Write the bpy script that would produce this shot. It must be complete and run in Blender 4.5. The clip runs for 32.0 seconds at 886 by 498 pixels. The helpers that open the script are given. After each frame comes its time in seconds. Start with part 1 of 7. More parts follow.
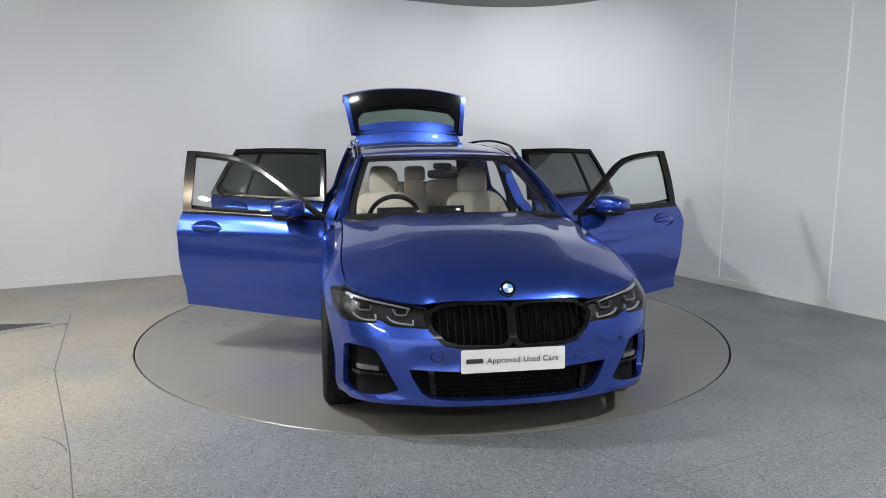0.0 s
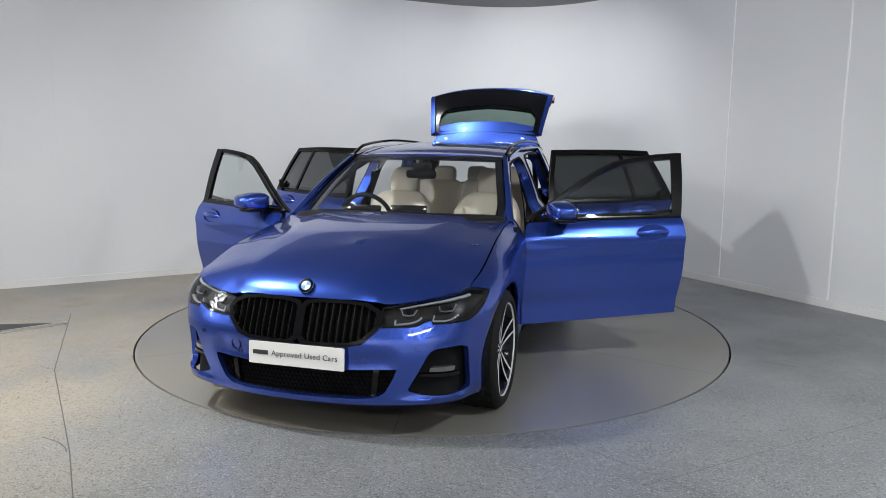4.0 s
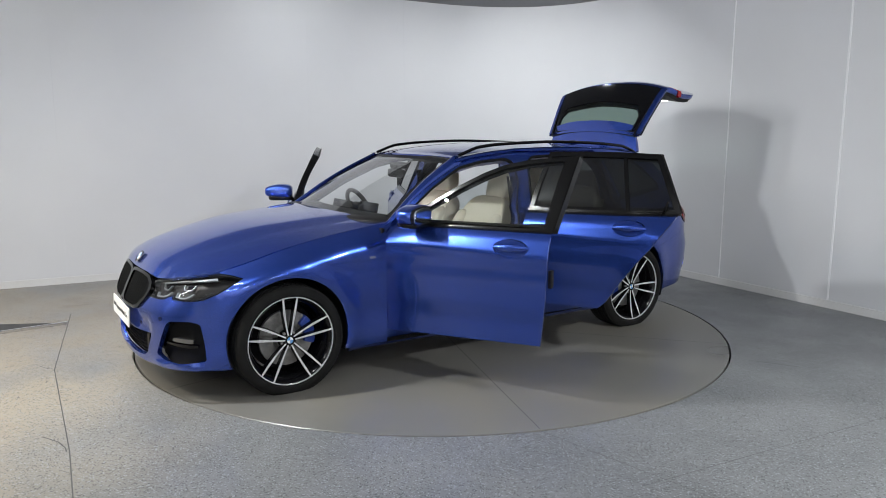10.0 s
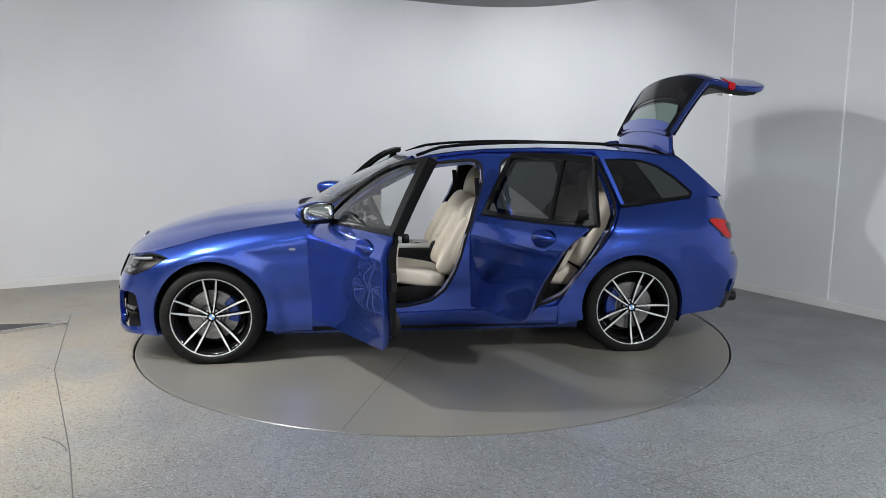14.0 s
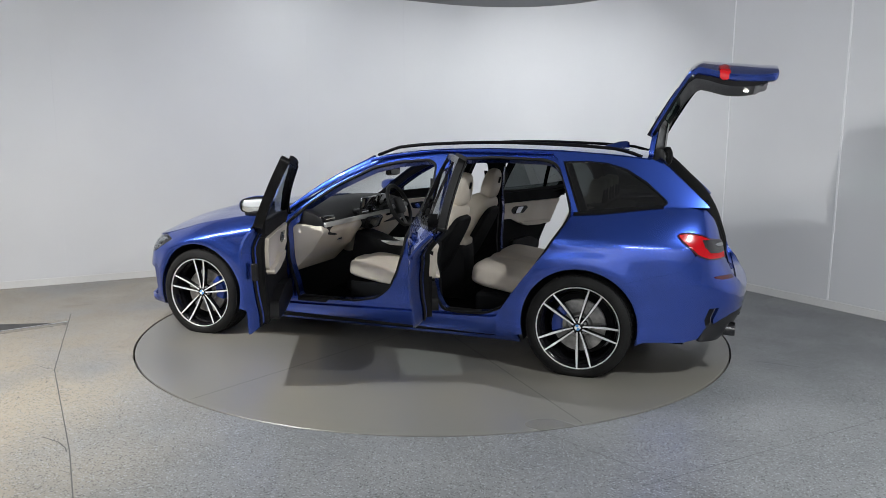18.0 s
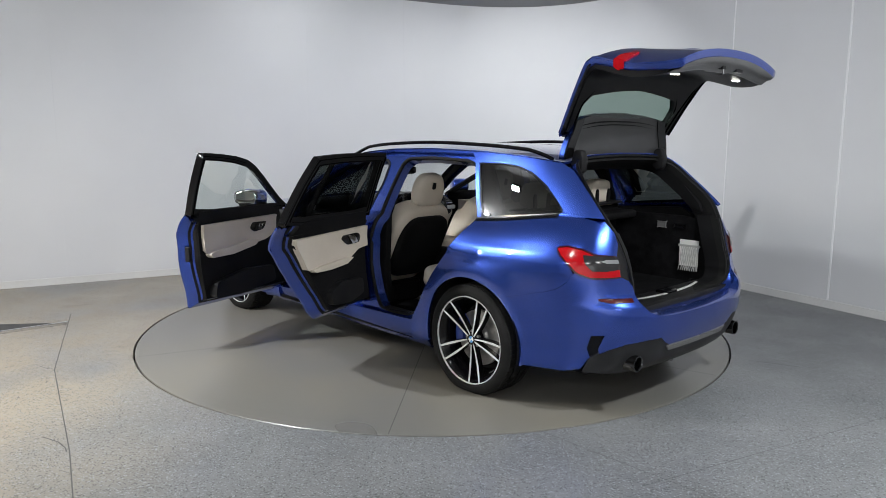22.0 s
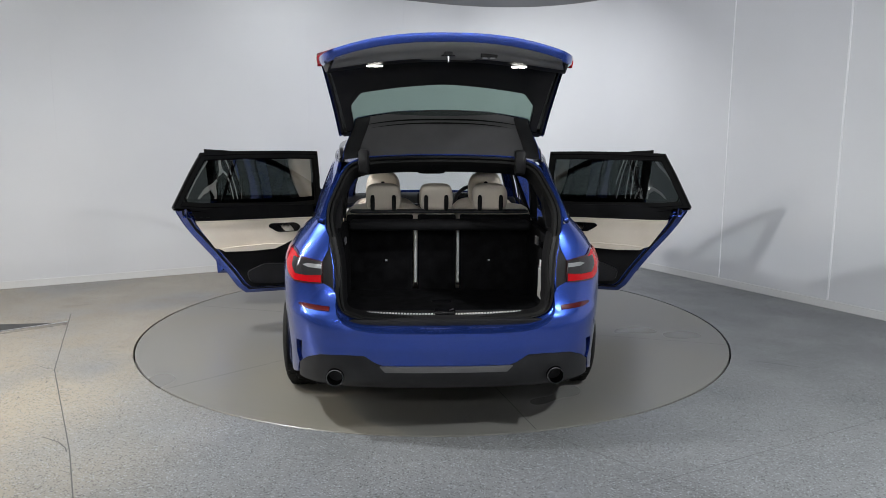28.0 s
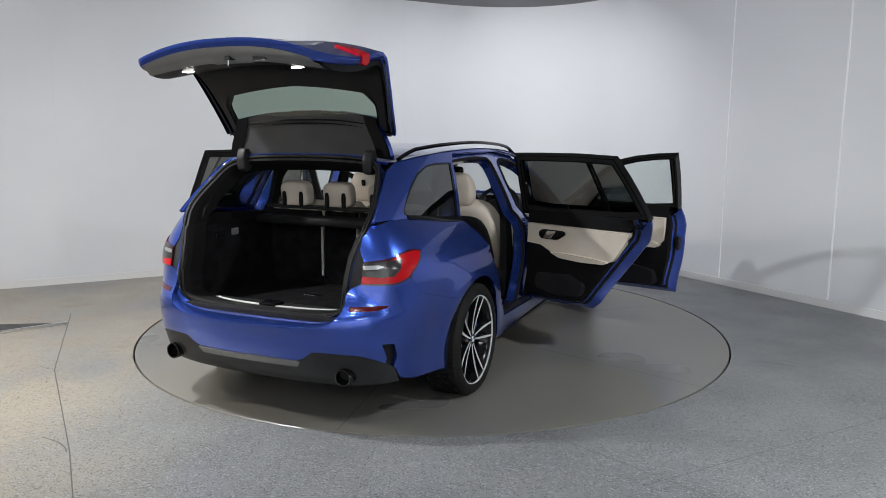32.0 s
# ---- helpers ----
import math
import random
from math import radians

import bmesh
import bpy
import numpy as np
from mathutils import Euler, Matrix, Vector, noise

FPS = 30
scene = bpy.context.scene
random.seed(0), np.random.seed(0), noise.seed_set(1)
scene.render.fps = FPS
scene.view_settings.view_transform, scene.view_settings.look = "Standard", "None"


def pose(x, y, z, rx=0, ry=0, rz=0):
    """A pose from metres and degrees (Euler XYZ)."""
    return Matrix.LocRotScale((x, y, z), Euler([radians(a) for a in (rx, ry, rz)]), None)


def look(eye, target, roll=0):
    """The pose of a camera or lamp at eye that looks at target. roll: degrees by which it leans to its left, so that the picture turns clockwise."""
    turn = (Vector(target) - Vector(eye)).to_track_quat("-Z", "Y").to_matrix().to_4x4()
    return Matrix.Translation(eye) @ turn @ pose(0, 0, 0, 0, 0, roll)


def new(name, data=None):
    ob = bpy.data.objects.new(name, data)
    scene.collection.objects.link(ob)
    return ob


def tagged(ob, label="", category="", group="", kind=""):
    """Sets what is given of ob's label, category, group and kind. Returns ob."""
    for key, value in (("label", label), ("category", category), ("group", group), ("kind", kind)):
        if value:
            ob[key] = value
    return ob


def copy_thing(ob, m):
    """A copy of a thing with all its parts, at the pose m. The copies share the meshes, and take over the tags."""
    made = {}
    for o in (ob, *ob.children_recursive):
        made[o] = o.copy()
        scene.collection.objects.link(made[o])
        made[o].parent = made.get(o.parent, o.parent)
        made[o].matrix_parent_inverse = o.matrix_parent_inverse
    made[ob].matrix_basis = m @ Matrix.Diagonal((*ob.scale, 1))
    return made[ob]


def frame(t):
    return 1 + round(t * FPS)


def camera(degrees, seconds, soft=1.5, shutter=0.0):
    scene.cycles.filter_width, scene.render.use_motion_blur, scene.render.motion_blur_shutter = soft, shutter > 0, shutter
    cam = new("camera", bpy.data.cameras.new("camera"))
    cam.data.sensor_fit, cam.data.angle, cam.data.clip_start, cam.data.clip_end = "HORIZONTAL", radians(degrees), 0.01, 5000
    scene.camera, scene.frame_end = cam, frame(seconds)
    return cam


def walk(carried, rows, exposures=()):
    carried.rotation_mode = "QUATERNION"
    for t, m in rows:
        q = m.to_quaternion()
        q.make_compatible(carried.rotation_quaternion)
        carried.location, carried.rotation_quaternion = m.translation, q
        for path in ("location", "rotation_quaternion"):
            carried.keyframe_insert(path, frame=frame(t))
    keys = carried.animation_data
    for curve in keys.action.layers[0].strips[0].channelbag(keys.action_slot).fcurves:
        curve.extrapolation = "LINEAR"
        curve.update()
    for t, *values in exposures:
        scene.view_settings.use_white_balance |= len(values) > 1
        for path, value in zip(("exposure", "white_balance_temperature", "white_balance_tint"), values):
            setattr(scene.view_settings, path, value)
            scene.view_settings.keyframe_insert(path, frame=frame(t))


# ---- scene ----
import mathutils
from mathutils import geometry

# ---------------------------------------------------------------- camera
EYE = (0.0, -5.6598, 1.4898)
cam = camera(62.98, 32.0, soft=0.78)
CAM_POSE = Matrix.Translation(EYE) @ pose(0, 0, 0, 90 - 8.897, 0, -0.738) @ pose(0, 0, 0, 0, 0, 0.191)
walk(cam, [(0.0, CAM_POSE), (32.0, CAM_POSE)])

# turntable: degrees at the start, degrees a second, and where its centre lies under the car
TURN_START, TURN_RATE = -80.575, -6.699
CAR_OFF = Vector((0.1231, 0.0102, 0.0))
TABLE_R = 2.2166

# ---------------------------------------------------------------- light
scene.view_settings.exposure = 0.12
world = bpy.data.worlds.new("world")
scene.world = world
world.use_nodes = True
world.node_tree.nodes["Background"].inputs[0].default_value = (0.6, 0.7, 0.9, 1)
world.node_tree.nodes["Background"].inputs[1].default_value = 0.03

CEILING = 3.08
COOL, WARM = (0.965, 0.985, 1.0), (1.0, 0.84, 0.62)
# all unseen: some placed by shadows and reflections, the rest added as fill
LAMPS = [  # place, aimed at, watts, length, width, colour, spread
    ((0.95, 1.8, 2.97), (1.15, 3.5, 0.4), 19, 0.12, 0.12, COOL, 150),
    # added fill for the left part of the back wall
    ((-0.9, 1.3, 2.97), (-1.3, 3.0, 1.5), 8, 0.10, 0.10, COOL, 180),
    # two added fills over the floor in front of the turntable
    ((-0.9, -3.8, 2.97), (-0.4, -2.4, 0.0), 8, 0.16, 0.16, COOL, 150),
    ((2.5, -3.5, 2.97), (2.2, -2.2, 0.0), 74, 0.16, 0.16, COOL, 160),
    ((-2.5, -1.9, 2.97), (-0.7, -1.0, 0.0), 76, 0.10, 0.10, COOL, 160),
    ((-4.0, -2.4, 2.97), (-2.7, -1.9, 0.0), 32, 0.10, 0.10, WARM, 130),
    ((-4.9, -1.9, 2.95), (-2.9, -1.3, 2.2), 80, 0.14, 0.9, COOL, 180),
    ((-5.9, -2.1, 2.95), (-3.9, -1.7, 2.2), 8, 0.14, 1.6, COOL, 180),
    ((-6.9, -2.3, 2.95), (-4.9, -1.9, 2.2), 64, 0.14, 1.6, COOL, 180),
    ((-7.9, -2.5, 2.95), (-5.9, -2.1, 2.2), 8, 0.14, 1.6, COOL, 180),
    ((-3.4, -7.0, 2.90), (-1.8, 1.0, 1.6), 24, 1.5, 0.14, COOL, 180),
    ((0.2, -7.4, 2.90), (0.0, 1.0, 1.6), 22, 1.5, 0.14, COOL, 180),
    ((3.6, -7.0, 2.90), (2.2, 1.0, 1.6), 14, 1.5, 0.14, COOL, 180),
    # two added to brighten the unseen wall behind the camera
    ((-3.0, -8.6, 2.90), (-3.2, -11.0, 1.2), 150, 1.5, 0.14, COOL, 180),
    ((1.5, -8.6, 2.90), (1.6, -11.0, 1.2), 150, 1.5, 0.14, COOL, 180),
]


def area_lamp(place, aim, watts, length, width, colour, spread):
    data = bpy.data.lights.new("studio_lamp", "AREA")
    data.shape, data.size, data.size_y, data.energy = "RECTANGLE", length, width, watts
    data.color, data.spread = colour, radians(spread)
    lamp = new("studio_lamp", data)
    lamp.matrix_world = look(place, aim) @ pose(0, 0, -0.03)
    return lamp


for row in LAMPS:
    area_lamp(*row)

# ---------------------------------------------------------------- materials
def material(name, color, rough=0.5, metal=0.0, coat=0.0, coat_rough=0.03, spec=0.5):
    m = bpy.data.materials.new(name)
    m.use_nodes = True
    b = m.node_tree.nodes["Principled BSDF"]
    b.inputs["Base Color"].default_value = (*color, 1)
    b.inputs["Roughness"].default_value = rough
    b.inputs["Metallic"].default_value = metal
    b.inputs["Coat Weight"].default_value = coat
    b.inputs["Coat Roughness"].default_value = coat_rough
    b.inputs["Specular IOR Level"].default_value = spec
    return m


def node(m, kind, **values):
    n = m.node_tree.nodes.new(kind)
    for key, value in values.items():
        if key in n.inputs:
            n.inputs[key].default_value = value
    return n


def wire(m, a, out, b, inp):
    m.node_tree.links.new(a.outputs[out], b.inputs[inp])


def coords(m):
    return node(m, "ShaderNodeTexCoord")


def mottled(name, color, color2, scale, rough=0.5, fine=0.0, fine_scale=400.0, bump=0.0, rough2=None, detail=4.0, space="Object", coat=0.0, lo=0.35, hi=0.65):
    """Two colours mixed by a large noise, with a fine grain and bump on top."""
    m = material(name, color, rough, coat=coat)
    b = m.node_tree.nodes["Principled BSDF"]
    tc = coords(m)
    n1 = node(m, "ShaderNodeTexNoise", Scale=scale, Detail=detail)
    wire(m, tc, space, n1, "Vector")
    ramp = node(m, "ShaderNodeMapRange")
    ramp.inputs["From Min"].default_value, ramp.inputs["From Max"].default_value = lo, hi
    wire(m, n1, "Fac", ramp, "Value")
    mix = node(m, "ShaderNodeMix")
    mix.data_type = "RGBA"
    mix.inputs[6].default_value, mix.inputs[7].default_value = (*color, 1), (*color2, 1)
    wire(m, ramp, "Result", mix, 0)
    last = (mix, 2)
    n2 = node(m, "ShaderNodeTexNoise", Scale=fine_scale, Detail=2.0)
    wire(m, tc, space, n2, "Vector")
    if fine:
        mr = node(m, "ShaderNodeMapRange")
        mr.inputs["From Min"].default_value, mr.inputs["From Max"].default_value = 0.3, 0.7
        mr.inputs["To Min"].default_value, mr.inputs["To Max"].default_value = 1 - fine, 1 + fine
        wire(m, n2, "Fac", mr, "Value")
        mul = node(m, "ShaderNodeVectorMath")
        mul.operation = "SCALE"
        m.node_tree.links.new(mix.outputs[2], mul.inputs[0])
        wire(m, mr, "Result", mul, "Scale")
        last = (mul, 0)
    m.node_tree.links.new(last[0].outputs[last[1]], b.inputs["Base Color"])
    if rough2 is not None:
        rr = node(m, "ShaderNodeMapRange")
        rr.inputs["From Min"].default_value, rr.inputs["From Max"].default_value = lo, hi
        rr.inputs["To Min"].default_value, rr.inputs["To Max"].default_value = rough, rough2
        wire(m, n1, "Fac", rr, "Value")
        wire(m, rr, "Result", b, "Roughness")
    if bump:
        bp = node(m, "ShaderNodeBump", Strength=bump, Distance=0.002)
        wire(m, n2, "Fac", bp, "Height")
        wire(m, bp, "Normal", b, "Normal")
    return m


def paint_material():
    """Blue metallic paint: fine flake under a clear coat."""
    tone = (0.032, 0.080, 0.42)
    m = material("blue_paint", tone, 0.27, 0.85, 1.0, 0.006)
    b = m.node_tree.nodes["Principled BSDF"]
    tc = coords(m)
    v = node(m, "ShaderNodeTexVoronoi", Scale=900.0)
    wire(m, tc, "Object", v, "Vector")
    mr = node(m, "ShaderNodeMapRange")
    mr.inputs["To Min"].default_value, mr.inputs["To Max"].default_value = 0.8, 1.25
    wire(m, v, "Color", mr, "Value")
    mul = node(m, "ShaderNodeVectorMath")
    mul.operation = "SCALE"
    mul.inputs[0].default_value = tone
    wire(m, mr, "Result", mul, "Scale")
    m.node_tree.links.new(mul.outputs[0], b.inputs["Base Color"])
    return m


def glass_material(name, tint, mix_clear):
    """Window glass: a clear tinted sheet with a glossy surface."""
    m = bpy.data.materials.new(name)
    m.use_nodes = True
    nt = m.node_tree
    nt.nodes.remove(nt.nodes["Principled BSDF"])
    tr = node(m, "ShaderNodeBsdfTransparent")
    tr.inputs[0].default_value = (*tint, 1)
    gl = node(m, "ShaderNodeBsdfGlossy", Roughness=0.01)
    gl.inputs[0].default_value = (1, 1, 1, 1)
    fr = node(m, "ShaderNodeLayerWeight", Blend=0.5)
    pw = node(m, "ShaderNodeMath")
    pw.operation = "POWER"
    pw.inputs[1].default_value = 4.0
    wire(m, fr, "Facing", pw, 0)
    mr = node(m, "ShaderNodeMapRange")
    mr.inputs["To Min"].default_value, mr.inputs["To Max"].default_value = 0.05 + mix_clear, 1.0
    wire(m, pw, "Value", mr, "Value")
    mx = node(m, "ShaderNodeMixShader")
    wire(m, mr, "Result", mx, 0)
    nt.links.new(tr.outputs[0], mx.inputs[1])
    nt.links.new(gl.outputs[0], mx.inputs[2])
    nt.links.new(mx.outputs[0], nt.nodes["Material Output"].inputs[0])
    return m


def glow(name, color, strength):
    m = material(name, color, 0.4)
    b = m.node_tree.nodes["Principled BSDF"]
    b.inputs["Emission Color"].default_value = (*color, 1)
    b.inputs["Emission Strength"].default_value = strength
    return m


BLUE = paint_material()
GLOSS_BLACK = material("gloss_black", (0.005, 0.005, 0.006), 0.14, 0.0, 0.0, 0.03, 0.32)
FRAME_BLACK = material("black_window_trim", (0.004, 0.004, 0.0045), 0.20, 0.0, 0.0, 0.03, 0.30)
SATIN_BLACK = mottled("satin_black_plastic", (0.009, 0.009, 0.010), (0.014, 0.014, 0.015), 6, 0.5, 0.1, 900, 0.15)
RUBBER = mottled("tyre_rubber", (0.009, 0.009, 0.009), (0.014, 0.014, 0.014), 9, 0.72, 0.15, 700, 0.2)
RUBBER.node_tree.nodes["Principled BSDF"].inputs["Specular IOR Level"].default_value = 0.15
SEAL = material("rubber_seal", (0.01, 0.01, 0.01), 0.6)
GLASS = glass_material("clear_glass", (0.80, 0.86, 0.84), 0.06)
SCREEN_GLASS = glass_material("windscreen_glass", (0.88, 0.91, 0.90), 0.02)
PRIVACY = glass_material("privacy_glass", (0.055, 0.065, 0.065), 0.09)
REAR_GLASS = glass_material("rear_window_glass", (0.24, 0.33, 0.29), 0.02)
LENS = glass_material("lamp_lens", (0.74, 0.76, 0.78), -0.03)
SMOKED = glass_material("smoked_lens", (0.22, 0.22, 0.23), 0.04)
CHROME = material("chrome", (0.75, 0.76, 0.78), 0.12, 1.0)
MACHINED = mottled("machined_alloy", (0.66, 0.67, 0.68), (0.75, 0.76, 0.77), 30, 0.36, 0.06, 900)
MACHINED.node_tree.nodes["Principled BSDF"].inputs["Metallic"].default_value = 0.35
STEEL = mottled("brake_steel", (0.22, 0.22, 0.22), (0.36, 0.35, 0.34), 20, 0.4, 0.1, 300)
STEEL.node_tree.nodes["Principled BSDF"].inputs["Metallic"].default_value = 0.85
CALIPER = material("blue_caliper", (0.012, 0.04, 0.25), 0.35, 0.2, 0.4)
RED_LENS = material("red_tail_lens", (0.38, 0.003, 0.007), 0.16, 0.0, 0.25, 0.02, 0.3)
DARK_RED = material("dark_red_reflector", (0.06, 0.002, 0.003), 0.22, 0.0, 0.5, 0.03, 0.3)
WHITE_PLATE = material("white_plate", (0.78, 0.78, 0.76), 0.4)
INK = material("dark_print", (0.03, 0.03, 0.035), 0.5)
CREAM = mottled("oyster_leather", (0.56, 0.50, 0.42), (0.62, 0.56, 0.48), 5, 0.48, 0.05, 450, 0.25, 0.55)
DARK_TRIM = mottled("dark_trim", (0.006, 0.006, 0.0065), (0.010, 0.010, 0.011), 4, 0.62, 0.15, 600, 0.25)
CARPET = mottled("black_carpet", (0.005, 0.005, 0.0055), (0.010, 0.010, 0.011), 14, 0.95, 0.4, 900, 0.6)
GREY_TRIM = mottled("grey_trim_panel", (0.12, 0.12, 0.122), (0.15, 0.15, 0.152), 5, 0.35, 0.06, 700, 0.2)
HEADLINER = mottled("headliner", (0.03, 0.03, 0.032), (0.04, 0.04, 0.042), 8, 0.9, 0.1, 700, 0.2)
DIFFUSER_GREY = mottled("dark_grey_diffuser", (0.018, 0.0185, 0.020), (0.026, 0.026, 0.028), 7, 0.42, 0.06, 800)
for dull, gloss in ((DARK_TRIM, 0.08), (CARPET, 0.03), (HEADLINER, 0.1), (SATIN_BLACK, 0.2), (DIFFUSER_GREY, 0.25), (SEAL, 0.12)):
    dull.node_tree.nodes["Principled BSDF"].inputs["Specular IOR Level"].default_value = gloss
LAMP_WHITE = glow("courtesy_lamp", (1.0, 0.97, 0.9), 9.0)
LED_WHITE = material("light_guide", (0.40, 0.42, 0.44), 0.35, 0.0, 0.0)
GREY_LIGHT = material("satin_silver", (0.48, 0.48, 0.47), 0.4, 0.3)
GUIDE_GREY = material("grey_lamp_frame", (0.30, 0.31, 0.32), 0.3, 0.6)
SCREEN = material("display_screen", (0.01, 0.01, 0.012), 0.08, 0.0, 0.5)
MIRROR = material("mirror_glass", (0.85, 0.87, 0.9), 0.02, 1.0)

WALL = mottled("white_wall_panel", (0.60, 0.61, 0.635), (0.64, 0.65, 0.672), 0.7, 0.45, 0.012, 160, 0.05, 0.55)
JOINT = material("joint_cover", (0.80, 0.81, 0.83), 0.35)
SKIRT = mottled("skirting_paint", (0.60, 0.60, 0.60), (0.66, 0.66, 0.66), 2, 0.45, 0.04, 90)
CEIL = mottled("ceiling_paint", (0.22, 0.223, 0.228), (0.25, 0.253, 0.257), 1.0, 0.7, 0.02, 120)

# ---------------------------------------------------------------- mesh tools
def curve(*pts):
    """A smooth function through (x, y) points, for arrays too."""
    p = sorted(pts)
    xs, ys = np.array([q[0] for q in p], float), np.array([q[1] for q in p], float)
    h, d = np.diff(xs), np.diff(ys) / np.diff(xs)
    m = np.empty(len(xs))
    m[0], m[-1] = d[0], d[-1]
    for i in range(1, len(xs) - 1):
        if d[i - 1] * d[i] <= 0:
            m[i] = 0
        else:
            w1, w2 = 2 * h[i] + h[i - 1], h[i] + 2 * h[i - 1]
            m[i] = (w1 + w2) / (w1 / d[i - 1] + w2 / d[i])

    def at(x):
        x = np.clip(np.asarray(x, float), xs[0], xs[-1])
        k = np.clip(np.searchsorted(xs, x) - 1, 0, len(h) - 1)
        t = (x - xs[k]) / h[k]
        return ((2 * t**3 - 3 * t**2 + 1) * ys[k] + (t**3 - 2 * t**2 + t) * h[k] * m[k]
                + (-2 * t**3 + 3 * t**2) * ys[k + 1] + (t**3 - t**2) * h[k] * m[k + 1])
    return at


def step01(x, a, b):
    t = np.clip((np.asarray(x, float) - a) / (b - a), 0, 1)
    return t * t * (3 - 2 * t)


def link(name, data, mat, parent=None, label="", mats=None):
    ob = new(name, data)
    for m in mats or [mat]:
        data.materials.append(m)
    if parent is not None:
        ob.parent = parent
    return tagged(ob, label) if label else ob


def mesh_of(name, verts, faces, normals=None, smooth=True):
    me = bpy.data.meshes.new(name)
    me.from_pydata([tuple(v) for v in verts], [], faces)
    me.update()
    if smooth:
        me.polygons.foreach_set("use_smooth", [True] * len(me.polygons))
    if normals is not None:
        me.normals_split_custom_set_from_vertices([tuple(n) for n in normals])
    return me


def part(name, bm, mat, parent, label="", smooth=True, angle=35, origin=None):
    """One mesh object from a bmesh, under a thing or a part."""
    me = bpy.data.meshes.new(name)
    if origin is not None:
        bmesh.ops.translate(bm, verts=bm.verts, vec=-Vector(origin))
    bmesh.ops.recalc_face_normals(bm, faces=bm.faces)
    if smooth:
        for f in bm.faces:
            f.smooth = True
        for e in bm.edges:
            if len(e.link_faces) == 2 and e.calc_face_angle(0) > radians(angle):
                e.smooth = False
    bm.to_mesh(me)
    bm.free()
    return link(name, me, mat, parent, label)


def inside(poly, pts):
    x, y = pts[:, 0], pts[:, 1]
    c = np.zeros(len(pts), bool)
    n = len(poly)
    for i in range(n):
        x1, y1 = poly[i]
        x2, y2 = poly[(i + 1) % n]
        if y1 == y2:
            continue
        c ^= ((y1 > y) != (y2 > y)) & (x < (x2 - x1) * (y - y1) / (y2 - y1) + x1)
    return c


def dense(poly, step):
    out = []
    n = len(poly)
    for i in range(n):
        a, b = np.array(poly[i], float), np.array(poly[(i + 1) % n], float)
        k = max(1, int(np.ceil(np.hypot(*(b - a)) / step)))
        out += [tuple(a + (b - a) * j / k) for j in range(k)]
    return out


def rounded(poly, r, n=4):
    """The polygon with its corners rounded by about r."""
    out = []
    m = len(poly)
    for i in range(m):
        p0, p1, p2 = (np.array(poly[(i + k) % m], float) for k in (-1, 0, 1))
        a, b = p0 - p1, p2 - p1
        la, lb = np.hypot(*a), np.hypot(*b)
        d = min(r, la * 0.45, lb * 0.45)
        s, e = p1 + a / la * d, p1 + b / lb * d
        for j in range(n + 1):
            t = j / n
            out.append(tuple((1 - t) ** 2 * s + 2 * t * (1 - t) * p1 + t * t * e))
    return out


def ring(cx, cz, r, a0, a1, n=18):
    """Points of an arc, by degrees."""
    return [(cx + r * math.cos(radians(a0 + (a1 - a0) * i / n)), cz + r * math.sin(radians(a0 + (a1 - a0) * i / n))) for i in range(n + 1)]


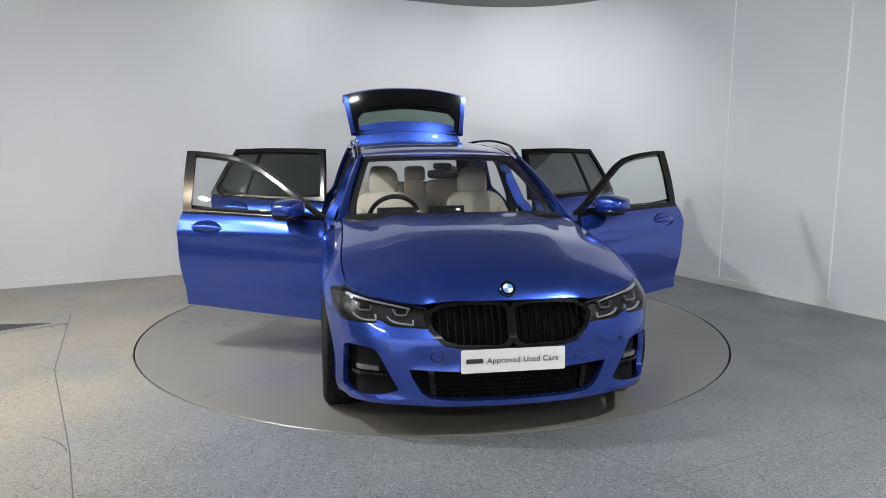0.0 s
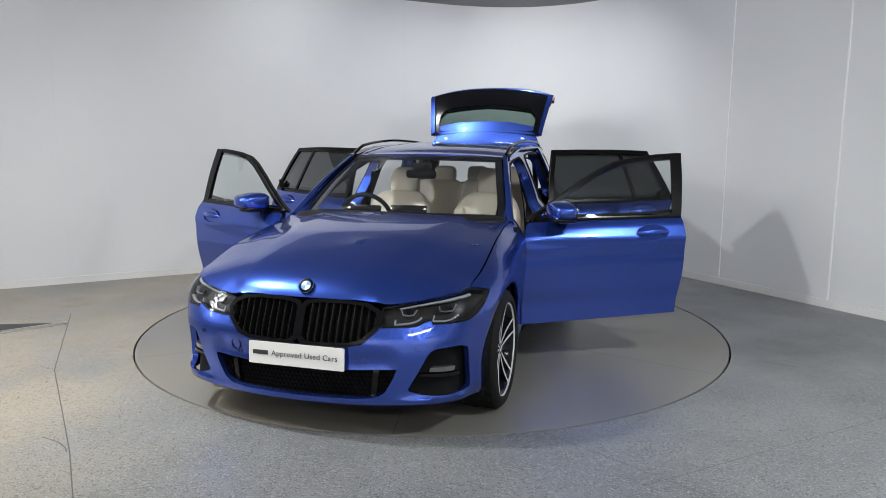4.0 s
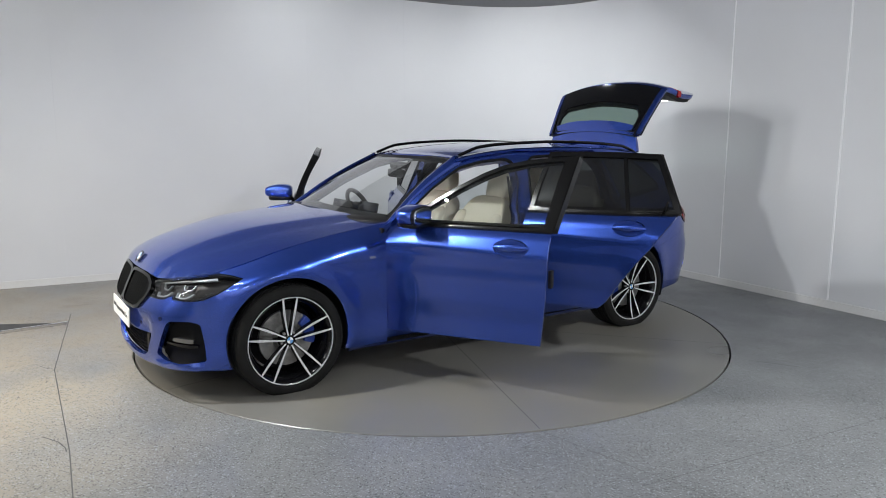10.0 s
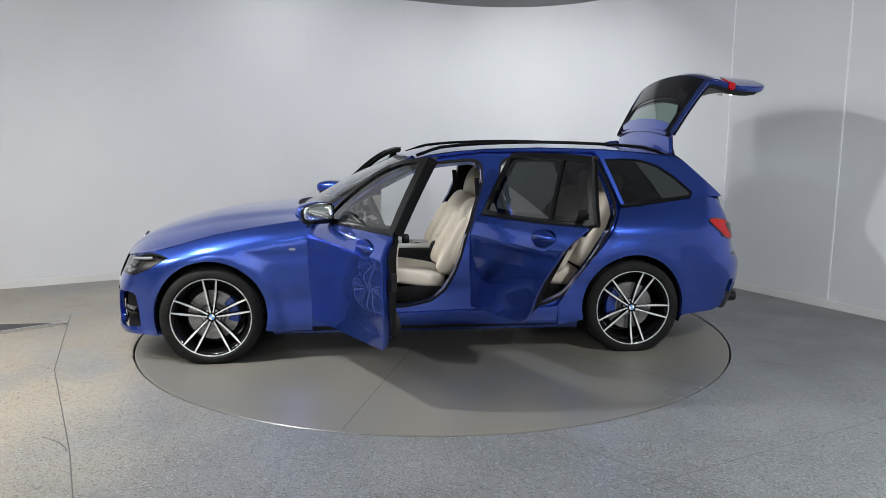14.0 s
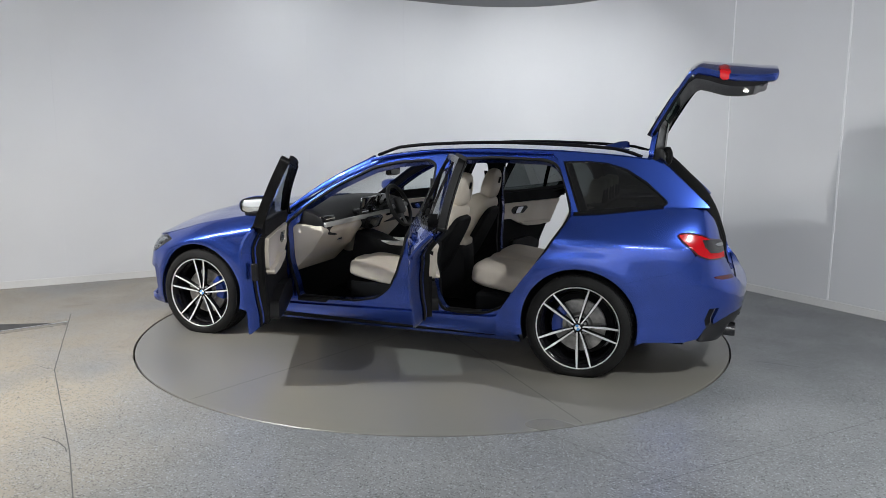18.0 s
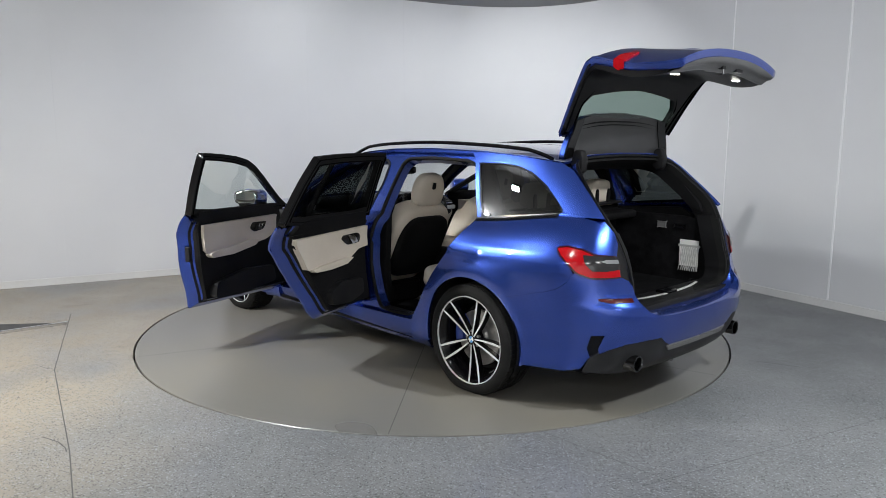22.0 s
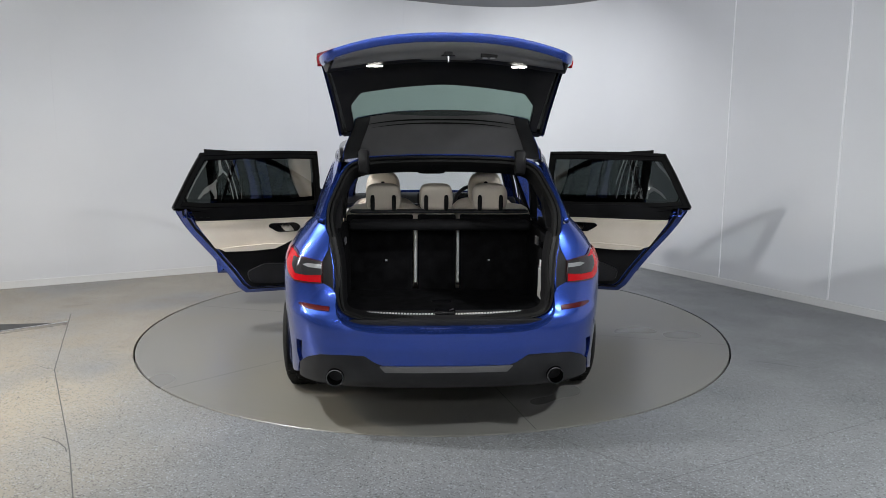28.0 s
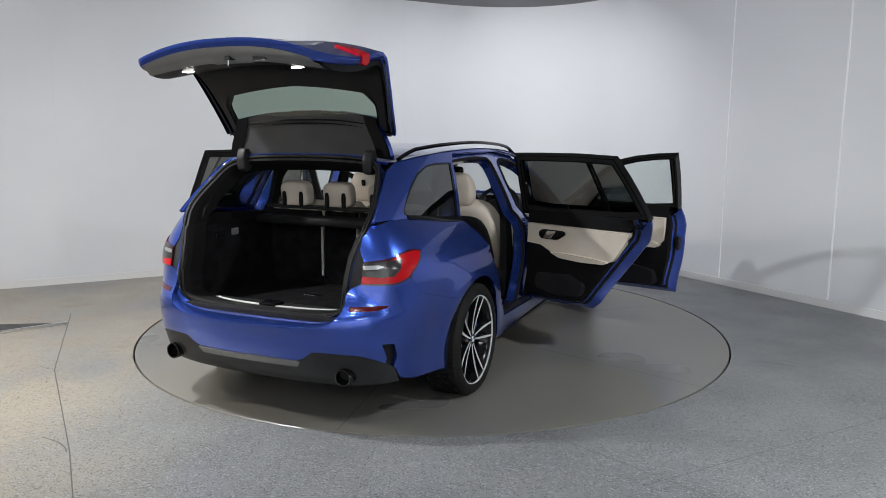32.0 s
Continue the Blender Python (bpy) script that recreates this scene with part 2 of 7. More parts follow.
def patch(poly, surf, step=0.04, holes=(), thick=0.012, mirror=False, both=False, out=1.0):
    """A trimmed piece of the surface surf(a, b): verts, faces, normals. both: with its mirror image across y = 0."""
    loops = [dense(poly, step * 0.8)] + [dense(h, step * 0.8) for h in holes]
    pts, edges = [], []
    for lp in loops:
        k = len(pts)
        pts += lp
        edges += [(k + i, k + (i + 1) % len(lp)) for i in range(len(lp))]
    bd = np.array(pts)
    lo, hi = bd.min(0), bd.max(0)
    gx, gy = np.meshgrid(np.arange(lo[0] + step / 2, hi[0], step), np.arange(lo[1] + step / 2, hi[1], step))
    gx = gx + (np.arange(gx.shape[0]) % 2)[:, None] * step * 0.5
    g = np.c_[gx.ravel(), gy.ravel()]
    ok = inside(loops[0], g)
    for h in loops[1:]:
        ok &= ~inside(h, g)
    g = g[ok]
    if len(g):
        far = np.ones(len(g), bool)
        for q in bd:
            far &= ((g - q) ** 2).sum(1) > (0.5 * step) ** 2
        g = g[far]
    allp = [Vector(p) for p in pts] + [Vector(p) for p in g]
    vs, _, fs, _, _, _ = geometry.delaunay_2d_cdt(allp, edges, [], 0, 1e-6)
    v2 = np.array([(v.x, v.y) for v in vs])
    tri = np.array([f for f in fs if len(f) == 3])
    cen = v2[tri].mean(1)
    ok = inside(loops[0], cen)
    for h in loops[1:]:
        ok &= ~inside(h, cen)
    tri = tri[ok]
    e1, e2 = v2[tri[:, 1]] - v2[tri[:, 0]], v2[tri[:, 2]] - v2[tri[:, 0]]
    area = e1[:, 0] * e2[:, 1] - e1[:, 1] * e2[:, 0]
    tri, area = tri[abs(area) > 1e-8], area[abs(area) > 1e-8]
    tri[area < 0] = tri[area < 0][:, ::-1]
    A, B = v2[:, 0], v2[:, 1]
    P = surf(A, B)
    e = 2e-3
    N = np.cross(surf(A + e, B) - surf(A - e, B), surf(A, B + e) - surf(A, B - e)) * out
    N /= np.maximum(np.linalg.norm(N, axis=1), 1e-12)[:, None]
    fn = np.cross(P[tri[:, 1]] - P[tri[:, 0]], P[tri[:, 2]] - P[tri[:, 0]])
    if (fn * N[tri[:, 0]]).sum() < 0:
        tri = tri[:, ::-1]
    faces = [tuple(int(i) for i in t) for t in tri]
    verts, normals = [tuple(p) for p in P], [tuple(n) for n in N]
    if thick:
        seen = {}
        for t in faces:
            for i in range(3):
                a, b = t[i], t[(i + 1) % 3]
                if (b, a) in seen:
                    del seen[(b, a)]
                else:
                    seen[(a, b)] = 1
        made, away = {}, {}
        for a, b in seen:
            w = np.cross(P[b] - P[a], N[a])
            w = w / max(np.linalg.norm(w), 1e-12)
            for q in (a, b):
                away[q] = away.get(q, 0) + w
        for a, b in list(seen):
            for q in (a, b):
                if q not in made:
                    made[q] = len(verts)
                    verts += [tuple(P[q]), tuple(P[q] - N[q] * thick)]
                    normals += [tuple(away[q] / max(np.linalg.norm(away[q]), 1e-9))] * 2
            ka, kb = made[a], made[b]
            faces.append((kb, ka, ka + 1, kb + 1))
    if mirror or both:
        k = len(verts) if both else 0
        mv = [(x, -y, z) for x, y, z in verts]
        mn = [(x, -y, z) for x, y, z in normals]
        mf = [tuple(i + k for i in reversed(f)) for f in faces]
        if both:
            return verts + mv, faces + mf, normals + mn
        return mv, mf, mn
    return verts, faces, normals


def panel(name, data, mat, parent, label="", origin=None):
    verts, faces, normals = data
    if origin is not None:
        o = np.array(origin)
        verts = [tuple(np.array(v) - o) for v in verts]
    return link(name, mesh_of(name, verts, faces, normals), mat, parent, label)


def box(bm, x0, x1, y0, y1, z0, z1, bevel=0.0, seg=2):
    r = bmesh.ops.create_cube(bm, size=1.0)
    for v in r["verts"]:
        v.co = Vector(((x0 + x1) / 2 + v.co.x * (x1 - x0), (y0 + y1) / 2 + v.co.y * (y1 - y0), (z0 + z1) / 2 + v.co.z * (z1 - z0)))
    if bevel:
        es = {e for v in r["verts"] for e in v.link_edges}
        bmesh.ops.bevel(bm, geom=list(es), offset=bevel, segments=seg, affect="EDGES", profile=0.5)
    return bm


def new_box(*a, **k):
    return box(bmesh.new(), *a, **k)


def lathe(profile, n=48, axis="y", closed=False):
    """A turned body: (radius, along) pairs about an axis."""
    bm = bmesh.new()
    rows = []
    for r, a in profile:
        row = []
        for i in range(n):
            t = 2 * math.pi * i / n
            c, s = r * math.cos(t), r * math.sin(t)
            row.append(bm.verts.new({"y": (c, a, s), "z": (c, s, a), "x": (a, c, s)}[axis]))
        rows.append(row)
    pairs = list(zip(rows, rows[1:])) + ([(rows[-1], rows[0])] if closed else [])
    for p, q in pairs:
        for i in range(n):
            j = (i + 1) % n
            bm.faces.new((p[i], p[j], q[j], q[i]))
    if not closed:
        for row, (r, _) in ((rows[0], profile[0]), (rows[-1], profile[-1])):
            if r > 1e-4:
                bm.faces.new(row)
    bmesh.ops.remove_doubles(bm, verts=bm.verts, dist=1e-5)
    return bm


def tube(path, r, n=8, flat=1.0, cap=True):
    """A round bar along a list of points."""
    bm = bmesh.new()
    pts = [Vector(p) for p in path]
    rows = []
    for i, p in enumerate(pts):
        d = (pts[min(i + 1, len(pts) - 1)] - pts[max(i - 1, 0)]).normalized()
        side = d.cross(Vector((0, 0, 1)))
        if side.length < 0.05:
            side = d.cross(Vector((1, 0, 0)))
        side.normalize()
        up = side.cross(d)
        rr = r[i] if isinstance(r, (list, tuple)) else r
        rows.append([bm.verts.new(p + (side * math.cos(2 * math.pi * k / n) + up * math.sin(2 * math.pi * k / n) * flat) * rr) for k in range(n)])
    for a, b in zip(rows, rows[1:]):
        for k in range(n):
            bm.faces.new((a[k], a[(k + 1) % n], b[(k + 1) % n], b[k]))
    if cap:
        bm.faces.new(rows[0])
        bm.faces.new(rows[-1])
    return bm


def prism(poly, y0, y1, plane="xz", bevel=0.0):
    """A flat outline pushed out to a solid between y0 and y1."""
    bm = bmesh.new()
    put = {"xz": lambda a, b, c: (a, c, b), "yz": lambda a, b, c: (c, a, b), "xy": lambda a, b, c: (a, b, c)}[plane]
    lo = [bm.verts.new(put(a, b, y0)) for a, b in poly]
    hi = [bm.verts.new(put(a, b, y1)) for a, b in poly]
    bm.faces.new(lo)
    bm.faces.new(list(reversed(hi)))
    for i in range(len(poly)):
        j = (i + 1) % len(poly)
        bm.faces.new((lo[i], lo[j], hi[j], hi[i]))
    bmesh.ops.recalc_face_normals(bm, faces=bm.faces)
    if bevel:
        es = [e for e in bm.edges if e.calc_face_angle(0) > 0.6]
        bmesh.ops.bevel(bm, geom=es, offset=bevel, segments=2, affect="EDGES", profile=0.5)
    return bm


def cushion(sx, sy, sz, puff=0.5, seg=8, taper=None):
    """A soft block about the origin: a superellipsoid box; taper(x, y, z) moves its points."""
    bm = bmesh.new()
    bmesh.ops.create_cube(bm, size=2.0)
    bmesh.ops.subdivide_edges(bm, edges=bm.edges, cuts=seg, use_grid_fill=True)
    for v in bm.verts:
        c = v.co
        n = 1.0 / puff
        length = (abs(c.x) ** (2 * n) + abs(c.y) ** (2 * n) + abs(c.z) ** (2 * n)) ** (1 / (2 * n))
        p = Vector((c.x / length * sx / 2, c.y / length * sy / 2, c.z / length * sz / 2))
        v.co = Vector(taper(*p)) if taper else p
    return bm


def moved(bm, m):
    bmesh.ops.transform(bm, matrix=m, verts=bm.verts)
    return bm


def joined(*bms):
    out = bmesh.new()
    for b in bms:
        me = bpy.data.meshes.new("tmp")
        b.to_mesh(me)
        b.free()
        out.from_mesh(me)
        bpy.data.meshes.remove(me)
    return out


# ---------------------------------------------------------------- the room
def floor_material():
    """Worn grey speckled vinyl with tan patches, part stain and part painted warm light."""
    m = material("speckled_vinyl", (0.2, 0.2, 0.2), 0.42)
    b = m.node_tree.nodes["Principled BSDF"]
    tc = coords(m)

    def noise_at(scale, detail, lo, hi):
        n = node(m, "ShaderNodeTexNoise", Scale=scale, Detail=detail)
        wire(m, tc, "Object", n, "Vector")
        r = node(m, "ShaderNodeMapRange")
        r.inputs["From Min"].default_value, r.inputs["From Max"].default_value = lo, hi
        wire(m, n, "Fac", r, "Value")
        return r

    def blend(fac, a, c):
        x = node(m, "ShaderNodeMix")
        x.data_type = "RGBA"
        m.node_tree.links.new(fac, x.inputs[0])
        for sock, val in ((x.inputs[6], a), (x.inputs[7], c)):
            if isinstance(val, tuple):
                sock.default_value = (*val, 1)
            else:
                m.node_tree.links.new(val, sock)
        return x.outputs[2]
    grey = blend(noise_at(1.3, 3, 0.35, 0.65).outputs[0], (0.145, 0.152, 0.16), (0.18, 0.187, 0.195))
    # tan stains on the left side, with the warm light there painted in
    sep = node(m, "ShaderNodeSeparateXYZ")
    wire(m, tc, "Object", sep, "Vector")
    side = node(m, "ShaderNodeMapRange")
    side.inputs["From Min"].default_value, side.inputs["From Max"].default_value = -1.0, -2.1
    wire(m, sep, "X", side, "Value")
    wear_warm_light = node(m, "ShaderNodeMath")
    wear_warm_light.operation = "MULTIPLY"
    wire(m, side, "Result", wear_warm_light, 0)
    m.node_tree.links.new(noise_at(1.1, 3, 0.30, 0.52).outputs[0], wear_warm_light.inputs[1])
    worn = blend(wear_warm_light.outputs[0], grey, (0.28, 0.25, 0.20))
    v = node(m, "ShaderNodeTexVoronoi", Scale=190.0)
    wire(m, tc, "Object", v, "Vector")
    sp = node(m, "ShaderNodeSeparateColor")
    wire(m, v, "Color", sp, 0)
    lim = node(m, "ShaderNodeMath")
    lim.operation = "GREATER_THAN"
    lim.inputs[1].default_value = 0.90
    wire(m, sp, 0, lim, 0)
    light = blend(lim.outputs[0], worn, (0.30, 0.32, 0.34))
    lim2 = node(m, "ShaderNodeMath")
    lim2.operation = "LESS_THAN"
    lim2.inputs[1].default_value = 0.12
    wire(m, sp, 1, lim2, 0)
    dark = blend(lim2.outputs[0], light, (0.055, 0.058, 0.06))
    m.node_tree.links.new(dark, b.inputs["Base Color"])
    rr = noise_at(2.2, 4, 0.3, 0.7)
    rr.inputs["To Min"].default_value, rr.inputs["To Max"].default_value = 0.30, 0.48
    wire(m, rr, "Result", b, "Roughness")
    bp = node(m, "ShaderNodeBump", Strength=0.12, Distance=0.001)
    wire(m, v, "Distance", bp, "Height")
    wire(m, bp, "Normal", b, "Normal")
    return m


FLOOR_MAT = floor_material()
PLATE_MAT = mottled("turntable_vinyl", (0.135, 0.136, 0.135), (0.190, 0.178, 0.148), 0.8, 0.26, 0.20, 170, 0.08, 0.36, 2.0, lo=0.28, hi=0.72)

CORNER = Vector((1.46, 4.23, 0))
DIR_L = Vector((-0.888, -0.459, 0)).normalized()
DIR_R = Vector((0.478, -0.878, 0)).normalized()
FILLET = 1.45


def wall_line():
    """The wall's foot, from far left round the corner to far right, with the distance along it."""
    a, b = CORNER + DIR_L * FILLET, CORNER + DIR_R * FILLET
    pts = [CORNER + DIR_L * 13.0, a]
    for i in range(1, 16):
        t = i / 16
        pts.append((1 - t) ** 2 * a + 2 * t * (1 - t) * (CORNER * 0.86 + (a + b) * 0.07) + t * t * b)
    pts += [b, CORNER + DIR_R * 9.5]
    return pts


def strip(points, z0, z1, depth, name, mat, parent=None, label=""):
    """A wall along points, its face on the line and its thickness behind."""
    bm = bmesh.new()
    rows = []
    for i, p in enumerate(points):
        d = (points[min(i + 1, len(points) - 1)] - points[max(i - 1, 0)]).normalized()
        n = Vector((-d.y, d.x, 0))
        rows.append([bm.verts.new((*(p + n * o).xy, z)) for o, z in ((0, z0), (0, z1), (depth, z1), (depth, z0))])
    for a, b in zip(rows, rows[1:]):
        for k in range(4):
            bm.faces.new((a[k], a[(k + 1) % 4], b[(k + 1) % 4], b[k]))
    bm.faces.new(rows[0])
    bm.faces.new(rows[-1])
    return part(name, bm, mat, parent, label, angle=25)


def along(points, dist):
    for a, b in zip(points, points[1:]):
        length = (b - a).length
        if dist <= length:
            return a + (b - a) * (dist / length), (b - a).normalized()
        dist -= length
    return points[-1], (points[-1] - points[-2]).normalized()


def build_room():
    line = wall_line()
    wall = tagged(strip(line, 0, CEILING + 0.3, 0.12, "wall_back", WALL),
                  "curved white panelled studio wall with faint scuffs", "wall", kind="structure")
    skirt = tagged(strip([p + Vector((0, 0, 0)) for p in line], 0.0, 0.07, -0.012, "baseboard", SKIRT),
                   "low pale grey skirting strip along the wall", "skirting", kind="structure")
    # joint covers between the wall panels
    feet = [(2.91, 1.56, 0.012), (3.47, 0.53, 0.016), (4.05, -0.55, 0.016)]
    for x, y, w in feet:
        d = DIR_R
        q = CORNER + d * (Vector((x, y, 0)) - CORNER).dot(d)
        bm = new_box(-w / 2, w / 2, -0.006, 0.004, 0.07, CEILING, 0.002, 1)
        ob = part("joint_strip", bm, JOINT, wall, "slim white joint strip")
        ob.matrix_local = Matrix.Translation(q) @ Matrix.Rotation(math.atan2(d.y, d.x), 4, "Z")
    for dist in (1.9, 3.1, 5.66):
        q = CORNER + DIR_L * (0.15 + dist)
        bm = new_box(-0.003, 0.003, -0.001, 0.002, 0.07, CEILING)
        ob = part("joint_strip", bm, WALL, wall)
        ob.matrix_local = Matrix.Translation(q) @ Matrix.Rotation(math.atan2(DIR_L.y, DIR_L.x), 4, "Z")
    # the rest of the room, out of view
    for name, pts in (("wall_left", [Vector((-10.0, -11, 0)), Vector((-10.0, -1.6, 0))]),
                      ("wall_right", [Vector((6.0, -4.1, 0)), Vector((6.0, -11, 0))]),
                      ("wall_front", [Vector((6.1, -11, 0)), Vector((-10.1, -11, 0))])):
        tagged(strip(pts, 0, CEILING + 0.3, 0.12, name, PALE_WALL), "plain pale painted workshop wall", "wall", kind="structure")
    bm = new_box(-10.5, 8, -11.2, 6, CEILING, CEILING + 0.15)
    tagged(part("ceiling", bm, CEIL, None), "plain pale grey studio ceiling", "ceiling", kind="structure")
    # floor sheet with the round opening for the turntable
    bm = bmesh.new()
    n = 128
    inner, outer = [], []
    for i in range(n):
        t = 2 * math.pi * i / n
        c, s = math.cos(t), math.sin(t)
        inner.append(bm.verts.new((c * (TABLE_R + 0.013), s * (TABLE_R + 0.013), 0)))
        k = min(10.5 / max(abs(c), 1e-6), 12.0 / max(abs(s), 1e-6))
        outer.append(bm.verts.new((c * k, s * k, 0)))
    low = [bm.verts.new((v.co.x, v.co.y, -0.06)) for v in inner]
    for i in range(n):
        j = (i + 1) % n
        bm.faces.new((inner[i], outer[i], outer[j], inner[j]))
        bm.faces.new((low[i], inner[i], inner[j], low[j]))
    tagged(part("floor", bm, FLOOR_MAT, None, angle=20), "worn grey speckled vinyl studio floor with tan stains and painted warm light", "floor", kind="structure")
    bm = bmesh.new()
    bmesh.ops.create_circle(bm, cap_ends=True, segments=96, radius=TABLE_R + 0.2)
    bmesh.ops.translate(bm, verts=bm.verts, vec=(0, 0, -0.06))
    tagged(part("turntable_pit", bm, SEAL, None), "dark pit below the turntable edge", "pit", kind="structure")


def line_on_floor(name, pts, width, mat, label, z=0.0015, parent=None):
    bm = bmesh.new()
    rows = []
    for i, p in enumerate(pts):
        a, b = Vector(pts[max(i - 1, 0)]), Vector(pts[min(i + 1, len(pts) - 1)])
        d = (b - a).normalized()
        nn = Vector((-d.y, d.x)) * width / 2
        rows.append((bm.verts.new((p[0] + nn.x, p[1] + nn.y, z)), bm.verts.new((p[0] - nn.x, p[1] - nn.y, z))))
    for a, b in zip(rows, rows[1:]):
        bm.faces.new((a[0], a[1], b[1], b[0]))
    return part(name, bm, mat, parent, label)


def build_turntable():
    prof = [(0.0001, 0.0), (TABLE_R - 0.004, 0.0), (TABLE_R, -0.003), (TABLE_R, -0.05), (0.0001, -0.05)]
    bm = lathe(prof, 160, "z")
    t = tagged(part("turntable", bm, PLATE_MAT, None, angle=20), "large round grey vinyl-topped turntable set flush in the floor", "turntable")
    for a in (0, 60, 120):
        c, s = math.cos(radians(a + 12)), math.sin(radians(a + 12))
        line_on_floor("seam", [(-c * 2.2, -s * 2.2), (c * 2.2, s * 2.2)], 0.004, SEAM, "", 0.0008, t)
    return t


PALE_WALL = mottled("workshop_wall_paint", (0.66, 0.66, 0.65), (0.70, 0.70, 0.69), 0.8, 0.6, 0.03, 90)
SEAM = material("floor_seam", (0.075, 0.075, 0.078), 0.6)
build_room()
turntable = build_turntable()


def build_floor_marks():
    fl = bpy.data.objects["floor"]
    line_on_floor("seam", [(-3.05, 0.3), (-2.43, -1.17), (-1.73, -2.39), (-1.2, -3.4)], 0.006, SEAM, "", 0.001, fl)
    line_on_floor("seam", [(-2.56, -1.10), (-2.48, -1.15), (-2.43, -1.16)], 0.006, SEAM, "", 0.0012, fl)
    line_on_floor("seam", [(-1.95, -2.22), (-1.84, -2.28), (-1.77, -2.35), (-1.74, -2.40)], 0.006, SEAM, "", 0.0012, fl)
    line_on_floor("seam", [(2.17, -1.01), (2.30, -1.07), (2.40, -1.13)], 0.008, SEAM, "", 0.001, fl)
    line_on_floor("seam", [(0.55, -2.16), (1.25, -2.95), (1.7, -3.5)], 0.003, SEAM, "", 0.001, fl)
    line_on_floor("seam", [(0.9, -2.75), (2.6, -1.9), (3.4, -1.5)], 0.003, SEAM, "", 0.001, fl)
    # low ramp plate with a pale metal edge by the wall
    bm = prism([(-2.91, -0.03), (-4.2, -1.05), (-4.6, -0.62), (-3.6, -0.10)], 0.0, 0.012, "xy")
    plate = tagged(part("ramp_plate", bm, DIFFUSER_GREY, None, smooth=False), "thin dark floor plate with a pale metal edge", "floor plate")
    d = Vector((-4.2, -1.05)) - Vector((-2.91, -0.03))
    bm = new_box(0, d.length, -0.012, 0.012, 0.0, 0.022, 0.003, 1)
    ob = part("metal_edge", bm, CHROME, plate, "pale metal edge strip")
    ob.matrix_local = Matrix.Translation((-2.91, -0.03, 0)) @ Matrix.Rotation(math.atan2(d.y, d.x), 4, "Z")


build_floor_marks()


def build_studio_lights():
    for place, aim, watts, length, width, colour, spread in LAMPS:
        # one made-up fixture at every lamp, out of view
        base = tagged(new("studio_light"), "unseen flat black-framed studio light hung from the ceiling", "studio light", "studio lights")
        base.matrix_world = look(place, aim)
        part("frame", new_box(-length / 2 - 0.03, length / 2 + 0.03, -width / 2 - 0.03, width / 2 + 0.03, -0.012, 0.05, 0.006, 1), SATIN_BLACK, base)
        part("diffuser", new_box(-length / 2, length / 2, -width / 2, width / 2, -0.018, -0.010), LAMP_WHITE, base, "glowing white diffuser")
        up = base.matrix_world.inverted() @ Vector((place[0], place[1], CEILING))
        part("hanger", tube([(0, 0, 0.04), tuple(up)], 0.012, 8), SATIN_BLACK, base)


build_studio_lights()

# ---------------------------------------------------------------- the car's surfaces (x forward, y to its left, z up)
PLAN = [(2.175, 0), (2.168, 0.2), (2.145, 0.38), (2.095, 0.58), (2.035, 0.715), (1.955, 0.803), (1.83, 0.852), (1.62, 0.884), (1.4, 0.897),
        (1.1, 0.897), (0.7, 0.893), (0.1, 0.898), (-0.5, 0.903), (-1.0, 0.906), (-1.4, 0.904), (-1.7, 0.886), (-1.95, 0.852), (-2.12, 0.805),
        (-2.24, 0.735), (-2.33, 0.62), (-2.385, 0.45), (-2.41, 0.22), (-2.415, 0)]


def plan_outline():
    p = np.array(PLAN, float)
    p = np.vstack([p[1] * (1, -1), p, p[-2] * (1, -1)])
    out = []
    for i in range(1, len(p) - 2):
        a, b, c, d = p[i - 1:i + 3]
        for t in np.linspace(0, 1, 12, endpoint=False):
            out.append(0.5 * ((2 * b) + (c - a) * t + (2 * a - 5 * b + 4 * c - d) * t**2 + (3 * b - a - 3 * c + d) * t**3))
    out.append(p[-2])
    return np.array(out)


OUTL = plan_outline()
ULEN = np.r_[0, np.cumsum(np.hypot(*np.diff(OUTL, axis=0).T))]
UMAX = ULEN[-1]
TANG = np.gradient(OUTL, ULEN, axis=0)
TANG /= np.linalg.norm(TANG, axis=1)[:, None]
for _ in range(3):
    TANG[1:-1] = (TANG[:-2] + 2 * TANG[1:-1] + TANG[2:]) / 4
NRM = np.c_[-TANG[:, 1], TANG[:, 0]] * -1.0
NRM *= np.where((NRM * (OUTL - (0, 0))).sum(1) < 0, -1, 1)[:, None]
iy = int(np.argmin(abs(OUTL[:, 0] - 1.95)))
ir = int(np.argmin(abs(OUTL[:, 0] + 2.20)))


def uf(y):
    """Place along the outline, by y on the front."""
    return float(np.interp(y, OUTL[:iy + 30, 1], ULEN[:iy + 30]))


def us(x):
    """Place along the outline, by x on the side."""
    return np.interp(-np.asarray(x, float), -OUTL[:, 0], ULEN)


def ub(y):
    """Place along the outline, by y on the rear."""
    k = ir - 12
    return float(np.interp(-y, -OUTL[k:, 1], ULEN[k:]))


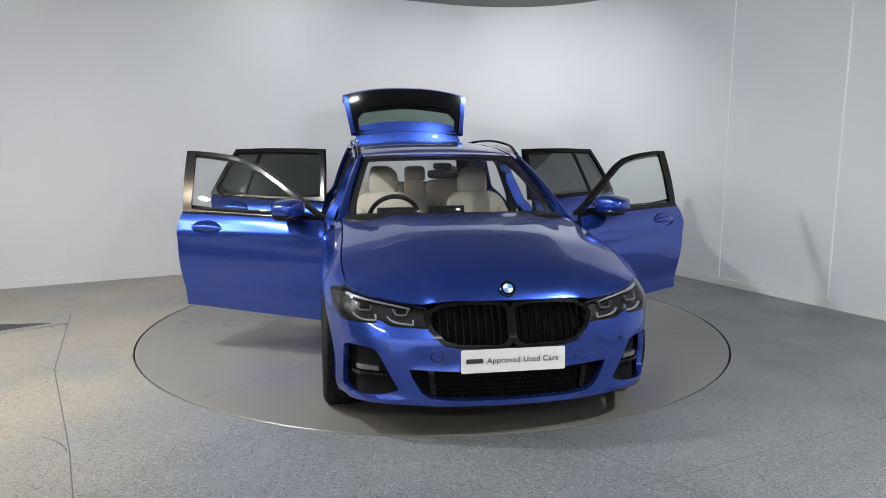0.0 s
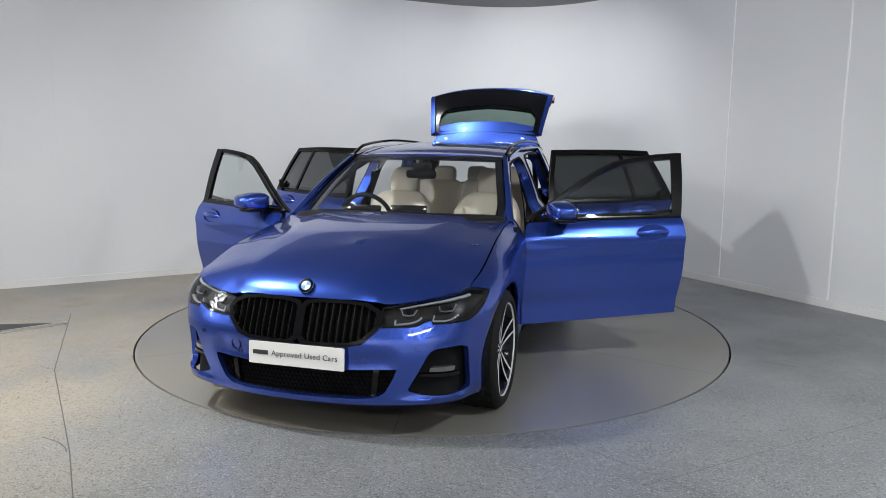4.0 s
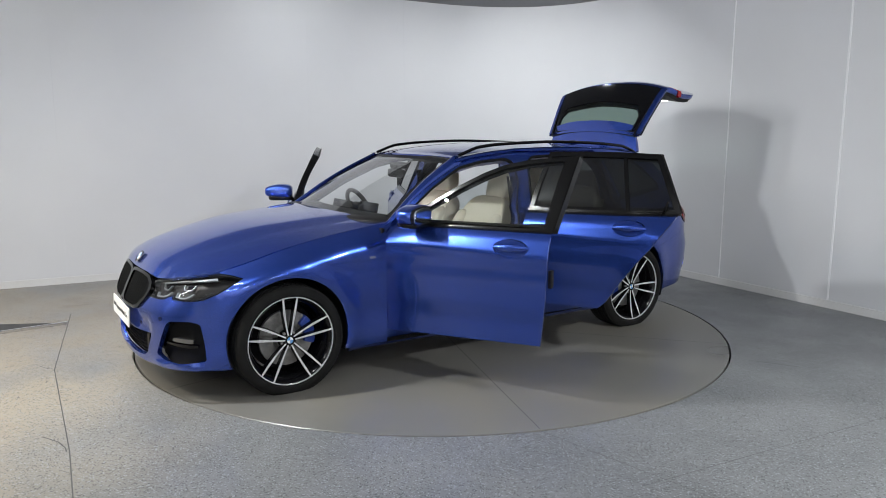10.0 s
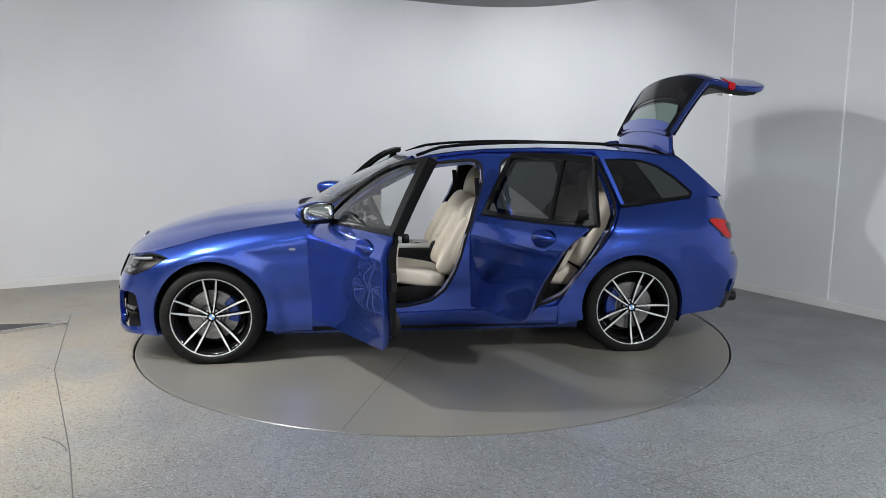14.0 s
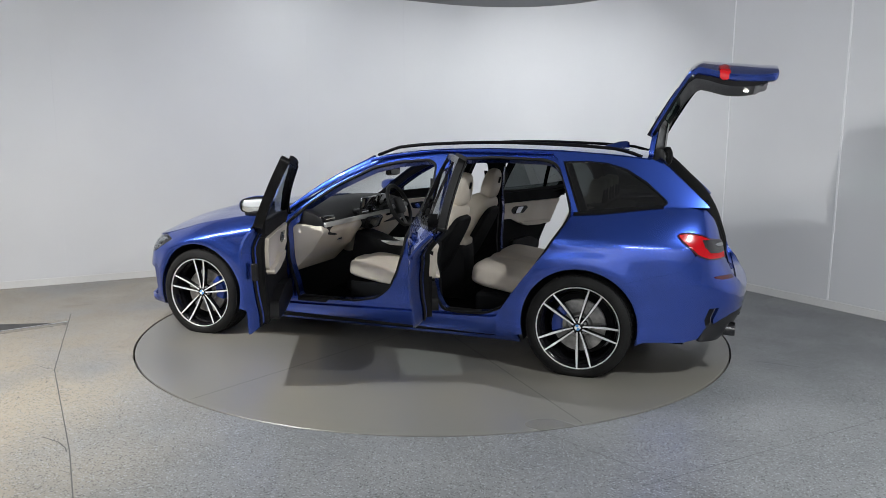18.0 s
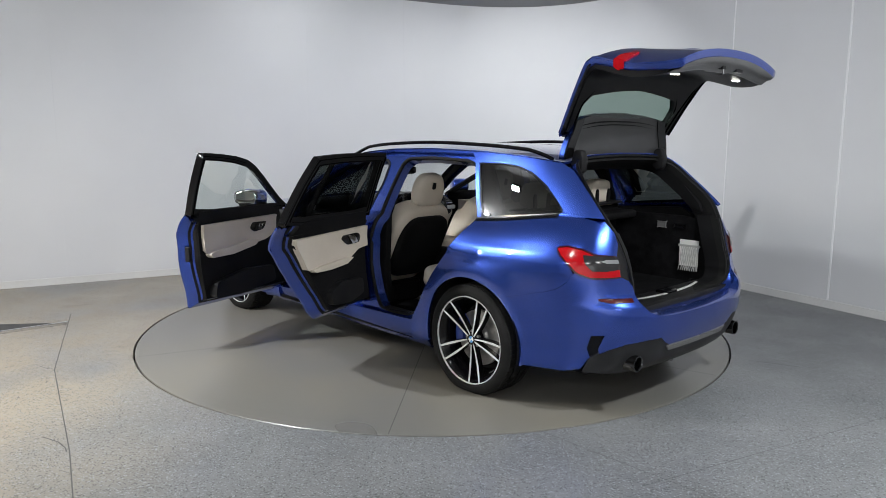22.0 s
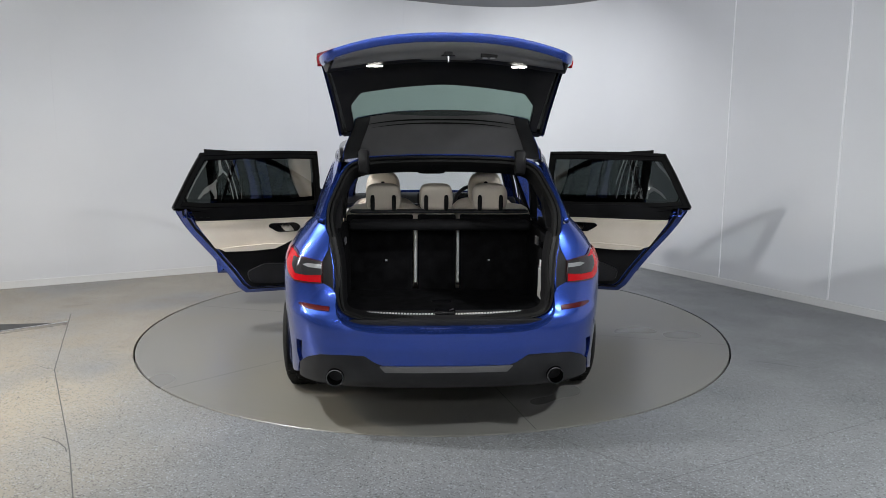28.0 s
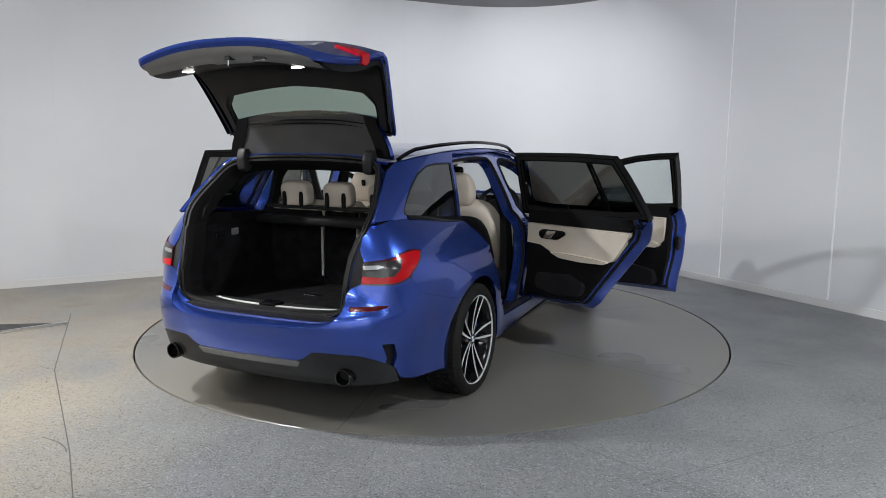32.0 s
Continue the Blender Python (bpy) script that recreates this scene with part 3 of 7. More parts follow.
d_front = curve((0.10, 0.10), (0.135, 0.045), (0.18, 0.012), (0.24, 0.004), (0.40, 0.0), (0.50, 0.012), (0.56, 0.035), (0.62, 0.062), (0.68, 0.090), (0.74, 0.125), (0.80, 0.17), (1.0, 0.3))
d_side = curve((0.14, 0.075), (0.19, 0.045), (0.26, 0.030), (0.33, 0.030), (0.45, 0.022), (0.58, 0.010), (0.68, 0.002), (0.76, 0.0), (0.83, 0.004), (0.90, 0.020), (1.1, 0.06))
d_rear = curve((0.22, 0.13), (0.27, 0.08), (0.33, 0.045), (0.40, 0.018), (0.48, 0.002), (0.56, 0.0), (0.61, 0.012), (0.66, 0.055), (0.72, 0.085), (0.80, 0.11), (0.9, 0.14), (1.05, 0.19))
z_top = curve((2.1, 0.66), (1.9, 0.715), (1.72, 0.758), (1.4, 0.843), (1.0, 0.912), (0.66, 0.952), (0.3, 0.962), (-0.3, 0.972), (-0.9, 0.985), (-1.4, 1.003), (-1.95, 1.065), (-2.2, 1.08), (-2.4, 1.08))
in_top = curve((2.1, 0.07), (1.9, 0.075), (1.7, 0.085), (1.4, 0.100), (0.9, 0.105), (0.6, 0.060), (0.3, 0.045), (-0.3, 0.045), (-1.0, 0.05), (-1.4, 0.10), (-1.9, 0.12), (-2.4, 0.12))
rd_top = curve((2.1, 0.10), (1.4, 0.14), (0.9, 0.13), (0.5, 0.09), (-1.0, 0.09), (-1.4, 0.20), (-1.9, 0.26), (-2.4, 0.26))


def body(u, z):
    """The lower body: by the way round it and the height."""
    u = np.clip(u, -0.4, UMAX + 0.4)
    uu = np.clip(np.abs(u), 0, UMAX)
    x, y = np.interp(uu, ULEN, OUTL[:, 0]), np.interp(uu, ULEN, OUTL[:, 1])
    nx, ny = np.interp(uu, ULEN, NRM[:, 0]), np.interp(uu, ULEN, NRM[:, 1])
    side = d_side(z) + in_top(x) * np.clip((z - (z_top(x) - rd_top(x))) / rd_top(x), 0, 1.6) ** 2
    # shoulder crease of the doors and the bulge over the wheels
    side = side - 0.010 * np.exp(-((z - 0.845) / 0.018) ** 2) * step01(x, -2.0, -1.2) * (1 - step01(x, 0.5, 0.9)) * 0.5
    zc = 0.795 - 0.033 * x
    doors = step01(x, -2.1, -1.5) * (1 - step01(x, 0.9, 1.5))
    side = side + doors * (0.0045 * np.exp(-((z - zc + 0.050) / 0.045) ** 2) - 0.003 * np.exp(-((z - zc - 0.012) / 0.018) ** 2))
    low = 0.44 - 0.03 * x
    side = side + doors * 0.006 * np.exp(-((z - low) / 0.06) ** 2)
    for cx in (1.4255, -1.4255):
        rr = np.hypot(x - cx, z - 0.325)
        side = side - (0.024 if cx > 0 else 0.014) * np.exp(-((rr - 0.38) / 0.085) ** 2)
    nose = step01(x, 1.72, 1.86)
    lip = -0.016 * np.exp(-((z - 0.210) / 0.024) ** 2) * step01(y, 0.44, 0.60) * step01(x, 1.84, 1.98)
    scoop = 0.016 * np.exp(-((z - 0.405) / 0.045) ** 2) * (1 - step01(y, 0.44, 0.53)) * nose
    wf, ws, wb = np.clip(nx, 0, 1) ** 2, ny**2, np.clip(-nx, 0, 1) ** 2
    d = (wf * d_front(z) + ws * side + wb * d_rear(z)) / (wf + ws + wb) + lip + scoop
    sg = np.where(u < 0, -1.0, 1.0)
    return np.stack([x - nx * d, sg * (y - ny * d), np.asarray(z, float) + 0 * x], -1)


def sidew(x, z):
    return body(us(x), z)


def polyw(pts):
    """(x, z) outline on the side to the body's own coordinates."""
    return [(float(us(x)), z) for x, z in pts]


def FX(pts):
    """(y, z) on the front as it lies in space, to the body's own coordinates."""
    k = iy + 34
    return [(float(np.interp(y, body(ULEN[:k], np.full(k, z))[:, 1], ULEN[:k])), z) for y, z in pts]


def SX(pts):
    """(x, z) on the side as it lies in space, to the body's own coordinates."""
    return [(float(np.interp(-x, -body(ULEN, np.full(len(ULEN), z))[:, 0], ULEN)), z) for x, z in pts]


def RX(pts):
    """(y, z) on the rear as it lies in space, to the body's own coordinates."""
    k = ir - 22
    return [(float(np.interp(-y, -body(ULEN[k:], np.full(len(ULEN) - k, z))[:, 1], ULEN[k:])), z) for y, z in pts]


z_roof = curve((0.75, 0.96), (0.45, 1.14), (0.10, 1.322), (-0.05, 1.357), (-0.35, 1.388), (-0.8, 1.402), (-1.25, 1.390), (-1.65, 1.360), (-1.85, 1.335), (-2.3, 1.25))
y_roof = curve((0.75, 0.80), (0.45, 0.715), (0.10, 0.632), (-0.3, 0.628), (-0.8, 0.632), (-1.25, 0.622), (-1.65, 0.592), (-1.85, 0.560), (-2.3, 0.46))


def y_belt(x):
    return sidew(x, z_top(x))[..., 1]


def green(x, z):
    """The side of the cabin above the belt."""
    zt = z_top(x)
    zr = np.maximum(z_roof(np.minimum(x, 0.05)), zt + 0.05)
    s = (z - zt) / (zr - zt)
    yb, yr = y_belt(x) - 0.004, y_roof(np.minimum(x, 0.05))
    y = yb + (yr - yb) * (0.80 * s + 0.20 * s * np.abs(s))
    return np.stack([np.asarray(x, float) + 0 * y, y, np.asarray(z, float) + 0 * y], -1)


def side_all(x, z, inset=0.0):
    """Belt, door and cabin side in one, drawn in by inset."""
    lo, hi = sidew(x, z), green(x, z)
    w = step01(z, z_top(x) - 0.01, z_top(x) + 0.015)[..., None]
    p = lo * (1 - w) + hi * w
    p[..., 1] -= inset
    p[..., 0] = x
    return p


z_mid = curve((2.10, 0.690), (2.055, 0.748), (1.95, 0.805), (1.84, 0.843), (1.64, 0.894), (1.44, 0.938), (1.2, 0.965), (0.9, 0.988), (0.5, 1.0))
HOOD_EDGE = [(2.088, 0.0), (2.083, 0.25), (2.070, 0.45), (2.052, 0.55), (2.033, 0.64), (2.0, 0.745), (1.945, 0.87), (1.875, 0.95), (1.80, 1.0)]
hood_x = curve(*[(v, x) for x, v in HOOD_EDGE])
hood_z = curve((0, 0.690), (0.25, 0.690), (0.45, 0.686), (0.55, 0.676), (0.64, 0.682), (0.745, 0.693), (0.87, 0.712), (0.95, 0.727), (1.0, 0.739))


def hood_raw(x, a):
    zc, ze = z_mid(x), z_top(x)
    z = zc - (zc - ze) * a**2.4
    ridge = 0.40 + 0.20 * (2.0 - x) / 1.3
    return z + (0.010 - 0.013 * step01(a, ridge - 0.02, ridge + 0.22)) * step01(x, 2.06, 1.6)


def hood(x, v):
    """The bonnet: v runs from one edge to the other, -1 to 1; its nose rolls down to the lamps and the grille."""
    a = np.clip(np.abs(v), 0, 1)
    ye = y_belt(np.minimum(x, 1.72))
    z = hood_raw(x, a)
    xe = hood_x(a)
    z = z + (hood_z(a) - hood_raw(xe, a)) * np.exp(-np.clip(xe - x, 0, 9) / 0.08)
    return np.stack([np.asarray(x, float) + 0 * z, v * ye, z], -1)


def roof(x, v):
    """The roof panel between the gutters."""
    a = np.abs(v)
    front = 0.09 * (1 - a**2) * step01(x, -0.35, 0.15)
    ye, ze = y_roof(np.minimum(x, 0.05)) - 0.055, z_roof(np.minimum(x, 0.02)) + 0.008
    z = ze + 0.034 * (1 - a**2.2) - 0.006 * step01(x, -1.5, -1.9)
    return np.stack([np.asarray(x, float) + front, v * ye, z - 0.085 * (x + front - 0.02 + np.sqrt((x + front - 0.02) ** 2 + 0.012))], -1)


WS_LOW = curve((0, 0.93), (0.3, 0.90), (0.55, 0.82), (0.72, 0.685))
WS_HI = curve((0, 0.185), (0.3, 0.175), (0.5, 0.135), (0.575, 0.105))


def screen(v, s):
    """The windscreen: v across, -1 to 1, and s from its foot to the roof."""
    a = np.abs(v)
    lo = np.stack([WS_LOW(a * 0.72), v * 0.735, 0.945 + 0.0 * v], -1)
    hi = np.stack([WS_HI(a * 0.575), v * 0.575, 1.318 + 0.014 * (1 - a**2)], -1)
    p = lo + (hi - lo) * np.asarray(s, float)[..., None]
    bow = 0.018 * np.sin(np.pi * np.clip(s, 0, 1))
    p[..., 2] += bow
    p[..., 0] += bow * 0.8
    return p


def inset_of(fn, d):
    """The same surface, moved in along its y by d."""
    def at(a, b):
        p = fn(a, b).copy()
        p[..., 1] -= d * np.sign(p[..., 1])
        return p
    return at


def surf_in(fn, d, e=2e-3, out=1.0):
    """The same surface, moved in along its normal by d."""
    def at(a, b):
        a, b = np.asarray(a, float), np.asarray(b, float)
        n = np.cross(fn(a + e, b) - fn(a - e, b), fn(a, b + e) - fn(a, b - e)) * out
        n /= np.maximum(np.linalg.norm(n, axis=-1), 1e-12)[..., None]
        return fn(a, b) - n * d
    return at


# which way the surfaces' normals come out
def facing(fn, a, b, want):
    e = 2e-3
    A, B = np.array([a]), np.array([b])
    n = np.cross(fn(A + e, B) - fn(A - e, B), fn(A, B + e) - fn(A, B - e))[0]
    return 1.0 if np.dot(n, want) > 0 else -1.0


O_BODY = facing(body, 2.6, 0.6, (0, 1, 0))
O_SIDE = facing(side_all, 0.0, 0.7, (0, 1, 0))
O_HOOD = facing(hood, 1.4, 0.1, (0, 0, 1))
O_ROOF = facing(roof, -0.8, 0.1, (0, 0, 1))
O_SCR = facing(screen, 0.1, 0.5, (1, 0, 1))

# ---------------------------------------------------------------- the car's fixed body
ARCH_F, ARCH_R, ARCH_Z, ARCH_RAD = 1.4255, -1.4255, 0.325, 0.362
car = tagged(new("car"), "metallic blue estate car with all doors and the tailgate open", "car")


def sill_side(u, z):
    """The sill, tucked under towards the ground."""
    p = surf_in(body, 0.008, out=O_BODY)(u, z)
    p[..., 1] -= 0.022 * np.clip((0.315 - np.asarray(z, float)) / 0.15, 0, 1.2) ** 1.2
    return p


def build_fixed_body():
    g = 0.004
    # front wings
    for s in (False, True):
        arch = ring(ARCH_F, ARCH_Z, ARCH_RAD, 52, 198, 26)
        wing = arch + [(1.00, 0.20), (0.778, 0.20), (0.778, 0.60), (0.77, 0.90), (0.70, 0.948)] + [(x, float(z_top(x)) - 0.002) for x in np.linspace(0.75, 1.80, 18)] + [(1.79, 0.730), (1.74, 0.722), (1.685, 0.704)]
        panel("front_wing", patch(polyw(wing[:-3]) + SX(wing[-3:]), body, 0.035, mirror=s, out=O_BODY, thick=0.02), BLUE, car)
        # rear quarter from the door's edge over the wheel to the bumper and up to the window
        bump = [(-1.70, 0.565), (-1.668, 0.609), (-1.78, 0.634), (-1.886, 0.664), (-1.96, 0.682), (-2.01, 0.700), (-2.063, 0.741), (-2.092, 0.790)]
        q = ring(ARCH_R, ARCH_Z, ARCH_RAD, -14, 131, 28) + bump[1:] + [(-2.068, 0.829), (-2.016, 0.876), (-1.992, 0.905), (-1.998, 0.914), (-2.04, 0.920), (-2.113, 0.909), (-2.165, 0.886)]
        top = [(-2.06, 1.070), (-1.94, 1.064), (-1.66, 1.037), (-1.365, 1.005), (-1.345, 0.985), (-1.25, 0.82), (-1.12, 0.66), (-1.0, 0.50), (-0.935, 0.40), (-0.90, 0.345), (-0.90, 0.20)]
        q = polyw(q[:29]) + SX(q[29:]) + RX([(0.66, 0.877), (0.612, 0.870)]) + [(ub(0.645), 0.93), (ub(0.66), 0.99), (ub(0.72), 1.045)] + polyw([(-2.185, 1.05)] + top)
        panel("rear_quarter", patch(q, body, 0.035, mirror=s, out=O_BODY, thick=0.02), BLUE, car)
        # sill
        sill = [(1.035, 0.165), (1.03, 0.21), (0.99, 0.275), (0.778, 0.285), (-0.86, 0.325), (-0.90, 0.335), (-1.04, 0.21), (-1.05, 0.165)]
        panel("sill", patch(polyw(sill), sill_side, 0.035, mirror=s, out=O_BODY, thick=0.02), BLUE, car)
        # upper side round the rear window, the pillar and the gutter
        up = [(-1.365, 1.003), (-1.225, 1.352), (-1.19, 1.385), (-0.4, 1.391), (-0.05, 1.352), (0.10, 1.316), (0.11, 1.326), (-0.04, 1.362), (-0.4, 1.402), (-0.8, 1.412), (-1.25, 1.402), (-1.6, 1.376), (-1.80, 1.352), (-1.90, 1.305), (-2.04, 1.18), (-2.125, 1.10), (-2.158, 1.066), (-2.06, 1.066), (-1.94, 1.062), (-1.66, 1.032)]
        win = [(-1.385, 1.020), (-1.262, 1.332), (-1.42, 1.336), (-1.54, 1.326), (-1.66, 1.290), (-1.78, 1.217), (-1.87, 1.140), (-1.912, 1.102), (-1.916, 1.086), (-1.900, 1.070), (-1.86, 1.060), (-1.70, 1.045)]
        panel("pillar_panel", patch(up, green, 0.035, holes=[win], mirror=s, out=O_SIDE, thick=0.02), BLUE, car)
        glassw = patch(win, surf_in(green, 0.006, out=O_SIDE), 0.04, mirror=s, out=O_SIDE, thick=0)
        panel("quarter_window", glassw, PRIVACY, car, "dark tinted rear side window")
        rim = [(x, z) for x, z in win]
        c = np.mean(rim, 0)
        inner = [tuple(np.array(p) + (c - np.array(p)) / np.linalg.norm(c - np.array(p)) * 0.016) for p in rim]
        panel("window_trim", patch(win, surf_in(green, 0.002, out=O_SIDE), 0.03, holes=[inner], mirror=s, out=O_SIDE, thick=0.006), GLOSS_BLACK, car)
        xs_ = (-1.36, -1.5, -1.65, -1.8, -1.895)
        belt = [(x, float(z_top(x)) + 0.020) for x in xs_] + [(x, float(z_top(x)) - 0.002) for x in reversed(xs_)]
        panel("belt_trim", patch(belt, lambda a, b: side_all(a, b, -0.005), 0.03, mirror=s, out=O_SIDE, thick=0.008), FRAME_BLACK, car, "black trim below the rear side window")
        # painted windscreen pillar
        ap = [(0.775, 0.925), (0.70, 0.945), (0.60, 0.985), (0.40, 1.115), (0.25, 1.208), (0.10, 1.290), (0.10, 1.324), (0.25, 1.262), (0.42, 1.155), (0.60, 1.03), (0.69, 0.962)]
        def apillar(a, b):
            # a along, b across from the door's edge to the glass
            lo, hi = np.array((0.735, 0.795, 0.945)), np.array((0.085, 0.622, 1.322))
            glo, ghi = np.array((0.695, 0.728, 0.950)), np.array((0.125, 0.572, 1.332))
            a_ = np.asarray(a, float)[..., None]
            b_ = np.asarray(b, float)[..., None]
            p = lo + (hi - lo) * a_
            q_ = glo + (ghi - glo) * a_
            r = p + (q_ - p) * b_
            bow = 0.020 * np.sin(np.pi * np.clip(a_, 0, 1))
            r[..., 2:3] += bow + 0.016 * (b_ * (1 - b_)) * 4
            r[..., 0:1] += bow * 0.8
            r[..., 1:2] += 0.008 * (b_ * (1 - b_)) * 4
            return r
        o = facing(apillar, 0.5, 0.5, (0.3, 0.6, 0.7))
        panel("windscreen_pillar", patch([(-0.03, -0.3), (1.03, -0.3), (1.03, 0.8), (-0.03, 0.8)], apillar, 0.08, mirror=s, out=o, thick=0.015), BLUE, car)
        panel("pillar_trim", patch([(-0.02, -0.25), (1.02, -0.25), (1.02, 0.78), (-0.02, 0.78)], surf_in(apillar, 0.024, out=o), 0.08, mirror=s, out=-o, thick=0), DARK_TRIM, car, "black inner pillar trim")
        # inner frame of the two doorways
        frame_out = [(0.80, 0.22), (0.80, 0.90), (0.66, 0.985), (0.40, 1.135), (0.10, 1.305), (-0.05, 1.345), (-0.4, 1.384), (-0.8, 1.394), (-1.19, 1.382), (-1.24, 1.345), (-1.40, 1.0), (-1.30, 0.80), (-1.16, 0.62), (-1.03, 0.42), (-0.97, 0.22)]
        h1 = rounded([(0.60, 0.335), (0.66, 0.60), (0.67, 0.88), (0.57, 0.985), (0.34, 1.135), (0.08, 1.265), (-0.10, 1.305), (-0.33, 1.325), (-0.385, 1.295), (-0.385, 1.17), (-0.305, 0.95), (-0.248, 0.815), (-0.22, 0.70), (-0.18, 0.58), (-0.115, 0.458), (-0.025, 0.386), (0.14, 0.350)], 0.03)
        h2 = rounded([(-0.52, 0.345), (-0.465, 0.44), (-0.45, 0.62), (-0.47, 0.95), (-0.495, 1.12), (-0.53, 1.30), (-0.58, 1.335), (-0.8, 1.345), (-1.13, 1.335), (-1.20, 1.315), (-1.245, 1.26), (-1.29, 1.14), (-1.325, 1.02), (-1.31, 0.96), (-1.21, 0.80), (-1.10, 0.63), (-1.00, 0.48), (-0.92, 0.395), (-0.82, 0.348), (-0.66, 0.335)], 0.03)
        fr = patch(frame_out, lambda a, b: side_all(a, b, 0.045), 0.05, holes=[h1, h2], mirror=s, out=O_SIDE, thick=0.07)
        panel("doorway_frame", fr, BLUE, car)
        lining = patch(frame_out, lambda a, b: side_all(a, b, 0.120), 0.06, holes=[h1, h2], mirror=s, out=-O_SIDE, thick=0)
        panel("frame_lining", lining, DARK_TRIM, car, "black inner lining of the doorways")
        for h in (h1, h2):
            c = np.mean(h, 0)
            bigger = [tuple(np.array(p) + (np.array(p) - c) / np.linalg.norm(np.array(p) - c) * 0.014) for p in h]
            panel("door_seal", patch(bigger, lambda a, b: side_all(a, b, 0.038), 0.04, holes=[h], mirror=s, out=O_SIDE, thick=0.02), SEAL, car)
        # wheel arch liner
        sg = -1 if s else 1
        for cx in (ARCH_F, ARCH_R):
            bm = bmesh.new()
            rows = []
            for a, b in ring(cx, ARCH_Z, ARCH_RAD + 0.004, -20, 200, 24):
                rows.append([bm.verts.new((a, sg * yy, b)) for yy in (0.875, 0.60)])
            for p, q_ in zip(rows, rows[1:]):
                bm.faces.new((p[0], p[1], q_[1], q_[0]))
            bm.faces.new([r[1] for r in rows])
            part("wheel_arch_liner", bm, DARK_TRIM, car)
    # bonnet
    edge = [(x, min(v, 0.993)) for x, v in HOOD_EDGE]
    full = edge + [(1.4, 0.993), (1.0, 0.993), (0.72, 0.993), (0.715, 0.93), (0.80, 0.80), (0.87, 0.5), (0.905, 0.25), (0.915, 0.0)]
    full += [(x, -v) for x, v in reversed(full[:-1])][:-1]
    panel("bonnet", patch(full, hood, 0.04, out=O_HOOD, thick=0.02), BLUE, car)
    # scuttle below the windscreen
    bm = bmesh.new()
    rows = []
    for i in range(13):
        v = -1 + i / 6
        a = abs(v)
        rows.append([bm.verts.new(p) for p in ((float(WS_LOW(a * 0.72)) + 0.10 * (1 - a * 0.6), v * 0.76, 0.925), (float(WS_LOW(a * 0.72)) - 0.05, v * 0.74, 0.952))])
    for a, b in zip(rows, rows[1:]):
        bm.faces.new((a[0], a[1], b[1], b[0]))
    part("scuttle", bm, SATIN_BLACK, car, "black plastic scuttle panel")
    # roof and its black rails
    rf = [(0.075, -1), (0.085, 0), (0.075, 1), (-0.4, 1), (-0.9, 1), (-1.4, 1), (-1.80, 1), (-1.80, 0), (-1.80, -1), (-1.4, -1), (-0.9, -1), (-0.4, -1)]
    panel("roof_panel", patch(rf, roof, 0.028, out=O_ROOF, thick=0.012), BLUE, car)
    bm = bmesh.new()
    rows = []
    for v in np.linspace(-1, 1, 25):
        a = roof(np.array([0.078]), np.array([v]))[0]
        b = screen(np.array([v * 1.0]), np.array([0.985]))[0]
        rows.append([bm.verts.new((a[0], a[1], a[2] - 0.004)), bm.verts.new((a[0] + 0.002, a[1], a[2] - 0.014)), bm.verts.new((b[0], b[1], b[2] + 0.001))])
    for a, b in zip(rows, rows[1:]):
        for k in (0, 1):
            bm.faces.new((a[k], a[k + 1], b[k + 1], b[k]))
    part("windscreen_seal", bm, SATIN_BLACK, car, "black seal above the windscreen")
    for sg in (1, -1):
        path = []
        for x in np.linspace(0.06, -1.74, 34):
            lift = 0.034 * min(1, (0.06 - x) / 0.16, (x + 1.74) / 0.16) ** 0.7 if 0.06 > x > -1.74 else 0
            path.append((x, sg * (float(y_roof(min(x, 0.05))) - 0.032), float(z_roof(min(x, 0.02))) + 0.012 + lift))
        part("roof_rail", tube(path, 0.014, 8, 0.8), GLOSS_BLACK, car, "black gloss roof rail")
        bm = bmesh.new()
        rows = []
        for x in np.linspace(0.10, -1.80, 30):
            yr, zr = float(y_roof(min(x, 0.05))), float(z_roof(min(x, 0.02)))
            rows.append([bm.verts.new((x, sg * (yr + 0.004), zr + 0.008)), bm.verts.new((x, sg * (yr - 0.028), zr + 0.006)), bm.verts.new((x, sg * (yr - 0.060), zr + 0.008))])
        for a, b in zip(rows, rows[1:]):
            for k in (0, 1):
                bm.faces.new((a[k], a[k + 1], b[k + 1], b[k]))
        part("roof_gutter", bm, GLOSS_BLACK, car)
    # aerial fin
    fin = [(-1.39, 0.0), (-1.46, 0.022), (-1.53, 0.042), (-1.585, 0.046), (-1.60, 0.036), (-1.605, 0.0)]
    bm = bmesh.new()
    zb = 1.412
    rows = []
    for x, h in fin:
        w = 0.032 * min(1, (x + 1.62) / 0.05, (-1.37 - x) / 0.08)
        rows.append([bm.verts.new((x, w * k, zb + h * (1 - abs(k) ** 1.6))) for k in (-1, -0.6, -0.25, 0, 0.25, 0.6, 1)])
    for a, b in zip(rows, rows[1:]):
        for k in range(6):
            bm.faces.new((a[k], a[k + 1], b[k + 1], b[k]))
    part("aerial_fin", bm, BLUE, car, angle=60)
    # windscreen with its dark border
    scr = [(-1, 0), (-0.5, 0), (0, 0), (0.5, 0), (1, 0), (1, 0.5), (1, 1), (0.5, 1), (0, 1), (-0.5, 1), (-1, 1), (-1, 0.5)]
    panel("windscreen", patch(scr, screen, 0.06, out=O_SCR, thick=0), SCREEN_GLASS, car, "clear windscreen")
    hole = [(-0.945, 0.07), (0, 0.075), (0.945, 0.07), (0.925, 0.95), (0, 0.955), (-0.925, 0.95)]
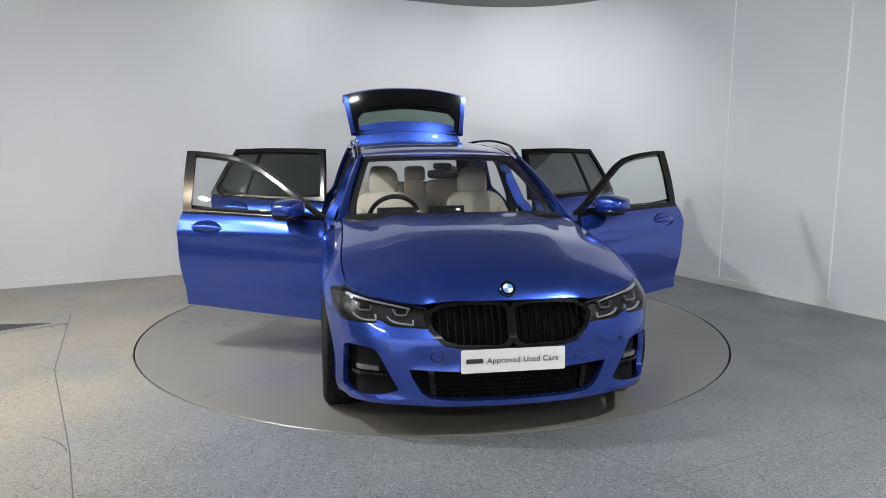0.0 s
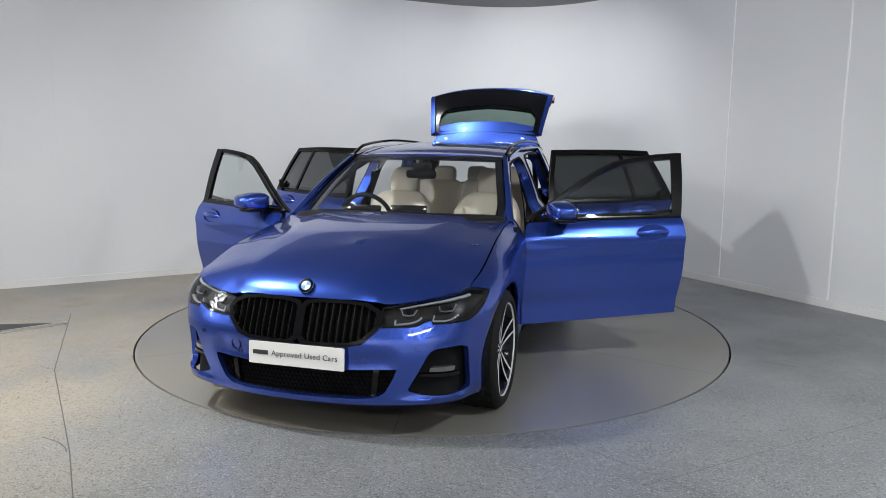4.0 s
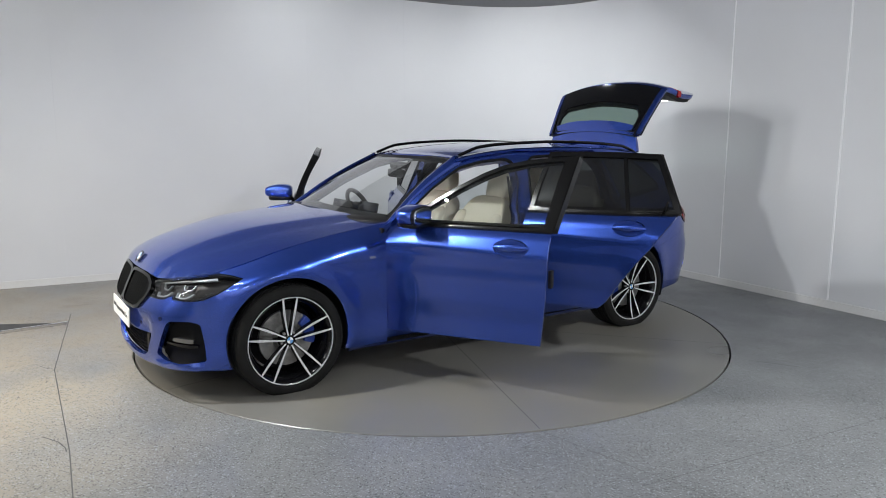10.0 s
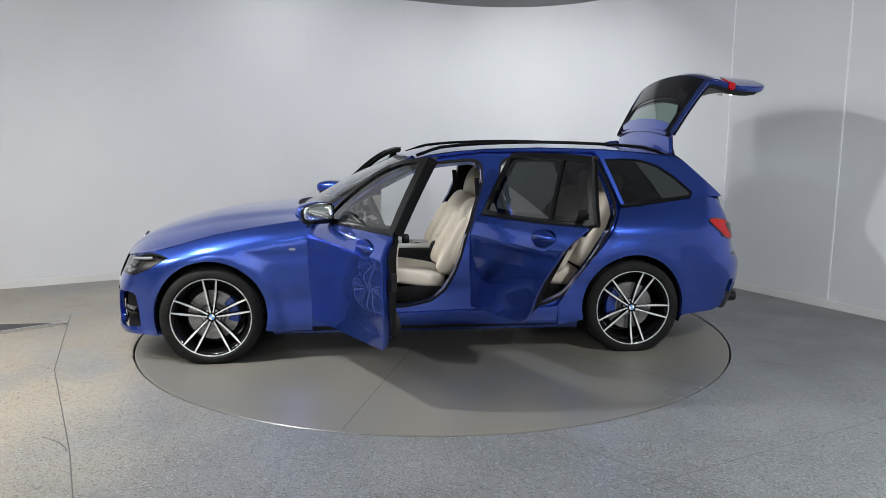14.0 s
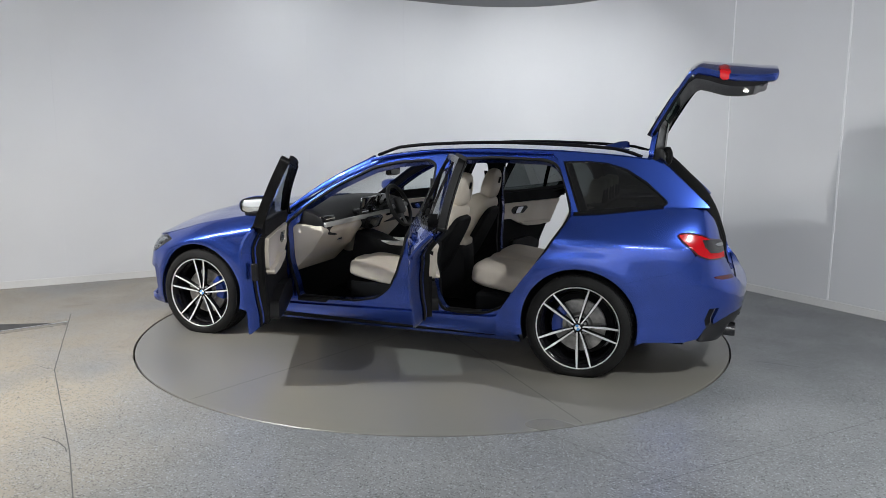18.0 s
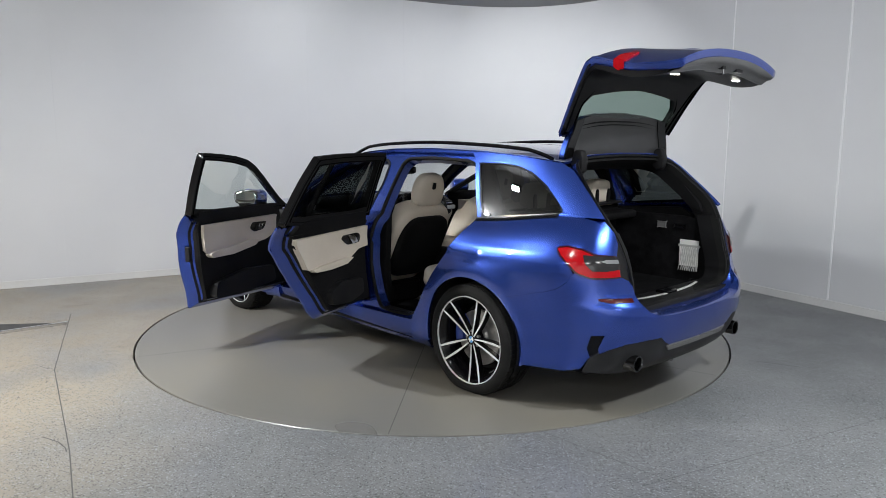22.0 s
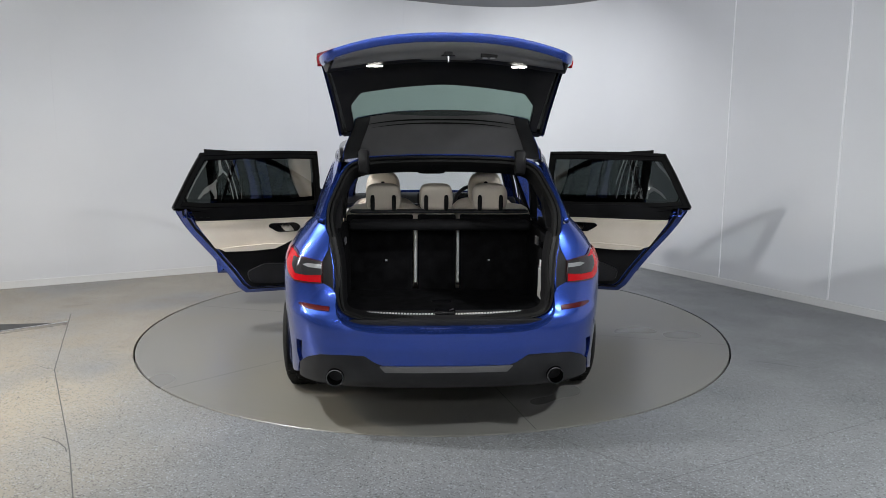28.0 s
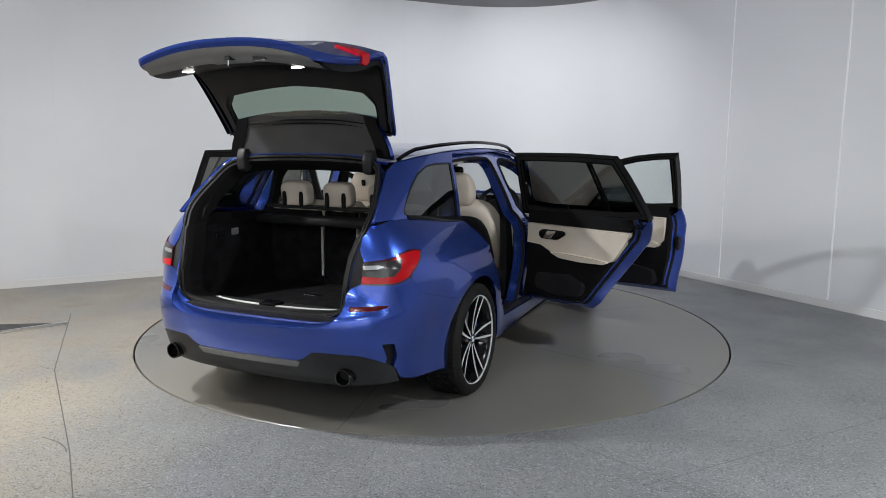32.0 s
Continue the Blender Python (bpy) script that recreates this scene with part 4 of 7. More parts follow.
    panel("windscreen_border", patch(scr, surf_in(screen, 0.004, out=O_SCR), 0.06, holes=[hole], out=O_SCR, thick=0), SATIN_BLACK, car)
    # underbody and bulkheads that close the car
    part("underbody", new_box(-2.05, 2.0, -0.60, 0.60, 0.19, 0.23, 0.01, 1), DARK_TRIM, car)
    part("underbody", new_box(-0.98, 0.98, -0.84, 0.84, 0.19, 0.225, 0.01, 1), DARK_TRIM, car)
    part("firewall", new_box(0.78, 0.80, -0.84, 0.84, 0.2, 0.92), DARK_TRIM, car)
    part("engine_bay", new_box(0.82, 1.93, -0.59, 0.59, 0.2, 0.70), DARK_TRIM, car)


build_fixed_body()



def build_side_marks():
    """The small bright badges on the front wings."""
    for s in (False, True):
        bx, bz = 0.891, 0.757
        plate = [(bx - 0.022, bz - 0.007), (bx + 0.018, bz - 0.007), (bx + 0.024, bz + 0.007), (bx - 0.016, bz + 0.007)]
        panel("wing_badge", patch(SX(plate), surf_in(body, -0.002, out=O_BODY), 0.02, mirror=s, out=O_BODY, thick=0.003), CHROME, car, "small bright wing badge")


build_side_marks()
# ---------------------------------------------------------------- the car's front
def kidney():
    """Half of the double grille's outline, as (y, z)."""
    return [(0.012, 0.646), (0.03, 0.664), (0.10, 0.673), (0.25, 0.673), (0.35, 0.663), (0.405, 0.637), (0.420, 0.608), (0.395, 0.558), (0.335, 0.507), (0.27, 0.489), (0.07, 0.483), (0.035, 0.490), (0.012, 0.510)]


def build_front():
    F = lambda pts: [(uf(y), z) for y, z in pts]
    kid = F(kidney())
    lamp_low = [(0.41, 0.565), (0.46, 0.567), (0.55, 0.570), (0.59, 0.576), (0.622, 0.594), (0.648, 0.602), (0.655, 0.584), (0.70, 0.583), (0.75, 0.585), (0.79, 0.588)]
    low = FX(lamp_low) + SX([(1.90, 0.592), (1.82, 0.627), (1.738, 0.674), (1.685, 0.702)])
    arch = polyw(ring(ARCH_F, ARCH_Z, ARCH_RAD, 52, -22, 16))
    # bumper skin with its openings
    outline = [(0.0, 0.47)] + F([(0.03, 0.478), (0.08, 0.472), (0.20, 0.470), (0.33, 0.485), (0.385, 0.535)]) + low + arch + polyw([(1.80, 0.185)]) + F([(0.77, 0.192), (0.60, 0.190), (0.40, 0.182)]) + [(0.0, 0.178)]
    intake = FX([(0.0, 0.360), (0.25, 0.358), (0.44, 0.366), (0.502, 0.370), (0.488, 0.33), (0.445, 0.252), (0.40, 0.222), (0.30, 0.212), (0.0, 0.208)])
    intake[0], intake[-1] = (0.0, 0.360), (0.0, 0.208)
    outline = outline + list(reversed(intake))
    fog = FX([(0.548, 0.262), (0.59, 0.335), (0.648, 0.448), (0.675, 0.468), (0.775, 0.476)]) + SX([(1.915, 0.460), (1.897, 0.34), (1.890, 0.245)]) + FX([(0.72, 0.232), (0.62, 0.240)])
    data = patch(outline, body, 0.030, holes=[rounded(fog, 0.02)], both=True, out=O_BODY, thick=0.03)
    bumper = panel("front_bumper", data, BLUE, car)
    # dark insides of the openings
    deep = surf_in(body, 0.055, out=O_BODY)
    grow = lambda pts, k: [(float(np.mean([p[0] for p in pts]) + (a - np.mean([p[0] for p in pts])) * k), float(np.mean([p[1] for p in pts]) + (b - np.mean([p[1] for p in pts])) * k)) for a, b in pts]
    iv = patch([(0.0, 0.385)] + [(u * 1.10, 0.29 + (z - 0.29) * 1.18) for u, z in intake[1:-1]] + [(0.0, 0.19)], deep, 0.05, both=True, out=O_BODY, thick=0)
    panel("intake_back", iv, DARK_TRIM, bumper)
    for s in (False, True):
        panel("fog_recess", patch(grow(fog, 1.06), deep, 0.04, mirror=s, out=O_BODY, thick=0), DARK_TRIM, bumper, "black corner intake")
        bar = FX([(0.655, 0.343), (0.662, 0.364), (0.768, 0.362)]) + SX([(1.962, 0.360), (1.962, 0.340)]) + FX([(0.765, 0.338)])
        panel("fog_lamp", patch(bar, surf_in(body, 0.036, out=O_BODY), 0.02, mirror=s, out=O_BODY, thick=0.02), FOG_LENS, bumper, "slim clear fog lamp bar")
        shelf = FX([(0.605, 0.326), (0.612, 0.336), (0.775, 0.332)]) + SX([(1.935, 0.330), (1.935, 0.316)]) + FX([(0.76, 0.314)])
        panel("fog_shelf", patch(shelf, surf_in(body, 0.028, out=O_BODY), 0.03, mirror=s, out=O_BODY, thick=0.03), GLOSS_BLACK, bumper)
        # upright blade at the end of the lower intake
        blade = F([(0.385, 0.36), (0.415, 0.365), (0.40, 0.225), (0.372, 0.215)])
        panel("intake_blade", patch(blade, surf_in(body, 0.030, out=O_BODY), 0.03, mirror=s, out=O_BODY, thick=0.025), GLOSS_BLACK, bumper)
    # mesh of the lower intake: rows of small hexagonal webs
    bm = bmesh.new()
    for r in range(7):
        for c in range(-21, 22):
            y = (c + 0.5 * (r % 2)) * 0.024
            z = 0.220 + r * 0.0225
            if abs(y) > 0.475 - max(0, 0.31 - z) * 0.75:
                continue
            u = uf(abs(y))
            p = body(np.array([u]), np.array([z]))[0]
            p = (p[0] - 0.042, math.copysign(p[1], y) if y else 0.0, z)
            hexa = [(0.0125 * math.cos(radians(60 * k + 30)), 0.0115 * math.sin(radians(60 * k + 30))) for k in range(6)]
            outer = [bm.verts.new((p[0], p[1] + a, p[2] + b)) for a, b in hexa]
            inner = [bm.verts.new((p[0] + 0.006, p[1] + a * 0.72, p[2] + b * 0.72)) for a, b in hexa]
            for k in range(6):
                bm.faces.new((outer[k], outer[(k + 1) % 6], inner[(k + 1) % 6], inner[k]))
    part("intake_mesh", bm, GLOSS_BLACK, bumper, "black honeycomb intake mesh", smooth=False)["kind"] = "stuff"
    # number plate with its printed line
    plate = part("front_plate", rounded_plate(0.52, 0.113, 0.006), WHITE_PLATE, car, "white show plate with dark lettering")
    plate.matrix_local = pose(2.184, 0, 0.4165, 0, -3, 0)
    word = bpy.data.curves.new("plate_text", "FONT")
    word.body, word.size, word.align_x, word.align_y = "Approved Used Cars", 0.039, "CENTER", "CENTER"
    word.extrude = 0.0004
    word.offset = 0.0003
    word.space_character = 1.07
    t = new("plate_text", word)
    t.parent = plate
    word.materials.append(INK)
    t.matrix_local = Matrix.Translation((0.0075, 0.046, 0.001)) @ Euler((radians(90), 0, radians(90))).to_matrix().to_4x4()
    bm = bmesh.new()
    box(bm, 0.0071, 0.0079, -0.236, -0.152, -0.0085, 0.0135)
    part("plate_bar", bm, INK, plate, "dark printed bar", smooth=False)
    # double grille
    for s in (False, True):
        k = kidney()
        cy, cz = 0.215, 0.587
        shr = lambda f: [(cy + (y - cy) * f, cz + (z - cz) * f) for y, z in k]
        outer = [(cy + (y - cy) * 1.085, cz + (z - cz) * 1.13) for y, z in k]
        outer = [(max(y, 0.0), z) for y, z in outer]
        inner = shr(0.945)
        surf = surf_in(body, -0.012, out=O_BODY)
        g = panel("grille", patch(F(outer), surf, 0.025, holes=[F(inner)], mirror=s, out=O_BODY, thick=0.05), GLOSS_BLACK, car, "black gloss kidney-shaped grille surround")
        panel("grille_back", patch(F(shr(0.96)), surf_in(body, 0.045, out=O_BODY), 0.04, mirror=s, out=O_BODY, thick=0), DARK_TRIM, g)
        sg = -1 if s else 1
        for i in range(10):
            y = 0.055 + i * 0.0370
            zs = [p for p in np.linspace(0.49, 0.685, 24) if inside(inner, np.array([[y, p]]))[0]]
            if len(zs) < 3:
                continue
            bm = bmesh.new()
            rows = []
            for z in np.linspace(zs[0] - 0.008, zs[-1] + 0.008, 7):
                p = body(np.array([uf(y)]), np.array([z]))[0]
                rows.append([bm.verts.new((p[0] + dx, sg * (y + dy), z)) for dx, dy in ((0.005, -0.0018), (0.007, 0.0), (0.005, 0.0022), (-0.03, 0.007), (-0.03, -0.005))])
            for a, b in zip(rows, rows[1:]):
                for q in range(5):
                    bm.faces.new((a[q], a[(q + 1) % 5], b[(q + 1) % 5], b[q]))
            bm.faces.new(rows[0])
            bm.faces.new(rows[-1])
            part("slat", bm, GRILLE_BLACK, g)
        # headlamp: housing, two lamp units with their light guides, and the lens over them
        top = [(0.41, 0.660), (0.454, 0.668), (0.52, 0.682), (0.60, 0.699), (0.70, 0.716)]
        outl = FX(lamp_low) + SX([(1.90, 0.592), (1.82, 0.627), (1.738, 0.674), (1.688, 0.702), (1.74, 0.722), (1.80, 0.733), (1.866, 0.730)]) + list(reversed(FX(top)))
        h = panel("headlamp", patch(outl, surf_in(body, 0.045, out=O_BODY), 0.03, mirror=s, out=O_BODY, thick=0), LAMP_INSIDE, car, "dark-backed headlamp with clear lens")
        rimh = shrink_outline(outl, 0.008)
        panel("bezel", patch(outl, surf_in(body, 0.005, out=O_BODY), 0.02, holes=[rimh], mirror=s, out=O_BODY, thick=0.04), SATIN_BLACK, h)
        panel("lens", patch(outl, surf_in(body, 0.001, out=O_BODY), 0.025, mirror=s, out=O_BODY, thick=0), LENS, h, "clear headlamp lens")

        def stroke(pts, w, taper=1.0):
            """A slim bent bar of the lamp, as an outline round its middle line."""
            p = np.array(FX(pts))
            out_a, out_b = [], []
            for i in range(len(p)):
                t = p[min(i + 1, len(p) - 1)] - p[max(i - 1, 0)]
                nn = np.array((-t[1], t[0])) / np.linalg.norm(t)
                ww = w * (1 + (taper - 1) * i / (len(p) - 1)) / 2
                out_a.append(tuple(p[i] + nn * ww))
                out_b.append(tuple(p[i] - nn * ww))
            return out_a + out_b[::-1]
        brow = stroke([(0.80, 0.712), (0.75, 0.706), (0.66, 0.690), (0.57, 0.674), (0.492, 0.658)], 0.011, 0.55)
        panel("light_guide", patch(brow, surf_in(body, 0.020, out=O_BODY), 0.02, mirror=s, out=O_BODY, thick=0.012), LED_WHITE, h, "slim pale light guide")
        for pts in ([(0.770, 0.628), (0.755, 0.614), (0.735, 0.604), (0.71, 0.600), (0.658, 0.602)], [(0.656, 0.600), (0.660, 0.628)], [(0.602, 0.620), (0.590, 0.607), (0.572, 0.598), (0.545, 0.591), (0.482, 0.585)], [(0.480, 0.583), (0.478, 0.608)]):
            panel("light_guide", patch(stroke(pts, 0.0075), surf_in(body, 0.016, out=O_BODY), 0.015, mirror=s, out=O_BODY, thick=0.014), LED_WHITE, h, "slim pale light guide")
        for pts in ([(0.752, 0.680), (0.740, 0.649), (0.712, 0.646), (0.684, 0.649), (0.676, 0.672)], [(0.575, 0.656), (0.561, 0.631), (0.535, 0.628), (0.511, 0.631), (0.500, 0.654)]):
            panel("projector_frame", patch(stroke(pts, 0.006), surf_in(body, 0.020, out=O_BODY), 0.015, mirror=s, out=O_BODY, thick=0.012), GUIDE_GREY, h, "grey projector frame")
            c = np.mean(pts, 0)
            unit = [(c[0] - 0.020, c[1] - 0.006), (c[0] - 0.018, c[1] + 0.016), (c[0] + 0.020, c[1] + 0.018), (c[0] + 0.020, c[1] - 0.006)]
            panel("projector", patch(FX(unit), surf_in(body, 0.030, out=O_BODY), 0.02, mirror=s, out=O_BODY, thick=0.012), PROJECTOR, h, "dark projector glass")
    # round cover of the towing eye and the parking sensors
    for y, z, r in ((-0.37, 0.432, 0.030), (0.60, 0.470, 0.011), (-0.60, 0.470, 0.011), (0.345, 0.405, 0.011), (-0.345, 0.395, 0.011)):
        p = body(np.array([uf(abs(y))]), np.array([z]))[0]
        q1 = body(np.array([uf(abs(y)) + 0.01]), np.array([z]))[0]
        ang = math.atan2(-(q1[0] - p[0]), q1[1] - p[1])
        cov = lathe([(r * 0.88, 0.0012), (r, 0.0012), (r, -0.004), (r * 0.88, -0.004)], 24, "x", closed=True)
        ob = part("tow_cover" if r > 0.02 else "parking_sensor", cov, GRILLE_BLACK, bumper)
        ob.matrix_local = Matrix.Translation((p[0] + 0.002, math.copysign(p[1], y), z)) @ Matrix.Rotation(math.copysign(ang, y), 4, "Z")
    # round badge
    badge("badge", 0.041, car, Matrix.Translation((2.058, 0, 0.742)) @ Euler((0, radians(52), 0)).to_matrix().to_4x4())


def shrink_outline(poly, d):
    """The outline drawn in by about d."""
    p = np.array(poly)
    area = 0.5 * np.sum(p[:, 0] * np.roll(p[:, 1], -1) - np.roll(p[:, 0], -1) * p[:, 1])
    out = []
    for i in range(len(p)):
        e1, e2 = p[i] - p[i - 1], p[(i + 1) % len(p)] - p[i]
        m = np.array((-e1[1], e1[0])) / np.linalg.norm(e1) + np.array((-e2[1], e2[0])) / np.linalg.norm(e2)
        m /= max(np.linalg.norm(m), 1e-6)
        out.append(tuple(p[i] + m * d * (1 if area > 0 else -1)))
    return out


def rounded_plate(w, h, t):
    pts = rounded([(-w / 2, -h / 2), (w / 2, -h / 2), (w / 2, h / 2), (-w / 2, h / 2)], 0.008, 3)
    bm = prism(pts, 0.0, t, "yz")
    return bm


def badge(name, r, parent, m):
    """A plain round two-tone badge facing local +z."""
    disc = lathe([(0.0001, 0.004), (r * 0.66, 0.004), (r * 0.68, 0.0055), (r * 0.97, 0.0045), (r, 0.0), (0.0001, 0.0)], 28, "z")
    b = part(name, disc, GLOSS_BLACK, parent, "round badge")
    b.matrix_local = m
    for a0, mat in ((0, WHITE_PLATE), (90, BADGE_BLUE), (180, WHITE_PLATE), (270, BADGE_BLUE)):
        bm = prism([(0, 0)] + [(r * 0.62 * math.cos(radians(a0 + 15 * i)), r * 0.62 * math.sin(radians(a0 + 15 * i))) for i in range(7)], 0.0042, 0.005, "xy")
        part("quarter_field", bm, mat, b)
    rim = lathe([(r * 0.94, 0.004), (r * 0.97, 0.0062), (r, 0.004), (r, 0.001), (r * 0.94, 0.001)], 28, "z", closed=True)
    part("chrome_ring", rim, CHROME, b)
    return b


LAMP_INSIDE = mottled("dark_lamp_housing", (0.010, 0.008, 0.008), (0.018, 0.014, 0.013), 12, 0.4, 0.1, 500)
PROJECTOR = material("dark_projector_glass", (0.02, 0.02, 0.025), 0.06, 0.0, 0.5)
GRILLE_BLACK = material("grille_black", (0.008, 0.008, 0.008), 0.32, 0.0, 0.0, 0.03, 0.3)
FOG_LENS = material("fog_lamp_lens", (0.13, 0.135, 0.14), 0.15, 0.3, 1.0)
BADGE_BLUE = material("badge_blue", (0.10, 0.30, 0.62), 0.3, 0.0, 0.5)
build_front()

# ---------------------------------------------------------------- doors
DOOR_OPEN = 64.5


def shrink(poly, d):
    """The outline drawn in by d, along its corners' bisectors."""
    p = np.array(poly, float)
    area = 0.5 * np.sum(p[:, 0] * np.roll(p[:, 1], -1) - np.roll(p[:, 0], -1) * p[:, 1])
    out = []
    n = len(p)
    for i in range(n):
        a, b, c = p[i - 1], p[i], p[(i + 1) % n]
        e1, e2 = (b - a) / np.linalg.norm(b - a), (c - b) / np.linalg.norm(c - b)
        n1, n2 = np.array((-e1[1], e1[0])), np.array((-e2[1], e2[0]))
        m = n1 + n2
        m /= max(np.linalg.norm(m), 1e-6)
        k = d / max(0.35, float(m @ n1))
        out.append(tuple(b + m * k * (1 if area > 0 else -1)))
    return out


def cup_hole(x, z):
    return [(x + 0.108 * math.cos(2 * math.pi * i / 28), z + 0.050 * math.sin(2 * math.pi * i / 28)) for i in range(28)]


def handle(parent, x, z, s, org):
    """A pull handle over its hollow cup."""
    sg = -1 if s else 1
    y = float(sidew(np.array([x]), np.array([z]))[0][1])
    cup = lathe([(0.0001, -0.030), (0.040, -0.028), (0.066, -0.018), (0.078, 0.002)], 28, "y")
    moved(cup, Matrix.Translation((x, sg * y, z)) @ Matrix.Diagonal((1.385, sg * 1.35, 0.642, 1)))
    part("handle_cup", cup, BLUE, parent, "", origin=org)
    bm = bmesh.new()
    rows = []
    for i in range(13):
        t = -1 + i / 6
        w = 0.0195 * (1 - 0.45 * abs(t) ** 3)
        yy = y - 0.004 + 0.018 * (1 - t * t)
        rows.append([bm.verts.new((x + t * 0.110, sg * (yy + 0.008 * math.cos(a)), z + 0.002 - 0.003 * t + w * math.sin(a))) for a in [2 * math.pi * k / 10 for k in range(10)]])
    for a, b in zip(rows, rows[1:]):
        for k in range(10):
            bm.faces.new((a[k], a[(k + 1) % 10], b[(k + 1) % 10], b[k]))
    bm.faces.new(rows[0])
    bm.faces.new(rows[-1])
    part("door_handle", bm, BLUE, parent, "blue door handle", origin=org, angle=60)


def window_set(parent, outline, glass_mat, s, org, name, width=0.030, label=""):
    """Pane and black frame on the cabin side."""
    inner = shrink(outline, width)
    panel("window_frame", patch(outline, green, 0.035, holes=[inner], mirror=s, out=O_SIDE, thick=0.052), FRAME_BLACK, parent, "black gloss window frame", org)
    inn = patch(outline, lambda a, b: inset_of(green, 0.047)(a, b), 0.05, holes=[shrink(outline, width + 0.016)], mirror=s, out=-O_SIDE, thick=0)
    panel("window_seal", inn, SEAL, parent, "", org)
    panel(name, patch(shrink(outline, width * 0.6), surf_in(green, 0.012, out=O_SIDE), 0.05, mirror=s, out=O_SIDE, thick=0), glass_mat, parent, label, org)


def mirror_unit(parent, s, org):
    sg = -1 if s else 1
    org = (org[0] + 0.14, org[1] + sg * 0.075, org[2] + 0.012)

    def shape(x, y, z):
        k = 1 - 0.30 * max(0.0, (y / 0.11))
        x2 = x * (1 - 0.15 * y / 0.11)
        if x < -0.03:
            x2 = -0.045 + (x + 0.03) * 0.15
        return (0.675 + x2, sg * (1.0 + y), 1.035 + z * k)
    cap = cushion(0.17, 0.23, 0.125, 0.55, 7, shape)
    bmesh.ops.reverse_faces(cap, faces=cap.faces)
    mo = part("door_mirror", cap, BLUE, parent, "blue door mirror with black base", angle=70, origin=org)
    low = cushion(0.15, 0.20, 0.05, 0.5, 5, lambda x, y, z: (0.680 + x, sg * (0.985 + y), 0.985 + z))
    part("mirror_base", low, FRAME_BLACK, parent, "", origin=org)
    rim = cushion(0.02, 0.215, 0.12, 0.42, 5, lambda x, y, z: (0.622 + x, sg * (0.998 + y), 1.033 + z * (1 - 0.25 * max(0, y / 0.11))))
    part("mirror_rim", rim, FRAME_BLACK, parent, "", origin=org)
    face = cushion(0.012, 0.19, 0.10, 0.42, 5, lambda x, y, z: (0.612 + x, sg * (0.998 + y), 1.033 + z * (1 - 0.25 * max(0, y / 0.11))))
    part("mirror_glass", face, MIRROR, parent, "silver mirror glass", origin=org)
    arm = tube([(0.66, sg * 0.85, 0.965), (0.67, sg * 0.90, 0.972), (0.675, sg * 0.96, 0.985)], [0.03, 0.026, 0.03], 8, 0.6)
    part("mirror_arm", arm, FRAME_BLACK, parent, "", origin=org)
    slit = tube([(0.735, sg * 1.06, 1.022), (0.748, sg * 1.0, 1.018), (0.74, sg * 0.93, 1.015)], 0.006, 6)
    part("turn_signal", slit, LED_WHITE, parent, "slim indicator strip", origin=org)


def door_core(parent, skin, s, org, depth=0.085):
    """The painted edge shell and the inner face of a door, behind its skin."""
    sg = -1 if s else 1
    n = len(skin)
    loop = dense(skin, 0.05)
    a = np.array([p[0] for p in loop])
    b = np.array([p[1] for p in loop])
    outer = sidew(a, b)
    mid = shrink_to(loop, 0.018)
    ma, mb = np.array([p[0] for p in mid]), np.array([p[1] for p in mid])
    p1 = sidew(ma, mb) - np.array((0, depth * 0.45, 0))
    deep = shrink_to(loop, 0.060)
    p2 = sidew(np.array([p[0] for p in deep]), np.array([p[1] for p in deep])) - np.array((0, depth, 0))
    p3 = sidew(np.array([p[0] for p in deep]), np.array([p[1] for p in deep])) - np.array((0, depth + 0.028, 0))
    o0 = outer - np.array((0, 0.014, 0))
    k = len(loop)

    def band(name, ra, rb, mat, label):
        verts = [(q[0] - org[0], sg * q[1] - org[1], q[2] - org[2]) for r in (ra, rb) for q in r]
        faces = []
        for i in range(k):
            j = (i + 1) % k
            f = (i, j, k + j, k + i)
            faces.append(f if not s else tuple(reversed(f)))
        bm = bmesh.new()
        bm.from_mesh(mesh_of(name, verts, faces))
        return part(name, bm, mat, parent, label, angle=50)
    shell = band("door_shell", o0, p1, BLUE, "painted door edge")
    band("door_flange", p1, p2, BLUE, "painted inner flange of the door")
    ra, rb = shrink_to(loop, 0.034), shrink_to(loop, 0.046)
    r1, r2 = (sidew(np.array([p[0] for p in r]), np.array([p[1] for p in r])) - np.array((0, depth * e, 0)) for r, e in ((ra, 0.78), (rb, 0.92)))
    band("door_seal_lip", r1, r2, SEAL, "black rubber seal lip")
    band("door_edge_seal", p2, p3, SEAL, "black rubber door seal")
    return shell


def shrink_to(loop, d):
    return shrink(loop, d)


def inner_plate(name, poly, parent, s, org, mat, y_in, label="", thick=0.02, step=0.05, bulge=0.0):
    """A trim piece on the inner face of a door; y_in behind the skin."""
    cx, cz = np.mean(poly, 0)

    def f(x, z):
        p = sidew(x, np.minimum(z, 0.93))
        r = p.copy()
        r[..., 0] = x
        r[..., 2] = z
        r[..., 1] = p[..., 1] * 0.35 + 0.65 * 0.885 - y_in - bulge * np.exp(-((z - cz) / 0.05) ** 2)
        return r
    return panel(name, patch(poly, f, step, mirror=s, out=-O_SIDE, thick=thick), mat, parent, label, org)


